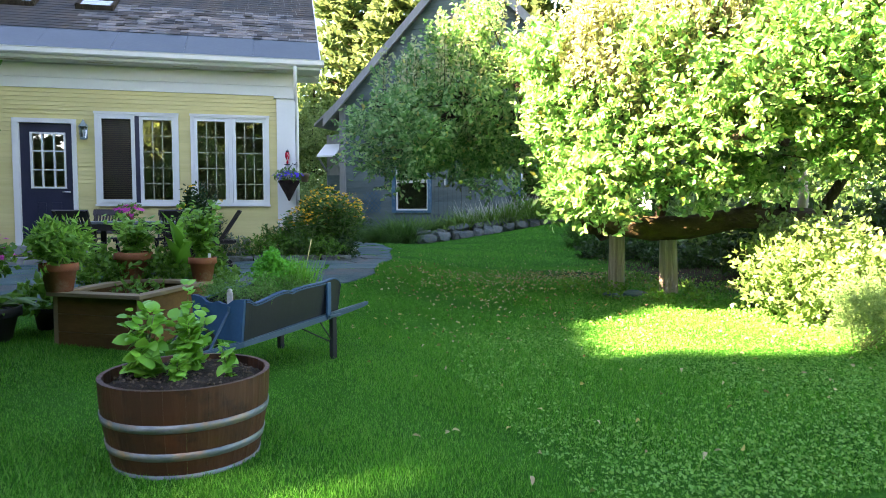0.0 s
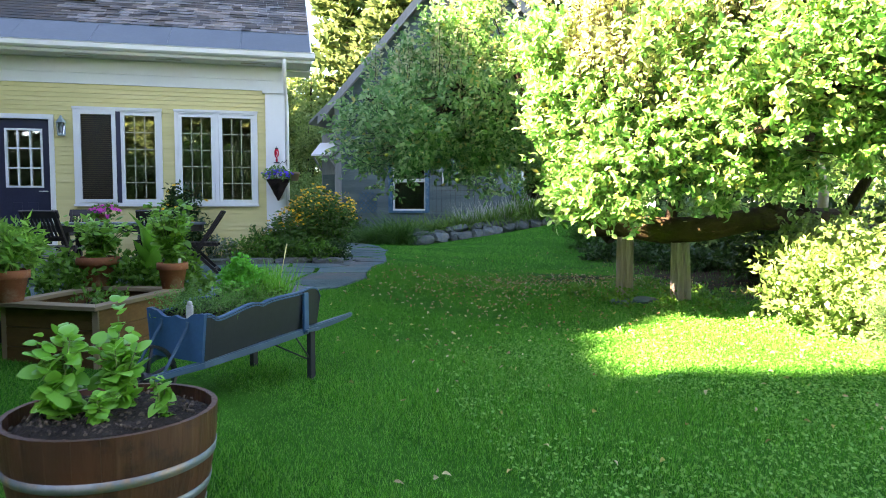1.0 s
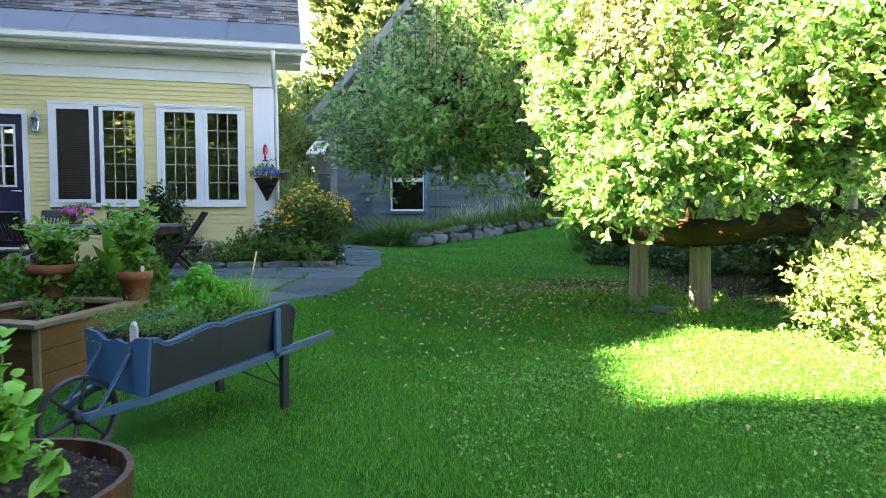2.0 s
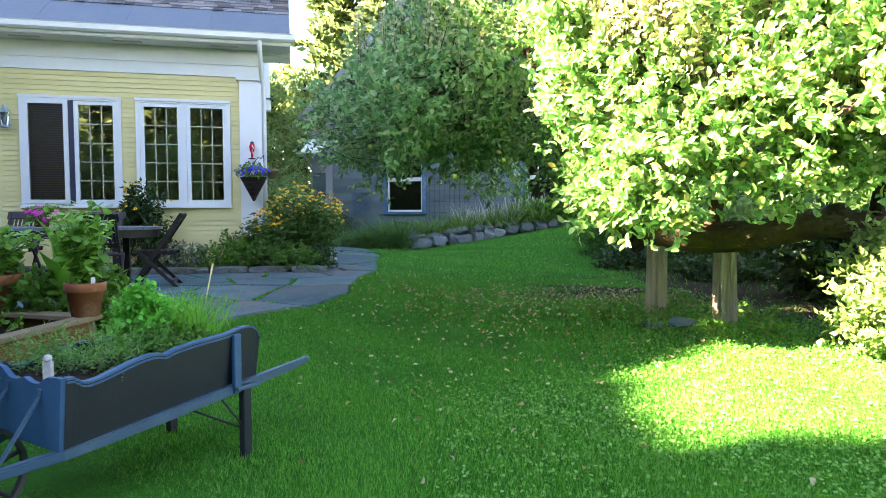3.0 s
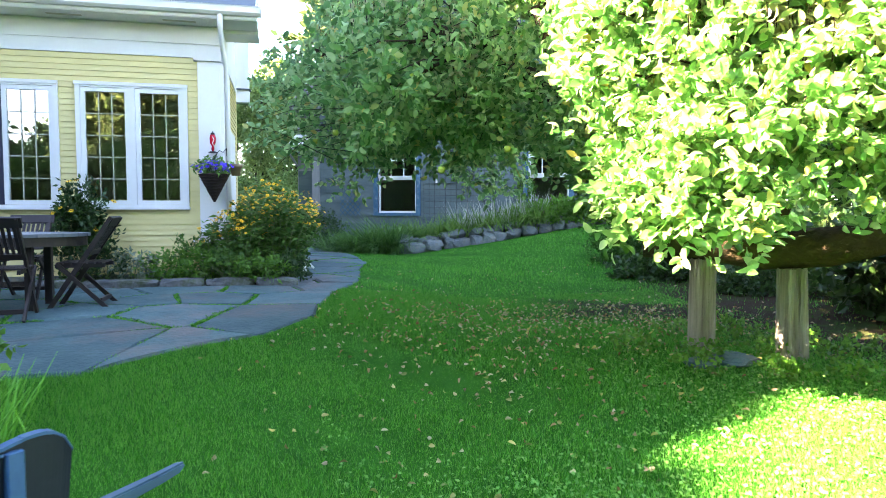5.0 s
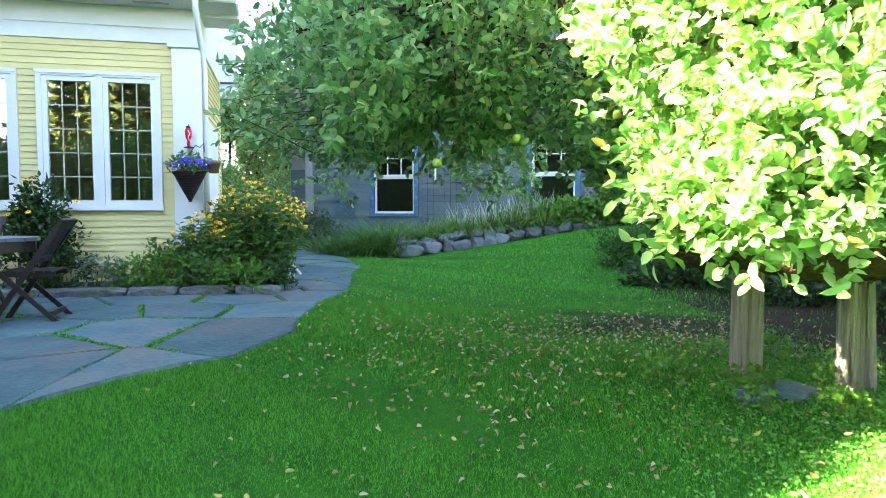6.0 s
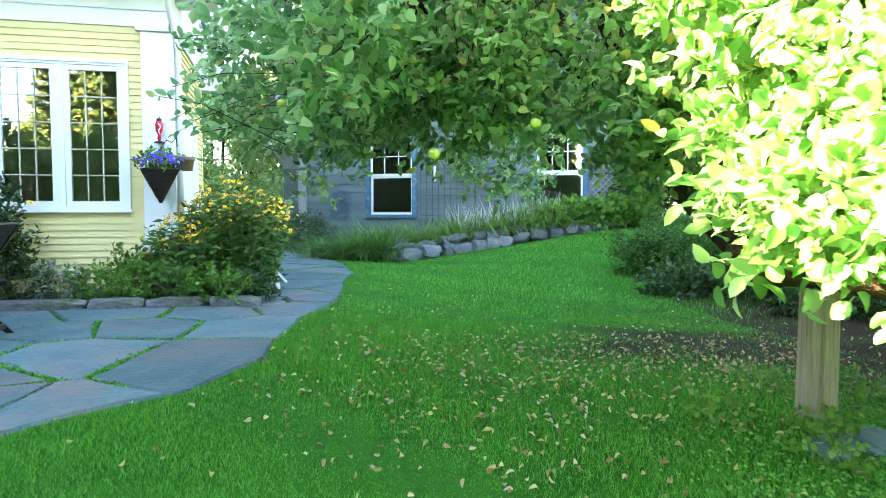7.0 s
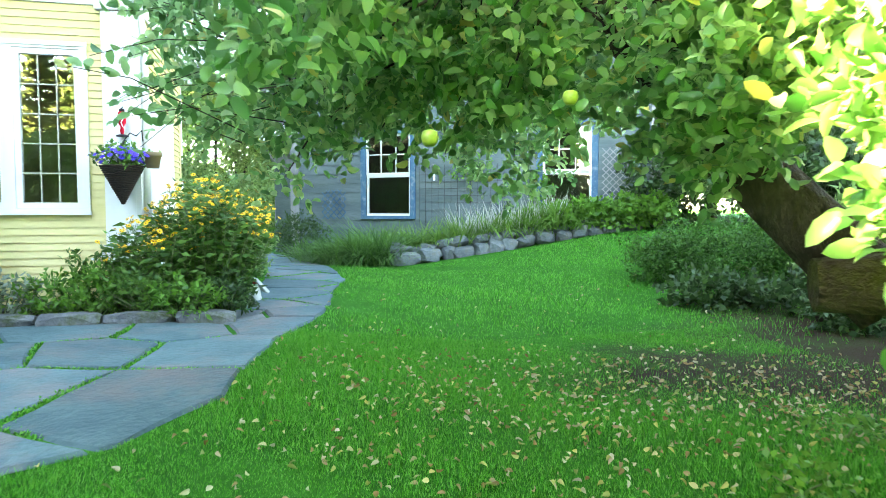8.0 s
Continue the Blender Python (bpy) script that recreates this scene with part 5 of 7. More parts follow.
for k in range(4):
    a, b = cor[k], cor[(k + 1) % 4]
    for row in range(3):
        z0 = PZ0 + (PZ1 - 0.035 - PZ0) * row / 3 + 0.003
        z1 = PZ0 + (PZ1 - 0.035 - PZ0) * (row + 1) / 3 - 0.001
        bm = bmesh.new()
        ins = lambda p, d: p + (mid - p).normalized() * d
        prism(bm, [(p.x, p.y) for p in (ins(a, 0.06), ins(b, 0.06), ins(b, 0.11), ins(a, 0.11))], z0, z1)
        bmesh.ops.recalc_face_normals(bm, faces=bm.faces)
        bmesh.ops.bevel(bm, geom=bm.edges[:], offset=0.004, segments=1, affect="EDGES")
        part("side_board", bm, M_CEDAR, planter)
    bm = bmesh.new()
    prism(bm, [(p.x, p.y) for p in (ins(a, -0.005), ins(b, -0.005), ins(b, 0.17), ins(a, 0.17))], PZ1 - 0.034, PZ1)
    bmesh.ops.recalc_face_normals(bm, faces=bm.faces)
    bmesh.ops.bevel(bm, geom=bm.edges[:], offset=0.004, segments=1, affect="EDGES")
    part("cap_board", bm, M_CAPWOOD, planter)
    c = ins(a, 0.072)
    part("corner_post", boxed(c.x - 0.02, c.x + 0.02, c.y - 0.02, c.y + 0.02, PZ0, PZ1 - 0.036, 0.003), M_CAPWOOD, planter)
bm = bmesh.new()
prism(bm, [(p.x, p.y) for p in (ins(c_, 0.115) for c_ in cor)], PZ0, PZ1 - 0.13)
bmesh.ops.recalc_face_normals(bm, faces=bm.faces)
part("soil", bm, M_SOIL, planter, "dark garden soil")

# ---- terracotta pots ----
M_TERRA = surface("terracotta", (0.26, 0.09, 0.045), (0.33, 0.125, 0.065), 4, 50, rough=0.85, bump=0.25, depth=0.001, third=(0.42, 0.24, 0.16), third_scale=6)


def pot(x, y, z, dia, h, label="terracotta flower pot with a thick rim", mat=None, group="terracotta pots"):
    t = thing("flower_pot", label, "flower pot", group, at=(x, y, z))
    R = dia / 2
    bm = lathe(bmesh.new(), [(R * 0.66, 0.0), (R * 0.87, h * 0.72), (R * 0.88, h * 0.72), (R * 1.0, h * 0.74), (R * 1.0, h * 0.985), (R * 0.985, h), (R * 0.91, h), (R * 0.90, h * 0.9)], 32)
    part("pot", bm, mat or M_TERRA, t)
    part("soil", lathe(bmesh.new(), [(R * 0.5, h * 0.86), (R * 0.898, h * 0.88), (R * 0.5, h * 0.93), (0.01, h * 0.935)], 24), M_SOIL, t)
    return t


def leaf_bush(name, label, category, group, x, y, z, radii, lift, count, leaf_count, reach, size, mat, seed, aspect=0.3, stems=6, flowers=None, up=0.4, shell=0.35, kind="", lobes=0, far=False):
    """A plant of stems and many single leaves; flowers: (count, radius, material, middle material)."""
    r = np.random.default_rng(seed)
    t = thing(name, label, category, group, kind, at=(x, y, z))
    if lobes:
        hubs, _ = in_blob(r, lobes, (0, 0, lift), [q * 0.62 for q in radii], 0.3)
        both = [in_blob(r, count // lobes, h, [q * r.uniform(0.34, 0.62) for q in radii], shell) for h in hubs]
        feet, out = np.concatenate([f for f, _ in both]), np.concatenate([o for _, o in both])
    else:
        feet, out = in_blob(r, count, (0, 0, lift), radii, shell)
    feet[:, 2] = np.maximum(feet[:, 2], 0.02)
    p, a = sprays(r, feet, out, leaf_count, reach, up)
    p[:, 2] = np.maximum(p[:, 2], 0.01)
    part("foliage", leaves("foliage", p, a, size, size * aspect, mat, r, 0.25, 0.12, far), mat, t)
    bm = bmesh.new()
    for k in range(stems):
        e = feet[r.integers(len(feet))]
        tube(bm, [(r.normal() * 0.03, r.normal() * 0.03, -0.02), (e[0] * 0.4, e[1] * 0.4, e[2] * 0.55), tuple(e)], [0.008, 0.006, 0.003], 5)
    tagged(part("stem", bm, M_STEM, t), kind="stuff")
    if flowers:
        n, rad, fm, cm = flowers
        if lobes:
            pick = r.integers(len(feet), size=n * 3)
            f2, o2 = feet[pick] + out[pick] * reach, out[pick]
        else:
            f2, o2 = in_blob(r, n * 3, (0, 0, lift), [q * 1.08 for q in radii], 0.93)
        keep = np.argsort(-(f2[:, 2] + r.normal(size=len(f2)) * radii[2] * 0.35 - 0.15 * f2[:, 1]))[:n]
        for i in keep:
            d = Vector(unit(o2[i] * 0.6 + np.array([0, -0.25, 0.75])))
            add_flower(t, Vector(f2[i]), d, rad * r.uniform(0.75, 1.15), fm, cm)
    return t


FLOWER_MESH = {}


def add_flower(parent, at, facing, rad, fm, cm, petals=9):
    key = (fm.name, petals)
    if key not in FLOWER_MESH:
        bm = bmesh.new()
        for k in range(petals):
            a = 2 * math.pi * k / petals
            c, s = math.cos(a), math.sin(a)
            pts = [(0.16, 0, 0), (0.6, 0.2, 0.05), (1.0, 0.06, -0.02), (1.0, -0.06, -0.02), (0.6, -0.2, 0.05)]
            bm.faces.new([bm.verts.new((x * c - y * s, x * s + y * c, z)) for x, y, z in pts])
        cm_ = bmesh.new()
        bmesh.ops.create_icosphere(cm_, subdivisions=1, radius=0.26)
        FLOWER_MESH[key] = (mesh_of("blossom", bm, fm), mesh_of("flower_eye", cm_, cm))
    a, b = FLOWER_MESH[key]
    m = Matrix.LocRotScale(at, facing.to_track_quat("Z", "Y"), (rad, rad, rad))
    o = part("blossom", a, fm, parent)
    o.matrix_basis = m
    e = part("flower_eye", b, cm, o)
    return o


def plain(name, c, rough=0.6):
    return surface(name, c, tuple(min(1, v * 1.25) for v in c), 6, 50, rough=rough, bump=0.1, depth=0.001)


M_YELLOW, M_EYE = plain("yellow_petal", (0.80, 0.45, 0.012)), plain("brown_flower_eye", (0.10, 0.04, 0.01))
M_PINK, M_VIOLET, M_RED = plain("magenta_petal", (0.50, 0.03, 0.26)), plain("violet_petal", (0.055, 0.025, 0.42)), plain("red_glass", (0.55, 0.012, 0.03), 0.15)

M_POTLEAF = leafy("pot_herb_leaf", [(0.06, 0.20, 0.025), (0.12, 0.32, 0.045), (0.19, 0.42, 0.07)], 0.4, 0.4)
PL, PB_, PR = PF + PU, PF + PU + PV, PF + PV
ins2 = lambda p: p + ((PF + (PU + PV) / 2) - p).normalized() * 0.10
for c, dia, h in ((ins2(PL), 0.30, 0.235), (ins2(PB_), 0.36, 0.26), (ins2(PR), 0.26, 0.225)):
    pot(c.x, c.y, PZ1, dia, h)
c = ins2(PL)
leaf_bush("potted_herb", "leafy dark green herb in a terracotta pot", "plant", "", c.x, c.y, PZ1 + 0.21, (0.17, 0.17, 0.14), 0.16, 190, 7, 0.12, 0.085, M_POTLEAF, 31, 0.16, up=0.9)
c = ins2(PB_)
basil(c.x, c.y, PZ1 + 0.24, 0.35, 32, 34, 0.09, "spreading bright green herb in a wide terracotta pot", "plant", "", M_POTLEAF, 1.15, "potted_herb")
c = ins2(PR)
basil(c.x, c.y, PZ1 + 0.20, 0.50, 33, 40, 0.085, "tall loose bushy basil in a terracotta pot with a plant tag", "plant", "", M_POTLEAF, 0.5, "potted_basil")
tagged(part("plant_tag", boxed(c.x + 0.06, c.x + 0.085, c.y - 0.09, c.y - 0.087, PZ1 + 0.19, PZ1 + 0.265, 0.0), M_WHITE), "small white plastic plant tag", "tag")
for k, (dx, dy) in enumerate(((0.18, 0.75), (0.0, 1.0))):
    leaf_bush("seedling", "small leafy seedling in the raised bed", "plant", "seedlings in the raised bed", PF.x + dx - 0.25, PF.y + dy, PZ1 - 0.1, (0.14, 0.12, 0.05), 0.06, 14, 6, 0.08, 0.05, M_HERB, 50 + k, 0.3)
# broad-leaved canna behind the pots
rc = random.Random(4)
canna = thing("canna_plant", "tall plant with broad upright bright green leaves", "plant", at=(-0.80, -5.6, ht(-0.80, -5.6)))
pot(-0.80, -5.6, ht(-0.80, -5.6), 0.30, 0.28)
bm, st = bmesh.new(), bmesh.new()
tube(st, [(0, 0, 0.2), (0.02, 0, 0.85)], [0.016, 0.008], 6)
for k in range(11):
    a = k * 2.4 + 0.4
    el = 1.5 + 1.6 * (k / 10)
    big_leaf(bm, (0.01, 0, 0.38 + 0.04 * k), (math.cos(a), math.sin(a), el), rc.uniform(0.32, 0.42), 0.07, rc.uniform(0.1, 0.5), rc, 8, 0.35)
part("stalk", st, M_STEM, canna)
part("foliage", bm, M_BASIL, canna)
for k, (x, y, rx, rz) in enumerate(((-1.02, -5.62, 0.26, 0.22), (-0.5, -5.72, 0.2, 0.2), (-1.5, -5.75, 0.22, 0.2))):
    pot(x, y, ht(x, y), 0.28, 0.24)
    leaf_bush("potted_herb", "leafy dark green plant in a terracotta pot behind the raised bed", "plant", "plants behind the raised bed", x, y, ht(x, y) + 0.21, (rx, 0.2, rz), rz + 0.02, 120, 7, 0.12, 0.075, M_HERB, 330 + k, 0.3, 10)
# bowl and ferns at the far end
M_BLACKPOT = plain("black_plastic", (0.02, 0.022, 0.025), 0.5)
for x, y, d_, h_ in ((-2.22, -6.45, 0.5, 0.30), (-1.9, -6.0, 0.26, 0.2)):
    pot(x, y, ht(x, y), d_, h_, "dark plastic planter bowl beside the raised bed", M_BLACKPOT, "dark planters")
fern = thing("fern", "arching green fern in a dark planter bowl", "plant", at=(-2.2, -6.42, ht(-2.2, -6.4) + 0.27))
bm = bmesh.new()
for k in range(26):
    a = k * 2.4
    big_leaf(bm, (0, 0, 0), (math.cos(a), math.sin(a), rc.uniform(0.5, 1.6)), rc.uniform(0.3, 0.52), 0.04, rc.uniform(0.9, 1.9), rc, 6, 0.1)
part("frond", bm, M_HERB, fern)
leaf_bush("hosta", "broad drooping leaves in a dark pot", "plant", "", -1.9, -6.02, ht(-1.9, -6.0) + 0.16, (0.2, 0.2, 0.12), 0.12, 40, 5, 0.1, 0.12, M_HERB, 62, 0.24)
leaf_bush("geranium", "pink geranium in a dark planter", "plant", "", -2.22, -6.2, 0.72, (0.12, 0.12, 0.2), 0.12, 40, 5, 0.08, 0.06, M_HERB, 61, 0.45, flowers=(9, 0.035, M_PINK, M_PINK))
# ---- blue wheelbarrow planter ----
M_BLUEPAINT = surface("blue_paint", (0.014, 0.066, 0.14), (0.022, 0.088, 0.18), 3, 40, rough=0.5, bump=0.2, depth=0.001)
M_SLATE = surface("dark_blue_grey_paint", (0.008, 0.012, 0.018), (0.013, 0.018, 0.026), 3, 40, rough=0.5, bump=0.2, depth=0.001)
M_BLUEGREY = surface("worn_blue_grey_paint", (0.022, 0.062, 0.10), (0.04, 0.095, 0.145), 5, 40, rough=0.45, bump=0.2, depth=0.001)
wb = thing("wheelbarrow_planter", "blue wooden wheelbarrow planter with scalloped sides, filled with herbs", "wheelbarrow", at=(-0.03, -8.34, 0), rz=45.0)
WL, WW, WX = 0.965, 0.53, 0.025
g0 = ht(0.2, -8.0)
WB_X = [0.025, 0.055, 0.078, 0.104, 0.16, 0.235, 0.30, 0.345, 0.385, 0.42, 0.442, 0.47, 0.51, 0.58, 0.66, 0.75, 0.80, 0.84, 0.87, 0.90, 0.925, 0.945, 0.958, 0.965]
WB_Z = [0.706, 0.704, 0.684, 0.675, 0.683, 0.702, 0.719, 0.727, 0.730, 0.726, 0.716, 0.727, 0.735, 0.743, 0.748, 0.753, 0.760, 0.770, 0.773, 0.772, 0.764, 0.748, 0.728, 0.70]


def rail_z(x):
    """Middle of the long rail under the side boards."""
    return 0.415 + 0.094 * x


def swept(rows):
    bm = bmesh.new()
    rows = [[bm.verts.new(p) for p in r] for r in rows]
    m = len(rows[0])
    for a, b in zip(rows, rows[1:]):
        for k in range(m):
            bm.faces.new((a[k], a[(k + 1) % m], b[(k + 1) % m], b[k]))
    bm.faces.new(rows[0])
    bm.faces.new(rows[-1][::-1])
    bmesh.ops.recalc_face_normals(bm, faces=bm.faces)
    return bm


for y, s in ((0.012, 1), (WW - 0.012, -1)):
    top = [(float(x), float(np.interp(x, WB_X, WB_Z))) for x in np.unique(np.concatenate([np.linspace(WX, WL, 61), WB_X]))]
    top = [(x, (z + top[max(0, i - 1)][1] + top[min(len(top) - 1, i + 1)][1]) / 3) for i, (x, z) in enumerate(top)]
    lean = s * 0.03
    sp = part("side_panel", swept([[(x, y - s * 0.012 + lean, rail_z(x) + 0.02), (x, y - s * 0.012, z), (x, y + s * 0.012, z), (x, y + s * 0.012 + lean, rail_z(x) + 0.02)] for x, z in top]), M_SLATE, wb, "dark blue-grey scalloped side board")
    part("edge_moulding", swept([[(x, y - s * 0.017, z - 0.001), (x, y - s * 0.017, z + 0.008), (x, y + s * 0.015, z + 0.008), (x, y + s * 0.015, z - 0.001)] for x, z in top]), M_BLUEPAINT, sp, "bright blue painted edge")
    part("edge_moulding", swept([[(x, y - s * 0.019, z - 0.014), (x, y - s * 0.019, z - 0.007), (x, y - s * 0.010, z - 0.007), (x, y - s * 0.010, z - 0.014)] for x, z in top if x < 0.8]), M_BLUEPAINT, sp, "bright blue bead below the edge")
    # long shaft: forward to the axle, back to the handle
    ends = [(-0.215, y + s * 0.150, 0.372, 0.019), (WX, y + s * 0.035, rail_z(0.0), 0.021), (0.45, y + s * 0.010, rail_z(0.45), 0.023), (WL - 0.06, y + s * 0.006, rail_z(0.9), 0.022)]
    if s > 0:
        ends += [(1.10, y + 0.010, 0.515, 0.020), (1.25, y + 0.016, 0.528, 0.017), (1.315, y + 0.018, 0.537, 0.015), (1.335, y + 0.019, 0.540, 0.009)]
    bm = swept([[(x, yy - h, z - h), (x, yy + h, z - h), (x, yy + h, z + h), (x, yy - h, z + h)] for x, yy, z, h in ends])
    bmesh.ops.bevel(bm, geom=[e for e in bm.edges if abs(e.verts[0].co.x - e.verts[1].co.x) > 0.01], offset=0.006, segments=2, affect="EDGES")
    part("shaft", bm, M_BLUEGREY, wb, "worn blue-grey shaft")
    yo = y - s * 0.022
    part("leg", boxed(0.835, 0.883, yo - 0.019, yo + 0.019, g0 - 0.03, 0.508, 0.004), M_SLATE, wb)
    part("side_batten", boxed(0.795, 0.838, yo - 0.012 + s * 0.006, yo + 0.012 + s * 0.006, 0.475, 0.752, 0.004), M_BLUEPAINT, wb)
    part("clamp_block", boxed(0.795, 0.925, yo - s * 0.016 - 0.012, yo - s * 0.016 + 0.012, 0.488, 0.508, 0.004), M_BLUEGREY, wb)
    for p, q in (((0.84, yo, 0.315), (0.73, yo + s * 0.02, 0.47)), ((0.845, yo + s * 0.02, 0.30), (0.60, y + s * 0.12, 0.445))):
        part("brace", tube(bmesh.new(), [p, q], [0.0055, 0.0055], 6), M_BLACKPOT, wb, "black iron brace")
    bm = swept([[(x - 0.004, yy - h, z), (x - 0.004, yy + h, z + 0.002), (x + 0.006, yy + h, z + 0.006), (x + 0.006, yy - h, z + 0.004)] for x, yy, z, h in ((WX - 0.018, y + s * 0.135, 0.655, 0.013), (WX - 0.022, y + s * 0.135, 0.625, 0.010), (-0.165, y + s * 0.127, 0.392, 0.009), (-0.195, y + s * 0.127, 0.390, 0.009))])
    part("strut", bm, M_BLUEGREY, wb, "light blue iron strut")
rows = []
for i in range(41):
    u = i / 40
    q = abs(u - 0.5)
    z = 0.672 + 0.040 * float(smooth(0.17, 0.36, q)) + 0.014 * math.exp(-(q / 0.06) ** 2) - 0.006 * math.exp(-((q - 0.36) / 0.03) ** 2)
    yt, yb = 0.002 + u * (WW - 0.004), 0.034 + u * (WW - 0.068)
    rows.append([(WX - 0.018, yb, 0.432), (WX - 0.018, yt, z), (WX + 0.004, yt, z), (WX + 0.004, yb, 0.432)])
part("front_panel", swept(rows), M_BLUEPAINT, wb, "bright blue scalloped front board")
part("back_panel", boxed(0.815, 0.835, 0.04, WW - 0.04, 0.49, 0.735), M_BLUEPAINT, wb)
part("floor_board", boxed(WX + 0.006, 0.813, 0.056, WW - 0.056, 0.46, 0.485), M_SLATE, wb)
bm = bmesh.new()
nx, ny = 34, 18
grid = [[bm.verts.new((WX + 0.005 + (0.81 - WX) * i / nx, 0.026 + (WW - 0.052) * j / ny, 0.650 + 0.035 * i / nx + 0.03 * noise.noise(Vector((i * 0.4, j * 0.4, 3))) + 0.012 * noise.noise(Vector((i * 1.3, j * 1.3, 8))))) for j in range(ny + 1)] for i in range(nx + 1)]
for i in range(nx):
    for j in range(ny):
        bm.faces.new((grid[i][j], grid[i + 1][j], grid[i + 1][j + 1], grid[i][j + 1]))
part("soil", bm, M_SOIL, wb)
WR = 0.19
wheel = part("wheel", lathe(bmesh.new(), [(0.012, -0.055), (0.028, -0.05), (0.032, -0.02), (0.038, 0.0), (0.032, 0.02), (0.028, 0.05), (0.012, 0.055)], 16), M_BLACKPOT, wb, "old spoked iron wheel")
wheel.matrix_basis = pose(-0.185, WW / 2, g0 + WR - 0.01, 90)
bm = bmesh.new()
n = 36
rows = [[bm.verts.new((r * math.cos(2 * math.pi * k / n), r * math.sin(2 * math.pi * k / n), z)) for k in range(n)] for r, z in ((WR - 0.016, -0.014), (WR, -0.018), (WR, 0.018), (WR - 0.016, 0.014))]
for a in range(4):
    for k in range(n):
        bm.faces.new((rows[a][k], rows[a][(k + 1) % n], rows[(a + 1) % 4][(k + 1) % n], rows[(a + 1) % 4][k]))
part("rim", bm, M_BLACKPOT, wheel)
for k in range(6):
    a = math.pi * k / 3 + 0.3
    bm = tube(bmesh.new(), [(0.03 * math.cos(a), 0.03 * math.sin(a), 0), ((WR - 0.01) * math.cos(a), (WR - 0.01) * math.sin(a), 0)], [0.012, 0.009], 6)
    part("spoke", bm, M_BLACKPOT, wheel)


def wb_at(u, v, z=0.67):
    p = wb.matrix_world @ Vector((WX + u * 0.79, v * WW, z))
    return p.x, p.y, p.z


M_PARSLEY = leafy("parsley_leaf", [(0.035, 0.27, 0.022), (0.08, 0.43, 0.05)], 0.45, 0.35)
M_ROSEMARY = leafy("rosemary_leaf", [(0.05, 0.17, 0.03), (0.11, 0.28, 0.06)], 0.5, 0.25)
px_, py_, pz_ = wb_at(0.06, 0.4, 0.66)
M_MARKER = surface("weathered_white_paint", (0.46, 0.46, 0.44), (0.30, 0.30, 0.28), 40, 90, rough=0.8, bump=0.4, depth=0.001)
stk = thing("plant_marker", "weathered white painted plant marker in the wheelbarrow", "marker", at=(px_, py_, pz_ - 0.02), rz=-20)
part("plate", boxed(-0.022, 0.022, -0.008, 0.008, 0.02, 0.105, 0.006), M_MARKER, stk)
part("knob", lathe(bmesh.new(), [(0.012, 0.10), (0.017, 0.112), (0.012, 0.124), (0.003, 0.128)], 12), M_MARKER, stk)
for k, (u, v, sz) in enumerate(((0.33, 0.34, 0.65), (0.30, 0.66, 0.85), (0.52, 0.36, 0.7), (0.16, 0.82, 0.65), (0.70, 0.36, 0.6))):
    x, y, z = wb_at(u, v)
    leaf_bush("rosemary", "feathery grey-green herb in the wheelbarrow", "plant", "herbs in the wheelbarrow", x, y, z - 0.02, (0.13 * sz, 0.13 * sz, 0.07 * sz), 0.045, 62, 11, 0.12, 0.028, M_ROSEMARY, 70 + k, 0.11, up=0.9)
x, y, z = wb_at(0.66, 0.58)
leaf_bush("parsley", "curly bright green parsley in the wheelbarrow", "plant", "herbs in the wheelbarrow", x, y, z - 0.01, (0.13, 0.13, 0.13), 0.165, 460, 8, 0.05, 0.026, M_PARSLEY, 77, 0.5, lobes=12)
M_CHIVE = leafy("chive_blade", [(0.06, 0.27, 0.025), (0.11, 0.37, 0.045)], 0.4, 0.4)


def blades(name, label, category, group, x, y, z, n, L, w, spread, mat, seed, droop=0.6):
    r = random.Random(seed)
    t = thing(name, label, category, group, at=(x, y, z))
    bm = bmesh.new()
    for k in range(n):
        a = r.uniform(0, 2 * math.pi)
        big_leaf(bm, (r.gauss(0, spread * 0.3), r.gauss(0, spread * 0.3), -0.01), (math.cos(a) * spread, math.sin(a) * spread, 1), L * r.uniform(0.6, 1.1), w, r.uniform(0.1, droop * 2), r, 5, 0.25)
    part("foliage", bm, mat, t)
    return t


x, y, z = wb_at(0.93, 0.55)
blades("chives", "clump of fine upright green chives", "plant", "herbs in the wheelbarrow", x, y, z - 0.01, 520, 0.30, 0.0023, 0.24, M_CHIVE, 5, 0.35)
x, y, z = wb_at(0.86, 0.36)
leaf_bush("thyme", "low trailing green herb at the wheelbarrow's edge", "plant", "herbs in the wheelbarrow", x, y, z, (0.09, 0.08, 0.04), 0.04, 90, 6, 0.05, 0.022, M_HERB, 79, 0.4)
M_STRAW = plain("dry_straw", (0.48, 0.42, 0.16))
x, y, z = wb_at(0.95, 0.62)
bm = tube(bmesh.new(), [(x + 0.07, y - 0.03, z), (x + 0.11, y - 0.03, z + 0.2), (x + 0.15, y - 0.03, z + 0.40)], [0.003, 0.0025, 0.0045], 5)
tagged(part("seed_stalk", bm, M_STRAW), "single pale dry seed stalk standing above the chives", "plant")

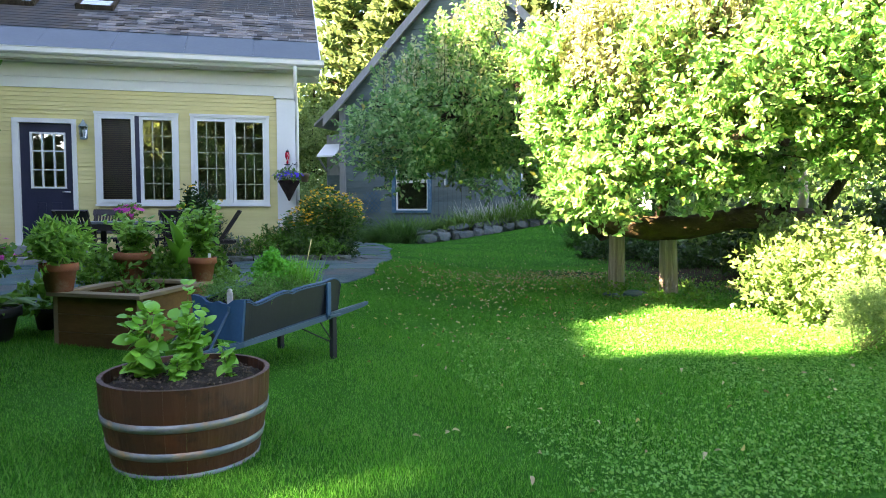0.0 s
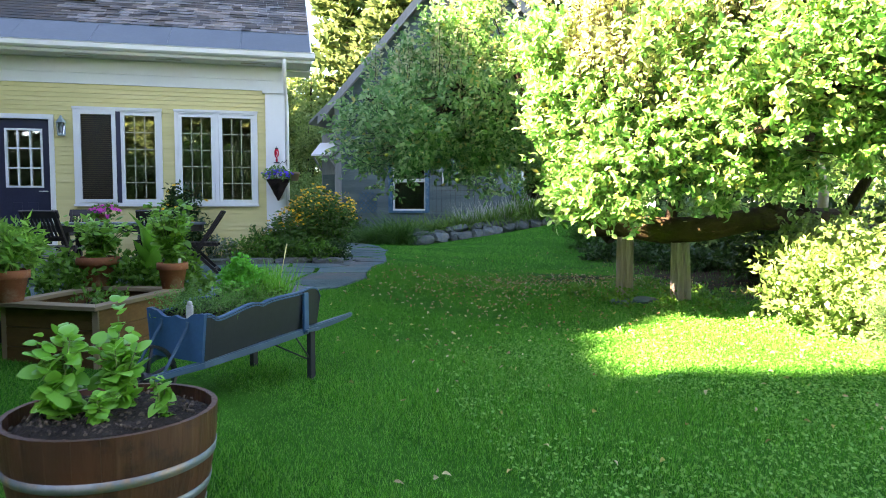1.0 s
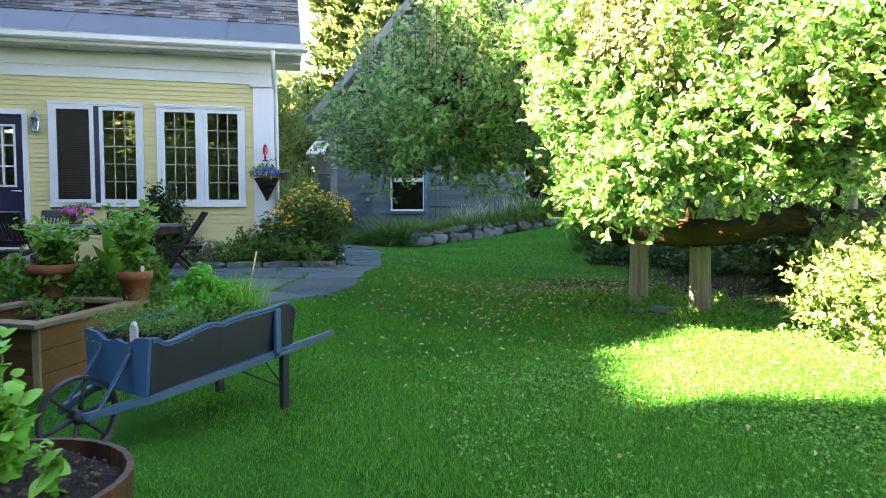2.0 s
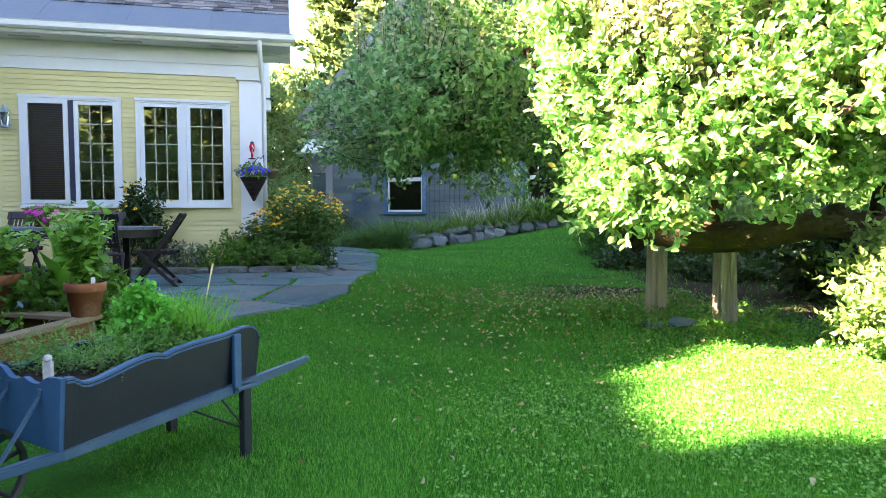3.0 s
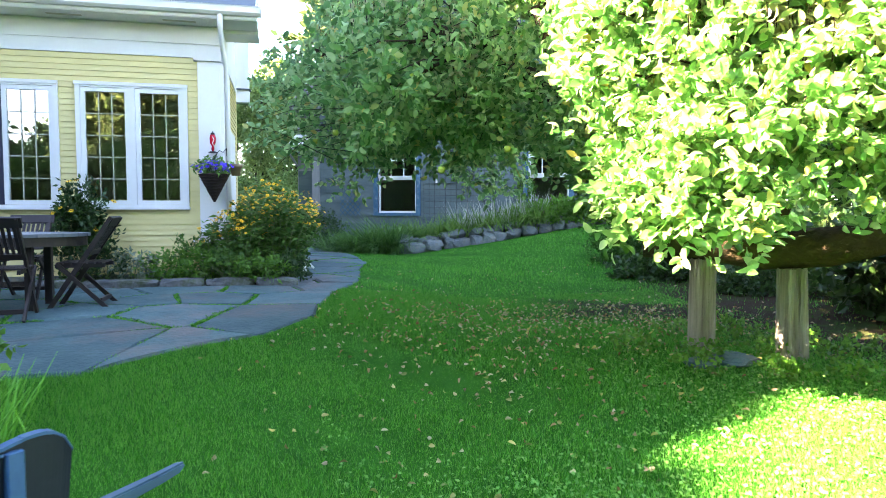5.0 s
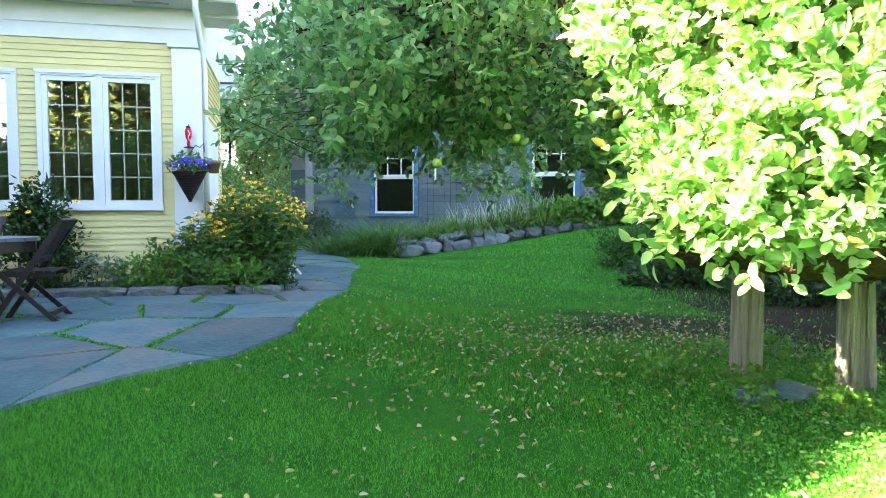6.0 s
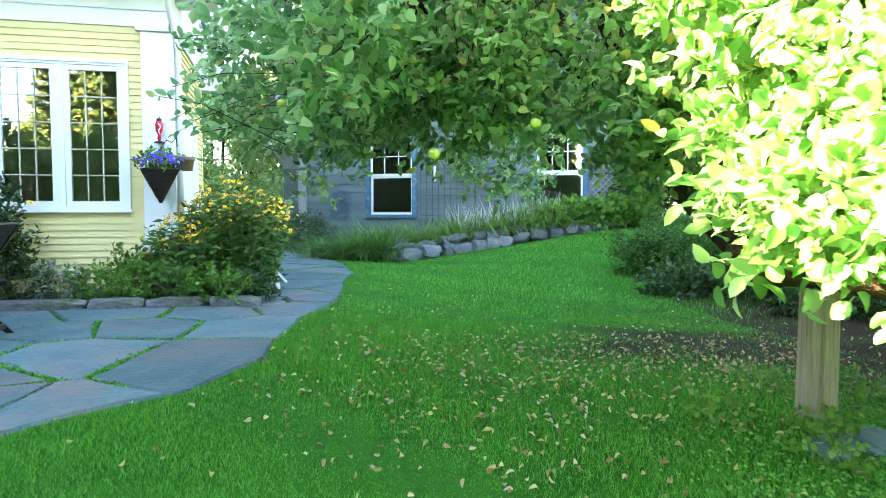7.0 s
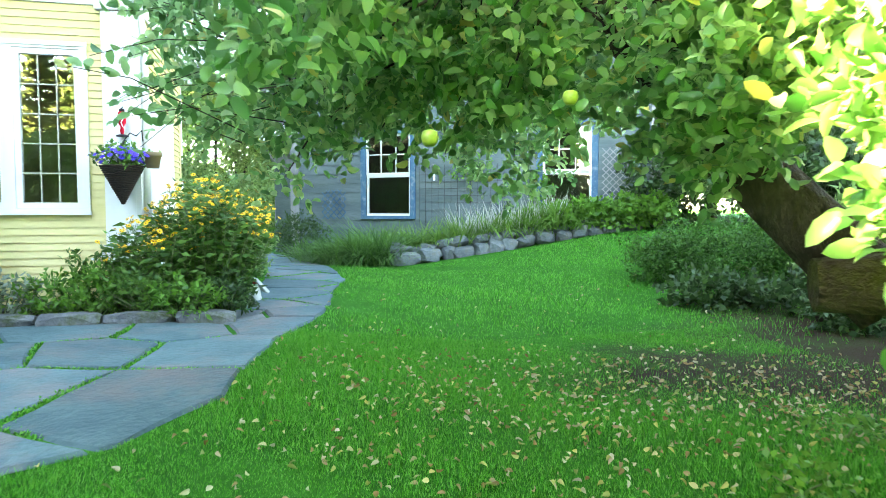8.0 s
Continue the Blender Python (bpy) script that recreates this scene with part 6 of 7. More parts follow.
# ---- table and folding chairs on the patio ----
M_DARKWOOD = surface("dark_stained_wood", (0.018, 0.013, 0.012), (0.03, 0.022, 0.019), 3, 26, (1, 1, 0.2), 0.5, 0.3, 0.002)
M_TABLETOP = surface("grey_blue_table_top", (0.11, 0.135, 0.155), (0.15, 0.175, 0.195), 3, 26, (1, 0.2, 1), 0.35, 0.2, 0.001)
TZ = ht(-1.6, -2.3) + 0.02
table = thing("garden_table", "oval dark wooden garden table with a grey-blue slatted top", "table", at=(-1.72, -2.35, TZ))
for k in range(9):
    y0, y1 = -0.5 + k * 1.0 / 9 + 0.004, -0.5 + (k + 1) * 1.0 / 9 - 0.004
    half = lambda y: 1.08 * math.sqrt(max(0.02, 1 - (y / 0.53) ** 2))
    bm = bmesh.new()
    prism(bm, [(-half(y0), y0), (half(y0), y0), (half(y1), y1), (-half(y1), y1)], 0.70, 0.73)
    part("top_slat", bm, M_TABLETOP, table)
bm = bmesh.new()
n = 40
rows = [[bm.verts.new((r * 1.05 * math.cos(2 * math.pi * k / n), r * 0.5 * math.sin(2 * math.pi * k / n), z)) for k in range(n)] for r, z in ((1.0, 0.61), (1.0, 0.698), (0.97, 0.698), (0.97, 0.61))]
for a in range(4):
    for k in range(n):
        bm.faces.new((rows[a][k], rows[a][(k + 1) % n], rows[(a + 1) % 4][(k + 1) % n], rows[(a + 1) % 4][k]))
part("apron", bm, M_DARKWOOD, table)
for x in (-0.62, 0.62):
    for y in (-0.27, 0.27):
        part("leg", boxed(x - 0.035, x + 0.035, y - 0.035, y + 0.035, 0.0, 0.698, 0.004), M_DARKWOOD, table)


def slanted(bm, p, q, w, t):
    """A flat bar from p to q, w wide across and t thick."""
    p, q = Vector(p), Vector(q)
    d = (q - p).normalized()
    a = d.cross(Vector((0, 1, 0)))
    a = a.normalized() if a.length > 1e-3 else Vector((1, 0, 0))
    s = Vector((0, 1, 0)) if abs(d.y) < 0.9 else Vector((1, 0, 0))
    vs = [[bm.verts.new(c + a * (u * w / 2) + s * (v * t / 2)) for u, v in ((-1, -1), (1, -1), (1, 1), (-1, 1))] for c in (p, q)]
    for k in range(4):
        bm.faces.new((vs[0][k], vs[0][(k + 1) % 4], vs[1][(k + 1) % 4], vs[1][k]))
    bm.faces.new(vs[0])
    bm.faces.new(vs[1][::-1])
    bmesh.ops.recalc_face_normals(bm, faces=bm.faces)
    return bm


def folding_chair(m, label):
    """Faces +x: back at -x."""
    c = thing("folding_chair", label, "chair", "chairs round the garden table")
    for y in (-0.20, 0.20):
        part("back_leg", slanted(bmesh.new(), (0.30, y * 0.93, 0.0), (-0.27, y * 0.93, 0.88), 0.045, 0.022), M_DARKWOOD, c)
        part("front_leg", slanted(bmesh.new(), (-0.22, y, 0.0), (0.22, y, 0.44), 0.04, 0.022), M_DARKWOOD, c)
        part("seat_rail", boxed(-0.2, 0.24, y * 0.85 - 0.012, y * 0.85 + 0.012, 0.40, 0.435), M_DARKWOOD, c)
    for k in range(6):
        part("seat_slat", boxed(-0.18 + k * 0.07, -0.125 + k * 0.07, -0.2, 0.2, 0.436, 0.452, 0.003), M_DARKWOOD, c)
    part("top_rail", slanted(bmesh.new(), (-0.222, 0, 0.80), (-0.272, 0, 0.885), 0.028, 0.44), M_DARKWOOD, c)
    part("lower_rail", slanted(bmesh.new(), (-0.045, 0, 0.52), (-0.075, 0, 0.57), 0.024, 0.40), M_DARKWOOD, c)
    for k in range(8):
        y = -0.155 + 0.31 * k / 7
        part("back_slat", slanted(bmesh.new(), (-0.068, y, 0.56), (-0.228, y, 0.81), 0.012, 0.026), M_DARKWOOD, c)
    part("stretcher", boxed(-0.17, -0.14, -0.19, 0.19, 0.06, 0.10), M_DARKWOOD, c)
    c.matrix_world = m
    return c


ch = folding_chair(pose(-0.67, -2.35, TZ, 0, 0, 180), "dark-stained wooden folding chair with a slatted back")
for x, y, a in ((-2.45, -1.52, -90), (-1.50, -1.50, -90), (-1.15, -3.1, 95), (-2.35, -3.2, 80)):
    copy_thing(ch, pose(x, y, ht(x, y) + 0.02, 0, 0, a))
leaf_bush("pink_flowers", "bunch of bright pink flowers in a pot on the table", "flowers", "", -1.95, -2.3, TZ + 0.73, (0.17, 0.15, 0.09), 0.14, 40, 5, 0.07, 0.05, M_HERB, 88, 0.4, flowers=(34, 0.04, M_PINK, M_PINK))
pot(-1.95, -2.3, TZ + 0.73, 0.18, 0.11)

# steps at the door
steps = thing("door_steps", "grey weathered wooden steps below the door", "steps", kind="structure")
part("tread", boxed(-4.45, -3.0, -0.42, -0.085, 0.55, 0.69, 0.006), M_BARNTRIM, steps)
part("tread", boxed(-4.5, -2.95, -0.8, -0.425, 0.36, 0.52, 0.006), M_BARNTRIM, steps)

# wall lantern by the door
M_VERDI = surface("verdigris_metal", (0.20, 0.27, 0.27), (0.28, 0.36, 0.35), 6, 40, rough=0.5, bump=0.2, depth=0.001, metal=0.3)
lan = thing("wall_lantern", "small grey-green metal carriage lantern on the wall", "lantern", at=(-3.085, -0.10, 2.50))
part("backplate", boxed(-0.045, 0.045, 0.075, 0.095, 0.02, 0.27, 0.004), M_VERDI, lan)
part("roof_cap", lathe(bmesh.new(), [(0.085, 0.215), (0.05, 0.26), (0.03, 0.29), (0.012, 0.33), (0.004, 0.34)], 6, smooth=False), M_VERDI, lan)
part("base", lathe(bmesh.new(), [(0.05, 0.0), (0.06, 0.01), (0.06, 0.025), (0.05, 0.03)], 6, smooth=False), M_VERDI, lan)
for k in range(6):
    a = math.pi * k / 3
    part("cage_bar", tube(bmesh.new(), [(0.052 * math.cos(a), 0.052 * math.sin(a), 0.028), (0.07 * math.cos(a), 0.07 * math.sin(a), 0.218)], [0.005, 0.005], 5), M_VERDI, lan)
part("glass_shade", lathe(bmesh.new(), [(0.045, 0.03), (0.062, 0.214)], 6, smooth=False), M_GLASS, lan)
part("arm", tube(bmesh.new(), [(0, 0.08, 0.22), (0, 0.03, 0.30), (0, 0.0, 0.31)], [0.008, 0.008, 0.006], 6), M_VERDI, lan)

# hummingbird feeder and hanging basket on the corner board
M_IRON = plain("black_iron", (0.015, 0.015, 0.016), 0.5)
fd = thing("bird_feeder", "red glass hummingbird feeder on the corner board", "bird feeder", at=(0.318, -0.11, 2.11))
part("bottle", lathe(bmesh.new(), [(0.012, 0.02), (0.02, 0.05), (0.014, 0.09), (0.036, 0.13), (0.04, 0.20), (0.03, 0.235), (0.012, 0.245)], 16), M_RED, fd)
part("base", lathe(bmesh.new(), [(0.055, 0.0), (0.06, 0.008), (0.03, 0.02)], 16), M_IRON, fd)
part("cap", lathe(bmesh.new(), [(0.026, 0.236), (0.026, 0.262), (0.012, 0.268)], 12), M_IRON, fd)
part("ribbon", tube(bmesh.new(), [(0.0, -0.043, 0.21), (0.022, -0.042, 0.17), (0.0, -0.042, 0.13), (0.012, -0.025, 0.09)], [0.005] * 4, 5), M_WHITE, fd)
part("hook", tube(bmesh.new(), [(0, 0.0, 0.265), (0, 0.03, 0.29), (0, 0.07, 0.28)], [0.004] * 3, 5), M_IRON, fd)
M_WICKER = surface("dark_wicker", (0.02, 0.013, 0.011), (0.036, 0.024, 0.019), 6, 50, rough=0.8, bump=0.6, depth=0.004)
bk = thing("hanging_basket", "cone-shaped dark wicker hanging basket with violet petunias", "hanging basket", at=(0.34, -0.25, 1.455))
part("liner", lathe(bmesh.new(), [(0.004, 0.0), (0.185, 0.36), (0.175, 0.37), (0.03, 0.33)], 24), M_WICKER, bk)
for k in range(19):
    z = 0.012 + 0.0192 * k
    r = 0.006 + 0.187 * z / 0.36
    bm = bmesh.new()
    n = 24
    pts = [(r * math.cos(2 * math.pi * i / n), r * math.sin(2 * math.pi * i / n), z + 0.002 * math.sin(i * 4 + k)) for i in range(n + 1)]
    tube(bm, pts, [0.0095] * (n + 1), 5)
    part("wicker_ring", bm, M_WICKER, bk)
part("bracket", tube(bmesh.new(), [(0.15, 0.20, 0.62), (0.15, 0.16, 0.72), (0.11, 0.10, 0.66), (0.07, 0.03, 0.68), (0.03, 0.0, 0.62)], [0.006] * 5, 6), M_IRON, bk)
for k in range(3):
    a = 2.1 * k
    part("chain", tube(bmesh.new(), [(0.03, 0, 0.62), (0.18 * math.cos(a), 0.18 * math.sin(a), 0.365)], [0.003, 0.003], 4), M_IRON, bk)
leaf_bush("petunia", "trailing violet petunias filling the hanging basket", "flowers", "", 0.34, -0.25, 1.80, (0.23, 0.20, 0.10), 0.09, 90, 6, 0.08, 0.045, M_HERB, 90, 0.35, flowers=(90, 0.032, M_VIOLET, M_VIOLET))
pot(0.62, -0.30, 1.80, 0.17, 0.15, "small brown pot hung beside the basket", M_CAPWOOD, "")

# ---- flower bed by the corner ----
def stalk_bush(name, label, category, group, x, y, z, spread, tall, n, seed, leaf, mat, heads, nodes=10):
    """A bush of upright leafy stalks that lean outwards; heads: (chance, radius, petal and eye materials)."""
    r = np.random.default_rng(seed)
    t = thing(name, label, category, group, at=(x, y, z))
    bm = bmesh.new()
    P, A = [], []
    for k in range(n):
        w, q = r.uniform(0, 2 * math.pi), math.sqrt(r.uniform(0, 1))
        o = np.array([math.cos(w) * spread[0], math.sin(w) * spread[1], 0.0]) * q
        foot, h = o * 0.5, tall * r.uniform(0.72, 1.06) * (1 - 0.28 * q * q)
        tip = o * r.uniform(0.9, 1.1) + np.array([0, 0, h])
        knee = foot * 0.75 + tip * 0.25 + np.array([0, 0, h * 0.28])
        u = np.linspace(0.12, 1.0, nodes)[:, None]
        line = foot * (1 - u) ** 2 + 2 * knee * u * (1 - u) + tip * u * u
        tube(bm, [tuple(foot - np.array([0, 0, 0.02])), tuple(line[nodes // 2]), tuple(tip)], [0.005, 0.004, 0.002], 4)
        turn = r.uniform(0, 2 * math.pi) + np.arange(nodes) * 1.57
        for side in (0.0, math.pi):
            d = np.stack([np.cos(turn + side), np.sin(turn + side), r.uniform(-0.25, 0.55, nodes)], 1)
            P.append(line + r.normal(size=line.shape) * 0.006)
            A.append(d)
        if r.uniform() < heads[0] and (q > 0.35 or r.uniform() < 0.5):
            for j in range(int(r.integers(2, 5))):
                e = tip + np.array([r.normal() * 0.05, r.normal() * 0.05, r.uniform(0.0, 0.09)])
                tube(bm, [tuple(tip - np.array([0, 0, 0.05])), tuple(e)], [0.002, 0.0015], 4)
                add_flower(t, Vector(e), Vector((r.normal() * 0.5, r.normal() * 0.4 - 0.35, 0.8)), heads[1] * r.uniform(0.75, 1.15), heads[2], heads[3])
    part("foliage", leaves("foliage", np.concatenate(P), np.concatenate(A), leaf, leaf * 0.2, mat, r, 0.25, 0.22), mat, t)
    tagged(part("stem", bm, M_STEM, t), kind="stuff")
    return t


stalk_bush("sunflower_bush", "tall bush of yellow false sunflowers at the house corner", "flowering bush", "", 1.08, -0.02, ht(1.0, -0.1), (0.64, 0.56), 1.28, 170, 91, 0.11, M_FLOWERLEAF, (0.8, 0.026, M_YELLOW, M_EYE), 12)
stalk_bush("sunflower_bush", "lower bush of yellow false sunflowers beside the tall one", "flowering bush", "", 0.62, -0.34, ht(0.5, -0.4), (0.42, 0.26), 0.92, 60, 95, 0.105, M_FLOWERLEAF, (0.6, 0.026, M_YELLOW, M_EYE), 10)
stalk_bush("aster_bush", "slender bush of small white asters by the corner board", "flowering bush", "", 0.36, -0.30, ht(0.4, -0.3), (0.22, 0.14), 0.84, 34, 96, 0.07, M_HERB, (0.9, 0.02, M_WHITE, M_WHITE), 9)
leaf_bush("sunflower_bush", "dark leafy bush with a few yellow flowers below the window", "flowering bush", "", -1.18, -0.42, ht(-1.2, -0.4), (0.42, 0.28, 0.42), 0.78, 420, 7, 0.16, 0.07, M_DARKLEAF, 92, 0.26, 18, lobes=5, flowers=(16, 0.034, M_YELLOW, M_EYE))
for k, (x, y, rx, rz, m) in enumerate(((0.55, -0.58, 0.30, 0.24, M_FLOWERLEAF), (0.15, -0.5, 0.3, 0.22, M_HERB), (-0.25, -0.4, 0.28, 0.22, M_HERB), (-0.65, -0.42, 0.28, 0.22, M_SILVER), (0.0, -0.22, 0.3, 0.3, M_FLOWERLEAF), (-0.95, -0.4, 0.25, 0.24, M_DARKLEAF), (0.95, -0.75, 0.3, 0.2, M_HERB), (1.3, -0.55, 0.22, 0.2, M_DARKLEAF), (-1.5, -0.4, 0.3, 0.3, M_DARKLEAF), (0.3, -0.25, 0.25, 0.28, M_HERB))):
    leaf_bush("bed_plant", "low green perennial in the flower bed" if m is not M_SILVER else "silvery green perennial in the flower bed", "plant", "perennials in the flower bed", x, y, ht(x, y), (rx, 0.2, rz), rz * 0.95, 85, 7, 0.11, 0.07, m, 100 + k, 0.22, 6)
soilbed = bmesh.new()
prism(soilbed, [(-6, -0.6), (0.3, -0.7), (1.2, -0.85), (1.4, 1.0), (1.45, 2.6), (0.6, 2.6), (0.6, 0.0), (-6, 0.0)], 0.30, 0.435)
bmesh.ops.recalc_face_normals(soilbed, faces=soilbed.faces)
tagged(part("bed_soil", soilbed, M_SOIL), "dark soil of the flower bed", "soil", kind="structure")
part("foundation", boxed(HX0, HX1, 0.0, 0.16, 0.1, 0.50), M_STONE, wall_front)
for k, (x, y, s) in enumerate(((1.05, 1.7, 0.5), (0.85, 2.6, 0.6), (1.2, 3.4, 0.45))):
    leaf_bush("path_shrub", "leafy green shrub beside the path", "shrub", "shrubs along the path", x, y, ht(x, y), (0.4, 0.5, s), s * 0.9, 420, 7, 0.18, 0.08, M_SHRUB, 120 + k, 0.28, 8)
# unseen shrub added so that barn panes mirror leaves, not the house wall
leaf_bush("house_shrub", "tall leafy shrub added unseen behind the house for the barn panes to mirror", "shrub", "", -0.55, 4.6, ht(-0.5, 4.6), (0.8, 0.8, 1.3), 1.3, 600, 7, 0.2, 0.1, M_SHRUB, 126, 0.3, 8, lobes=9, far=True)
orn = thing("garden_ornament", "small white ceramic garden figure with a red cap beside the path", "ornament", at=(1.50, 0.55, ht(1.5, 0.55)), rz=25)
part("body", lathe(bmesh.new(), [(0.06, 0.0), (0.075, 0.03), (0.06, 0.12), (0.035, 0.19), (0.03, 0.2)], 12), M_WHITE, orn)
part("tray", slanted(bmesh.new(), (-0.02, -0.02, 0.26), (0.13, -0.02, 0.10), 0.03, 0.13), M_WHITE, orn)
part("cap", lathe(bmesh.new(), [(0.03, 0.2), (0.035, 0.23), (0.02, 0.26), (0.004, 0.265)], 10), M_RED, orn)

# ---- barn garden ----
M_IRIS = leafy("iris_blade", [(0.055, 0.15, 0.025), (0.14, 0.28, 0.05)], 0.45, 0.3)
M_CLUMP = leafy("clump_blade", [(0.025, 0.09, 0.018), (0.085, 0.22, 0.045)], 0.5, 0.3)
M_DRYSTALK = leafy("dry_stalk", [(0.30, 0.32, 0.28), (0.48, 0.49, 0.43)], 0.7, 0.2)
for k, (x, y, L, n_) in enumerate(((2.95, 5.6, 0.85, 800), (3.45, 5.4, 1.15, 1300), (2.5, 6.3, 0.7, 500), (3.2, 6.2, 0.8, 300), (3.75, 5.75, 0.8, 300))):
    blades("grass_clump", "arching clump of dark green ornamental grass", "plant", "grass clumps by the barn", x, y, ht(x, y), n_, L, 0.007, 0.75, M_CLUMP, 130 + k, 0.9)
for k in range(15):
    x = 3.9 + 0.24 * k + rc.uniform(-0.1, 0.1)
    y = 5.7 - 0.06 * k + rc.uniform(-0.15, 0.25)
    blades("daylily", "clump of strap-leaved green daylily", "plant", "daylilies in the barn garden", x, y, ht(x, y) + 0.2, 110, rc.uniform(0.55, 0.8), 0.012, 0.6, M_IRIS, 140 + k, 0.9)
for k in range(6):
    x, y = 5.2 + 0.34 * k, 5.5 - 0.12 * k
    blades("dry_perennial", "pale silvery dry stalks in the barn garden", "plant", "dry stalks in the barn garden", x, y, ht(x, y) + 0.2, 48, 0.85, 0.006, 0.3, M_DRYSTALK, 160 + k, 0.3)
for k in range(8):
    x, y = 6.4 + 0.3 * k, 5.0 - 0.16 * k + rc.uniform(-0.1, 0.3)
    leaf_bush("hosta", "broad-leaved green perennial against the barn", "plant", "perennials against the barn", x, y, ht(x, y) + 0.1, (0.3, 0.25, 0.28), 0.26, 110, 5, 0.12, 0.12, M_HERB, 170 + k, 0.33, 5)
leaf_bush("climbing_vine", "slender light green vine climbing beside the barn window", "plant", "", 6.85, 5.6, ht(6.85, 5.6) + 0.1, (0.2, 0.12, 0.62), 0.72, 150, 7, 0.13, 0.07, M_HERB, 176, 0.4, 7)
for k, (x, y, s) in enumerate(((2.15, 7.6, 0.6), (2.3, 9.0, 0.6))):
    leaf_bush("round_shrub", "small dark rounded shrub by the barn door", "shrub", "shrubs by the barn", x, y, ht(x, y), (s, s, s * 0.8), s * 0.7, 500, 8, 0.12, 0.05, M_DARKLEAF, 180 + k, 0.3, 6)


def lattice(x0, x1, z0, z1, step, mat, name, label):
    t = thing(name, label, "trellis", at=(4.06, 7.5, 0), rz=BARN_A)
    nsl = int((x1 - x0 + z1 - z0) / step)
    for sgn in (1, -1):
        for k in range(1, nsl):
            c = k * step
            a = (x0 + max(0, c - (z1 - z0)), z0 + min(c, z1 - z0))
            b = (x0 + min(c, x1 - x0), z0 + max(0, c - (x1 - x0)))
            if sgn < 0:
                a, b = (x0 + x1 - a[0], a[1]), (x0 + x1 - b[0], b[1])
            if math.hypot(a[0] - b[0], a[1] - b[1]) < 0.05:
                continue
            part("lath", slanted(bmesh.new(), (a[0], -0.055 - 0.012 * (sgn > 0), a[1]), (b[0], -0.055 - 0.012 * (sgn > 0), b[1]), 0.018, 0.008), mat, t)
    return t


lattice(-1.62, -1.02, 1.2, 1.85, 0.15, M_BLUETRIM, "blue_trellis", "small blue diamond lattice on the barn wall")
lattice(4.60, 5.14, 1.55, 2.6, 0.13, M_BARNTRIM, "white_trellis", "pale weathered diamond lattice beside the barn window")
wt = thing("wire_trellis", "rusty wire plant trellis on the barn wall", "trellis", at=(4.06, 7.5, 0), rz=BARN_A)
for k in range(14):
    part("wire", tube(bmesh.new(), [(0.75 + 0.145 * k, -0.03, 1.05), (0.75 + 0.145 * k, -0.03, 2.35)], [0.004, 0.004], 4), M_IRON, wt)
for k in range(9):
    part("wire", tube(bmesh.new(), [(0.75, -0.036, 1.1 + 0.15 * k), (2.65, -0.036, 1.1 + 0.15 * k)], [0.004, 0.004], 4), M_IRON, wt)
th = thing("thermometer", "white outdoor thermometer on the barn wall", "thermometer", at=(4.06, 7.5, 0), rz=BARN_A)
part("plate", boxed(1.07, 1.12, -0.04, -0.025, 2.02, 2.36, 0.005), M_WHITE, th)
leaf_bush("climbing_vine", "green vine climbing the barn wall", "vine", "", 5.55, 6.25, ht(5.5, 6.2) + 1.2, (0.5, 0.2, 0.35), 0.55, 90, 6, 0.14, 0.06, M_HERB, 190, 0.35, 5)
# low wing at the barn's side with a hood over its door
wing = thing("barn_wing", "low weathered wing of the barn with a small bracketed hood", "shed", at=(4.06, 7.5, 0), rz=BARN_A)
part("wall", boxed(-3.1, BL - 0.03, 0.25, 3.0, 0.2, 3.7), M_BARNTRIM, wing)
bm = bmesh.new()
vs = [bm.verts.new(p) for p in ((BL + 0.1, -0.1, 4.75), (-3.35, -0.1, 3.95), (-3.35, 3.2, 3.95), (BL + 0.1, 3.2, 4.75))]
ws = [bm.verts.new(v.co + Vector((0, 0, 0.08))) for v in vs]
bm.faces.new(vs)
bm.faces.new(ws[::-1])
for k in range(4):
    bm.faces.new((vs[k], ws[k], ws[(k + 1) % 4], vs[(k + 1) % 4]))
bmesh.ops.recalc_face_normals(bm, faces=bm.faces)
part("roof", bm, M_BARNTRIM, wing)
bm = bmesh.new()
vs = [bm.verts.new(p) for p in ((-3.15, 0.24, 3.35), (-2.5, 0.24, 3.35), (-2.5, -0.3, 2.95), (-3.15, -0.3, 2.95))]
ws = [bm.verts.new(v.co + Vector((0, 0, 0.05))) for v in vs]
bm.faces.new(vs)
bm.faces.new(ws[::-1])
for k in range(4):
    bm.faces.new((vs[k], ws[k], ws[(k + 1) % 4], vs[(k + 1) % 4]))
bmesh.ops.recalc_face_normals(bm, faces=bm.faces)
part("hood", bm, M_WHITE, wing, "pale weathered hood")
for x in (-3.08, -2.57):
    part("bracket", slanted(bmesh.new(), (x, -0.26, 2.92), (x, 0.24, 2.5), 0.06, 0.05), M_BARNTRIM, wing)
part("door", boxed(-3.06, -2.52, 0.21, 0.248, 0.3, 2.4, 0.004), M_BARN, wing)

M_BOX = leafy("box_leaf", [(0.018, 0.07, 0.012), (0.05, 0.155, 0.025)], 0.5, 0.3, 0, 0.2)
M_FEATHER = leafy("feathery_leaf", [(0.07, 0.16, 0.05), (0.13, 0.24, 0.08)], 0.6, 0.3)
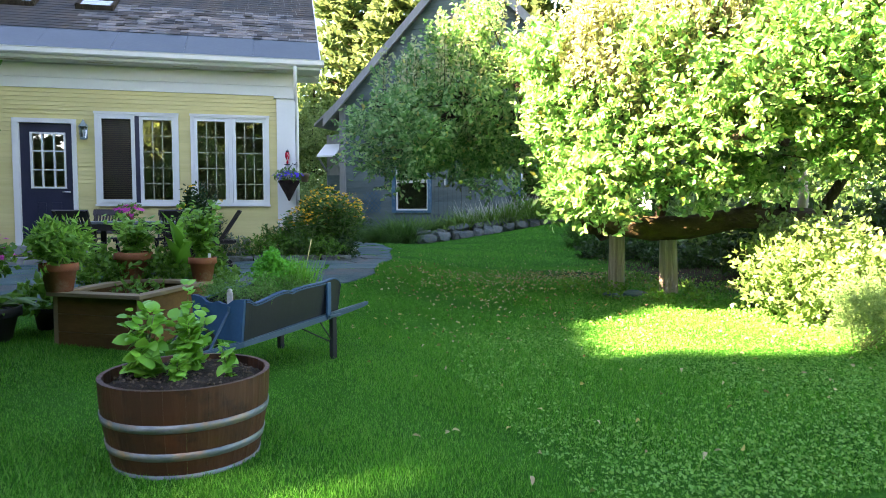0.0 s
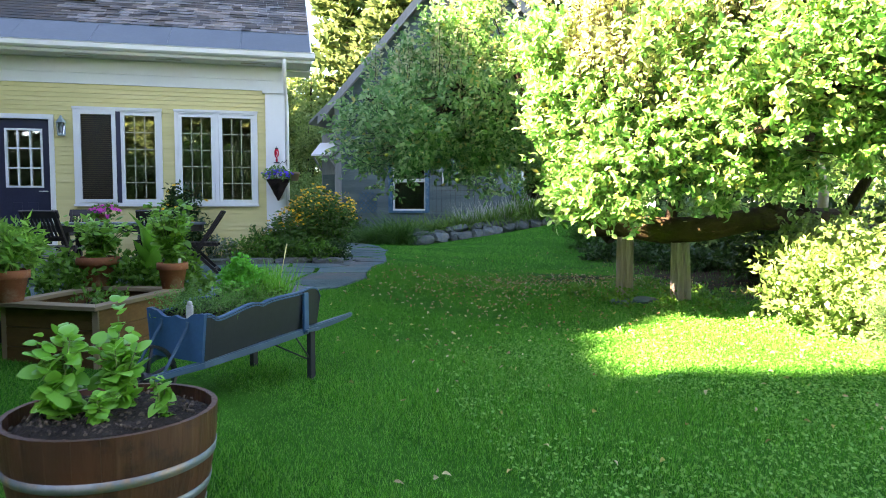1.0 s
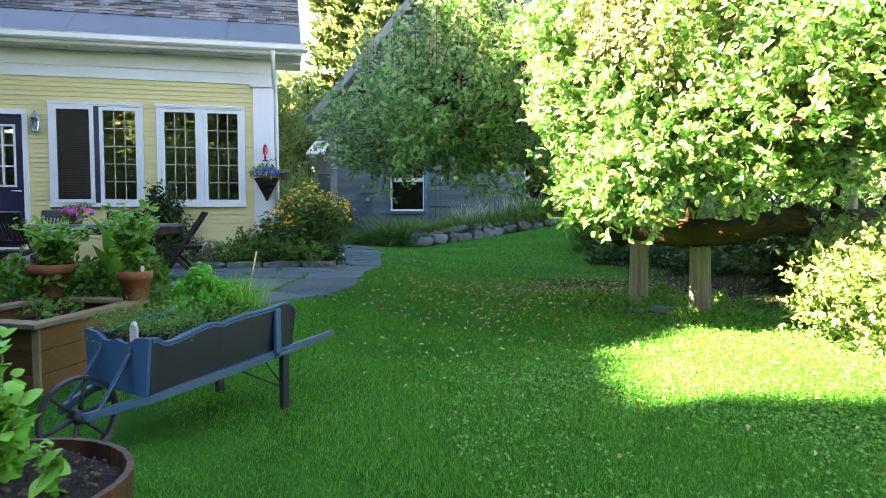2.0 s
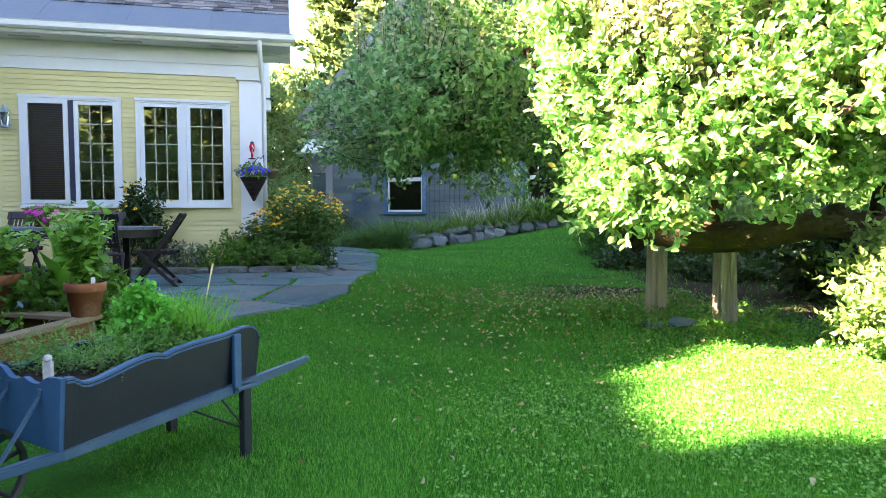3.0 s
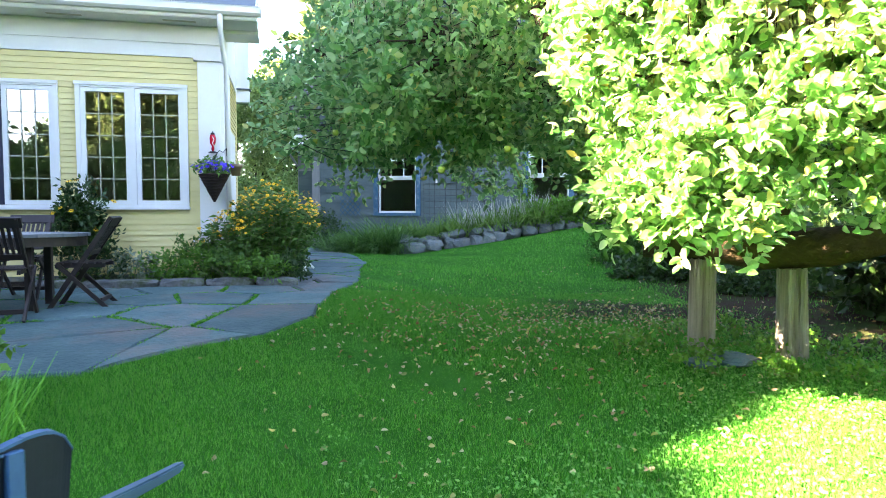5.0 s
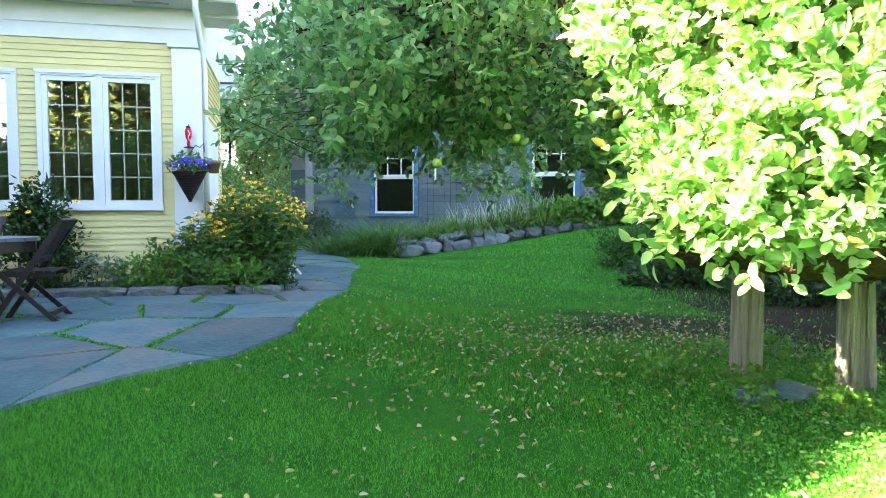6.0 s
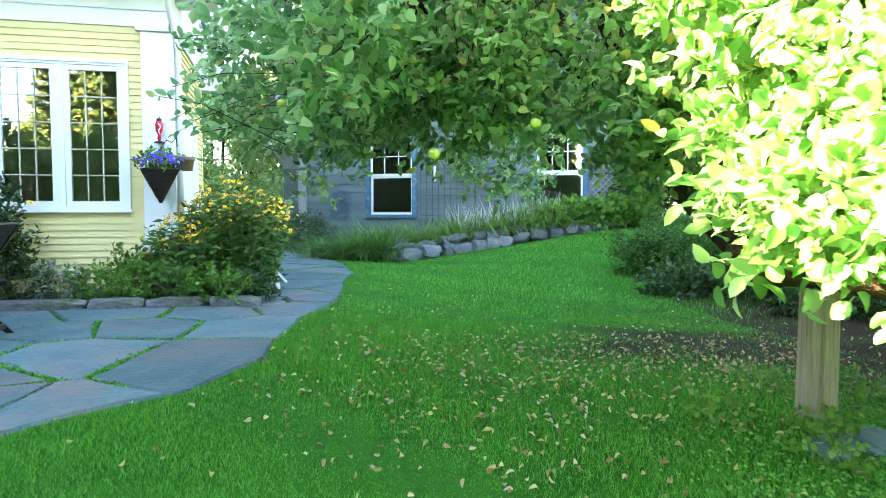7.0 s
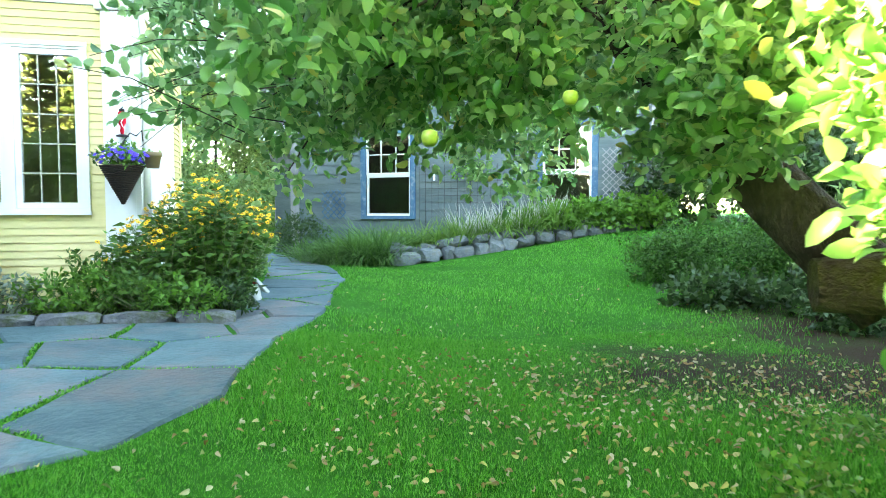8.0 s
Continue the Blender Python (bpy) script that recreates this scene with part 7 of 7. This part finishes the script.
# ---- shrubs on the sunny side and woods edge ----
leaf_bush("sunny_bush", "dense sunlit green bush spilling over the lawn", "shrub", "", 5.88, -7.05, ht(5.9, -7.0), (1.4, 0.7, 0.58), 0.44, 1700, 8, 0.2, 0.075, M_SHRUB, 200, 0.3, 14, lobes=12)
leaf_bush("sunny_bush", "sunlit green bush under the leaning trunk", "shrub", "", 5.95, -6.4, ht(5.6, -6.3), (0.8, 0.45, 0.68), 0.45, 700, 8, 0.2, 0.075, M_SHRUB, 201, 0.3, 10, lobes=7)
leaf_bush("feathery_shrub", "low feathery pale green shrub at the lawn's edge", "shrub", "", 4.85, -8.3, ht(4.85, -8.3), (0.6, 0.5, 0.36), 0.24, 900, 9, 0.15, 0.04, M_FEATHER, 202, 0.12, 12, up=0.7, lobes=7)
leaf_bush("feathery_shrub", "dry-tipped shrub at the lawn's edge", "shrub", "", 5.35, -9.1, ht(5.3, -9.1), (0.5, 0.4, 0.35), 0.22, 400, 7, 0.16, 0.07, M_SHRUB, 203, 0.25, 10)
for k, (x, y, rx, rz) in enumerate(((6.75, 0.55, 0.8, 0.40), (7.7, 0.1, 0.95, 0.46), (8.7, -0.5, 0.9, 0.5))):
    leaf_bush("box_shrub", "low dense small-leaved shrub behind the leaning trunk", "shrub", "box shrubs behind the trunk", x, y, ht(x, y), (rx, rx * 0.85, rz), rz * 0.8, 1200, 9, 0.13, 0.045, M_BOX, 204 + k, 0.3, 10, lobes=11, far=True)
for k, (x, y, rx) in enumerate(((6.5, -0.6, 0.55), (7.2, -1.0, 0.7), (7.9, -1.5, 0.7), (7.3, -2.0, 0.6), (8.2, -2.6, 0.7))):
    leaf_bush("ground_ivy", "low dark straggling leaves on bare earth under the tree", "plant", "ground cover under the tree", x, y, ht(x, y), (rx, rx * 0.7, 0.16), 0.12, 190, 7, 0.16, 0.085, M_DARKLEAF, 240 + k, 0.33, 5, up=0.6)
for k, (x, y, rx, rz) in enumerate(((7.4, -3.9, 0.9, 0.7), (8.6, -3.4, 1.1, 0.8), (9.4, -4.6, 1.2, 0.9), (8.2, -1.0, 1.0, 0.8), (9.5, 1.5, 1.6, 1.1), (12.6, 0.6, 1.8, 1.9), (10.8, 1.4, 1.4, 1.5), (10.5, -2.0, 1.6, 1.2), (9.0, 4.6, 1.2, 0.9), (11.5, 4, 1.8, 1.5), (10, -5, 1.6, 1.1), (12.5, 0.5, 1.8, 1.6), (9.5, -7.5, 1.5, 1.0), (13, -5.5, 2, 1.6))):
    leaf_bush("woodland_shrub", "dark green shrub at the edge of the wood", "shrub", "shrubs at the wood's edge", x, y, ht(x, y), (rx, rx * 0.9, rz), rz * 0.8, 560, 7, 0.3, 0.13, M_SHRUB if k % 4 == 3 else M_DARKLEAF, 210 + k, 0.3, 8, lobes=8, far=True)
for k, (x, y, rx, rz) in enumerate(((0.5, 14, 1.6, 1.4), (-1.5, 16, 2.0, 1.8), (2.2, 17.5, 1.8, 1.7), (0.2, 11.5, 0.9, 0.8), (-4, 14, 2, 2))):
    leaf_bush("woodland_shrub", "bright leafy shrub beyond the path", "shrub", "shrubs beyond the path", x, y, ht(x, y), (rx, rx * 0.9, rz), rz * 0.8, 700, 8, 0.3, 0.13, M_SHRUB, 230 + k, 0.3, 8, lobes=8, far=True)

# unseen pines and tall shrubs beside the lawn, added to hold back skylight
for x, y, s in ((-6.9, -7.6, 0.6), (-6.4, -5.2, 0.7)):
    plant_tree(wC, gC, x, y, s, r4.uniform(0, 360), "green pine added unseen to keep skylight off lawn and patio", "pines beside the patio")
for k, (x, y, rx, rz) in enumerate(((-2.45, -9.0, 1.0, 1.55), (-2.7, -7.5, 0.85, 1.35), (-3.6, -8.2, 1.1, 1.2), (-4.7, -9.6, 1.2, 1.6), (-4.1, -14.2, 1.2, 1.3), (-5.4, -6.3, 1.3, 1.4), (-3.2, -16.0, 1.3, 2.4), (-5.0, -8.0, 1.4, 1.5), (-0.7, -15.2, 1.1, 2.2))):
    leaf_bush("lilac_bush", "dense green lilac added unseen to keep skylight off the lawn", "shrub", "lilacs beside the lawn", x, y, ht(x, y), (rx, rx, rz), rz * 0.95, 1200, 6, 0.3, 0.18, M_FLOWERLEAF, 250 + k, 0.34, 9, lobes=9, far=True)

# ---- grass, clover and fallen leaves ----
rg = np.random.default_rng(77)


def inside(poly, x, y):
    hit = np.zeros(len(x), bool)
    for (x0, y0), (x1, y1) in zip(poly, poly[1:] + poly[:1]):
        c = ((y0 > y) != (y1 > y)) & (x < (x1 - x0) * (y - y0) / (y1 - y0 + 1e-12) + x0)
        hit ^= c
    return hit


def bare(x, y):
    """Where the turf is thin under the tree, 0 to 1."""
    d = np.exp(-(((x - 5.6) / 1.3) ** 2 + ((y + 3.2) / 1.1) ** 2)) + np.exp(-(((x - 6.3) / 1.5) ** 2 + ((y + 4.7) / 1.2) ** 2)) + np.exp(-(((x - 7.4) / 1.1) ** 2 + ((y + 1.9) / 1.3) ** 2))
    w = np.exp(-(((x - 4.5) / 0.7) ** 2 + ((y + 3.1) / 0.5) ** 2)) * 0.75
    return np.clip(1.15 * d + w + 0.15 * np.sin(x * 5.1) * np.sin(y * 4.3), 0, 1)


def turf(x, y):
    """Keeps the points where grass grows."""
    keep = ~inside(PATIO, x, y)
    keep &= ~((x < 0.5) & (y > -0.1))
    keep &= ~((x > 3.3) & (y > 4.7 - 0.1 * (x - 3.3)))
    keep &= (rg.uniform(0, 1, len(x)) > bare(x, y) * 0.92)
    return x[keep], y[keep]


def scatter(n, x0, x1, y0, y1):
    return turf(rg.uniform(x0, x1, n), rg.uniform(y0, y1, n))


def grass(n, x0, x1, y0, y1, h, w):
    x, y = scatter(n, x0, x1, y0, y1)
    patch = 0.75 + 0.35 * np.sin(x * 1.3 + 2) * np.sin(y * 1.1 + 1) + 0.2 * np.sin(x * 4.1 + y * 3.3)
    n = len(x)
    z = height(x, y)
    a = rg.uniform(0, 2 * np.pi, n)
    tall = h * patch * rg.uniform(0.6, 1.25, n)
    lean = rg.uniform(0.1, 0.75, n) * tall
    b = rg.uniform(0, 2 * np.pi, n)
    p = np.stack([x, y, z - 0.005], 1)
    side = np.stack([np.cos(a), np.sin(a), np.zeros(n)], 1) * w * rg.uniform(0.7, 1.3, n)[:, None]
    bend = np.stack([np.cos(b) * lean, np.sin(b) * lean, tall], 1)
    v = np.stack([p - side, p + side, p + bend], 1).reshape(-1, 3)
    f = np.arange(n * 3).reshape(-1, 3)
    ob = part("lawn_grass", raw_mesh("lawn_grass", v, f, M_GRASS))
    return tagged(ob, "short green lawn grass, thick and uneven", "grass", kind="stuff")


grass(330000, -1.5, 5.2, -10.6, -6.0, 0.042, 0.0021)
grass(420000, -1.0, 6.0, -6.0, -1.5, 0.042, 0.0022)
grass(80000, 1.2, 9.5, -1.5, 5.2, 0.045, 0.0045)
grass(36000, 5.0, 9.5, -10.6, -1.5, 0.05, 0.004)
grass(40000, -3.3, -1.5, -8.5, -4.75, 0.045, 0.003)
# tufts in the joints of the paving
jx, jy = rg.uniform(-3.5, 2.7, 90000), rg.uniform(-4.9, 5.5, 90000)
ok = inside(PATIO, jx, jy)
jx, jy = jx[ok], jy[ok]
S2 = np.array(gxs)
d2 = np.sort(np.hypot(jx[:, None] - S2[None, :, 0], jy[:, None] - S2[None, :, 1]), axis=1)
ok = ((d2[:, 1] - d2[:, 0]) < 0.05) & (np.sin(jx * 3.1) + np.sin(jy * 2.3 + 1) + 0.6 * np.sin(jx * 7 + jy * 5) > -0.75)
jx, jy = jx[ok], jy[ok]
jj_ = np.repeat(np.arange(len(jx)), 6)
pos = np.stack([jx[jj_] + rg.normal(size=len(jj_)) * 0.02, jy[jj_] + rg.normal(size=len(jj_)) * 0.02, height(jx[jj_], jy[jj_])], 1)
ax = rg.normal(size=(len(jj_), 3)) * 0.5 + np.array([0, 0, 1])
tagged(part("joint_moss", leaves("joint_moss", pos, ax, 0.027, 0.008, M_GRASS, rg), M_GRASS), "green moss and grass in the paving joints", "moss", kind="stuff")
# clover on the near, open side of the lawn
x, y = scatter(100000, 1.4, 6.5, -10.6, -5.0)
ok = (np.sin(x * 1.7 + 0.5) * np.sin(y * 1.9) + 0.3 * (x - 2.9) - 0.25 * (y + 8.5) + rg.uniform(-1.4, 1.4, len(x))) > 0.35
x, y = x[ok], y[ok]
pos = np.stack([x, y, height(x, y) + rg.uniform(0.015, 0.04, len(x))], 1)
a = rg.uniform(0, 2 * np.pi, len(x))
ax = np.stack([np.cos(a), np.sin(a), rg.uniform(-0.1, 0.45, len(x))], 1)
tagged(part("clover", leaves("clover", pos, ax, 0.021, 0.0085, M_CLOVER, rg, 0.2, 0.1), M_CLOVER), "clover and small broad-leaved weeds among the grass", "clover", kind="stuff")
# weeds at the posts
for k, (x, y) in enumerate(((4.0, -5.5), (4.6, -5.0), (4.5, -5.75), (5.0, -5.0), (3.8, -5.0), (4.95, -5.9), (5.2, -5.5), (4.2, -5.3), (4.75, -5.35), (5.4, -4.9), (5.0, -4.5), (4.4, -4.6), (5.7, -5.2))):
    leaf_bush("weed", "small green seedling weed under the tree", "plant", "weeds under the tree", x, y, ht(x, y), (0.16, 0.14, 0.05), 0.05, 26, 5, 0.08, 0.045, M_HERB, 300 + k, 0.36, 3)
# fallen leaves
M_FALLEN = leafy("fallen_leaf", [(0.17, 0.10, 0.03), (0.28, 0.18, 0.07), (0.36, 0.27, 0.16), (0.44, 0.39, 0.25), (0.42, 0.37, 0.10), (0.14, 0.20, 0.05)], 0.6, 0.2)
x = np.concatenate([rg.uniform(0.8, 6.5, 420), rg.normal(3.2, 0.95, 900), rg.normal(4.7, 0.8, 560), rg.uniform(1.5, 5.2, 240)])
y = np.concatenate([rg.uniform(-10.5, 1.0, 420), rg.normal(-3.7, 0.95, 900), rg.normal(-3.9, 0.8, 560), rg.uniform(-7.5, -3.2, 240)])
ok = ~inside(PATIO, x, y) & (y < 4) & (x > 0.3)
x, y = x[ok], y[ok]
pos = np.stack([x, y, height(x, y) + rg.uniform(0.012, 0.045, len(x))], 1)
a = rg.uniform(0, 2 * np.pi, len(x))
ax = np.stack([np.cos(a), np.sin(a), rg.normal(size=len(x)) * 0.3], 1)
tagged(part("fallen_leaves", broad_leaves("fallen_leaves", pos, ax, 0.036, 0.011, M_FALLEN, rg, 0.9, 0.45), M_FALLEN), "brown and yellow fallen apple leaves on the lawn", "fallen leaves", kind="stuff")

# ---- boards and shingles ----
def wedge_board(x0, x1, z0, z1, y_bot, y_top, back=0.0):
    """A clapboard, thicker at its lower edge; front towards -y."""
    bm = bmesh.new()
    vs = [bm.verts.new(p) for p in ((x0, y_bot, z0), (x1, y_bot, z0), (x1, y_top, z1), (x0, y_top, z1), (x0, back, z0), (x1, back, z0), (x1, back, z1), (x0, back, z1))]
    for f in ((0, 1, 2, 3), (5, 4, 7, 6), (4, 5, 1, 0), (3, 2, 6, 7), (4, 0, 3, 7), (1, 5, 6, 2)):
        bm.faces.new([vs[k] for k in f])
    return bm


z = 0.50
while z < TOPZ - 0.01:
    zt = min(z + CLAP, TOPZ)
    for a, b, lo, hi in wall_pieces(-7.5, 0.135, z, zt, [(w[0], w[1], max(w[2], z), min(w[3], zt)) for w in WIN + [DOOR] if w[2] < zt and w[3] > z]):
        if hi - lo > 0.012 and b - a > 0.02:
            part("clapboard", wedge_board(a + 0.001, b - 0.001, lo, hi, -0.004, 0.010, 0.019), M_CLAP, wall_front)
    if z < 3.7:
        bm = wedge_board(2.1 if zt < 2.56 else 0.37, HY1, z, zt, -0.024, -0.006, 0.0)
        o = part("clapboard", bm, M_CLAP, wall_side)
        o.matrix_basis = pose(HX1 - 0.019, 0, 0, 0, 0, 90)
    z += CLAP

# barn boards
z = 0.35
r8 = random.Random(3)
while z < BAPZ - 0.35:
    zt = z + 0.205
    zm = zt
    x0 = BL if zm <= BEZ else BL + (zm - BEZ) / rl
    x1 = BR if zm <= BEZ else BR - (zm - BEZ) / rr
    holes = [(w[0] - 0.1, w[1] + 0.1, max(w[2] - 0.07, z), min(w[3] + 0.1, zt)) for w in WB if w[2] - 0.07 < zt and w[3] + 0.1 > z]
    for a, b, lo, hi in wall_pieces(x0, x1, z, zt, holes):
        cuts = [a]
        while cuts[-1] < b - 2.2:
            cuts.append(cuts[-1] + r8.uniform(1.1, 2.1))
        cuts.append(b)
        for c, d in zip(cuts, cuts[1:]):
            if d - c > 0.03 and hi - lo > 0.02:
                part("board", wedge_board(c + 0.002, d - 0.002, lo + 0.001, hi, -0.016 - r8.uniform(0, 0.004), -0.003, -0.0005), M_BARN, barn)
    z = zt

# shingles: courses up from the metal strip
r9 = random.Random(4)
spare = bmesh.new()
s = METAL - 0.01
row = 0
while s < 4.1:
    x = RX1 - r9.uniform(0.0, 0.2)
    first = True
    while x > -8.0:
        w = r9.uniform(0.12, 0.30)
        x1_, x0_ = (RX1 if first else x), (x - w)
        first = False
        if -3.4 < x0_ and s < 2.4:
            part("shingle", slab_on_roof(bmesh.new(), x0_ + 0.003, x1_, s, min(s + 0.17, 4.2), 0.010 + r9.choice((0.0, 0.0, 0.010)), 0.006), M_SHINGLE, roof)
        else:
            slab_on_roof(spare, x0_ + 0.003, x1_, s, min(s + 0.17, 4.2), 0.012, 0.006)
        x = x0_
    s += 0.142
    row += 1
tagged(part("shingle_courses", spare, M_SHINGLE, roof), kind="stuff")
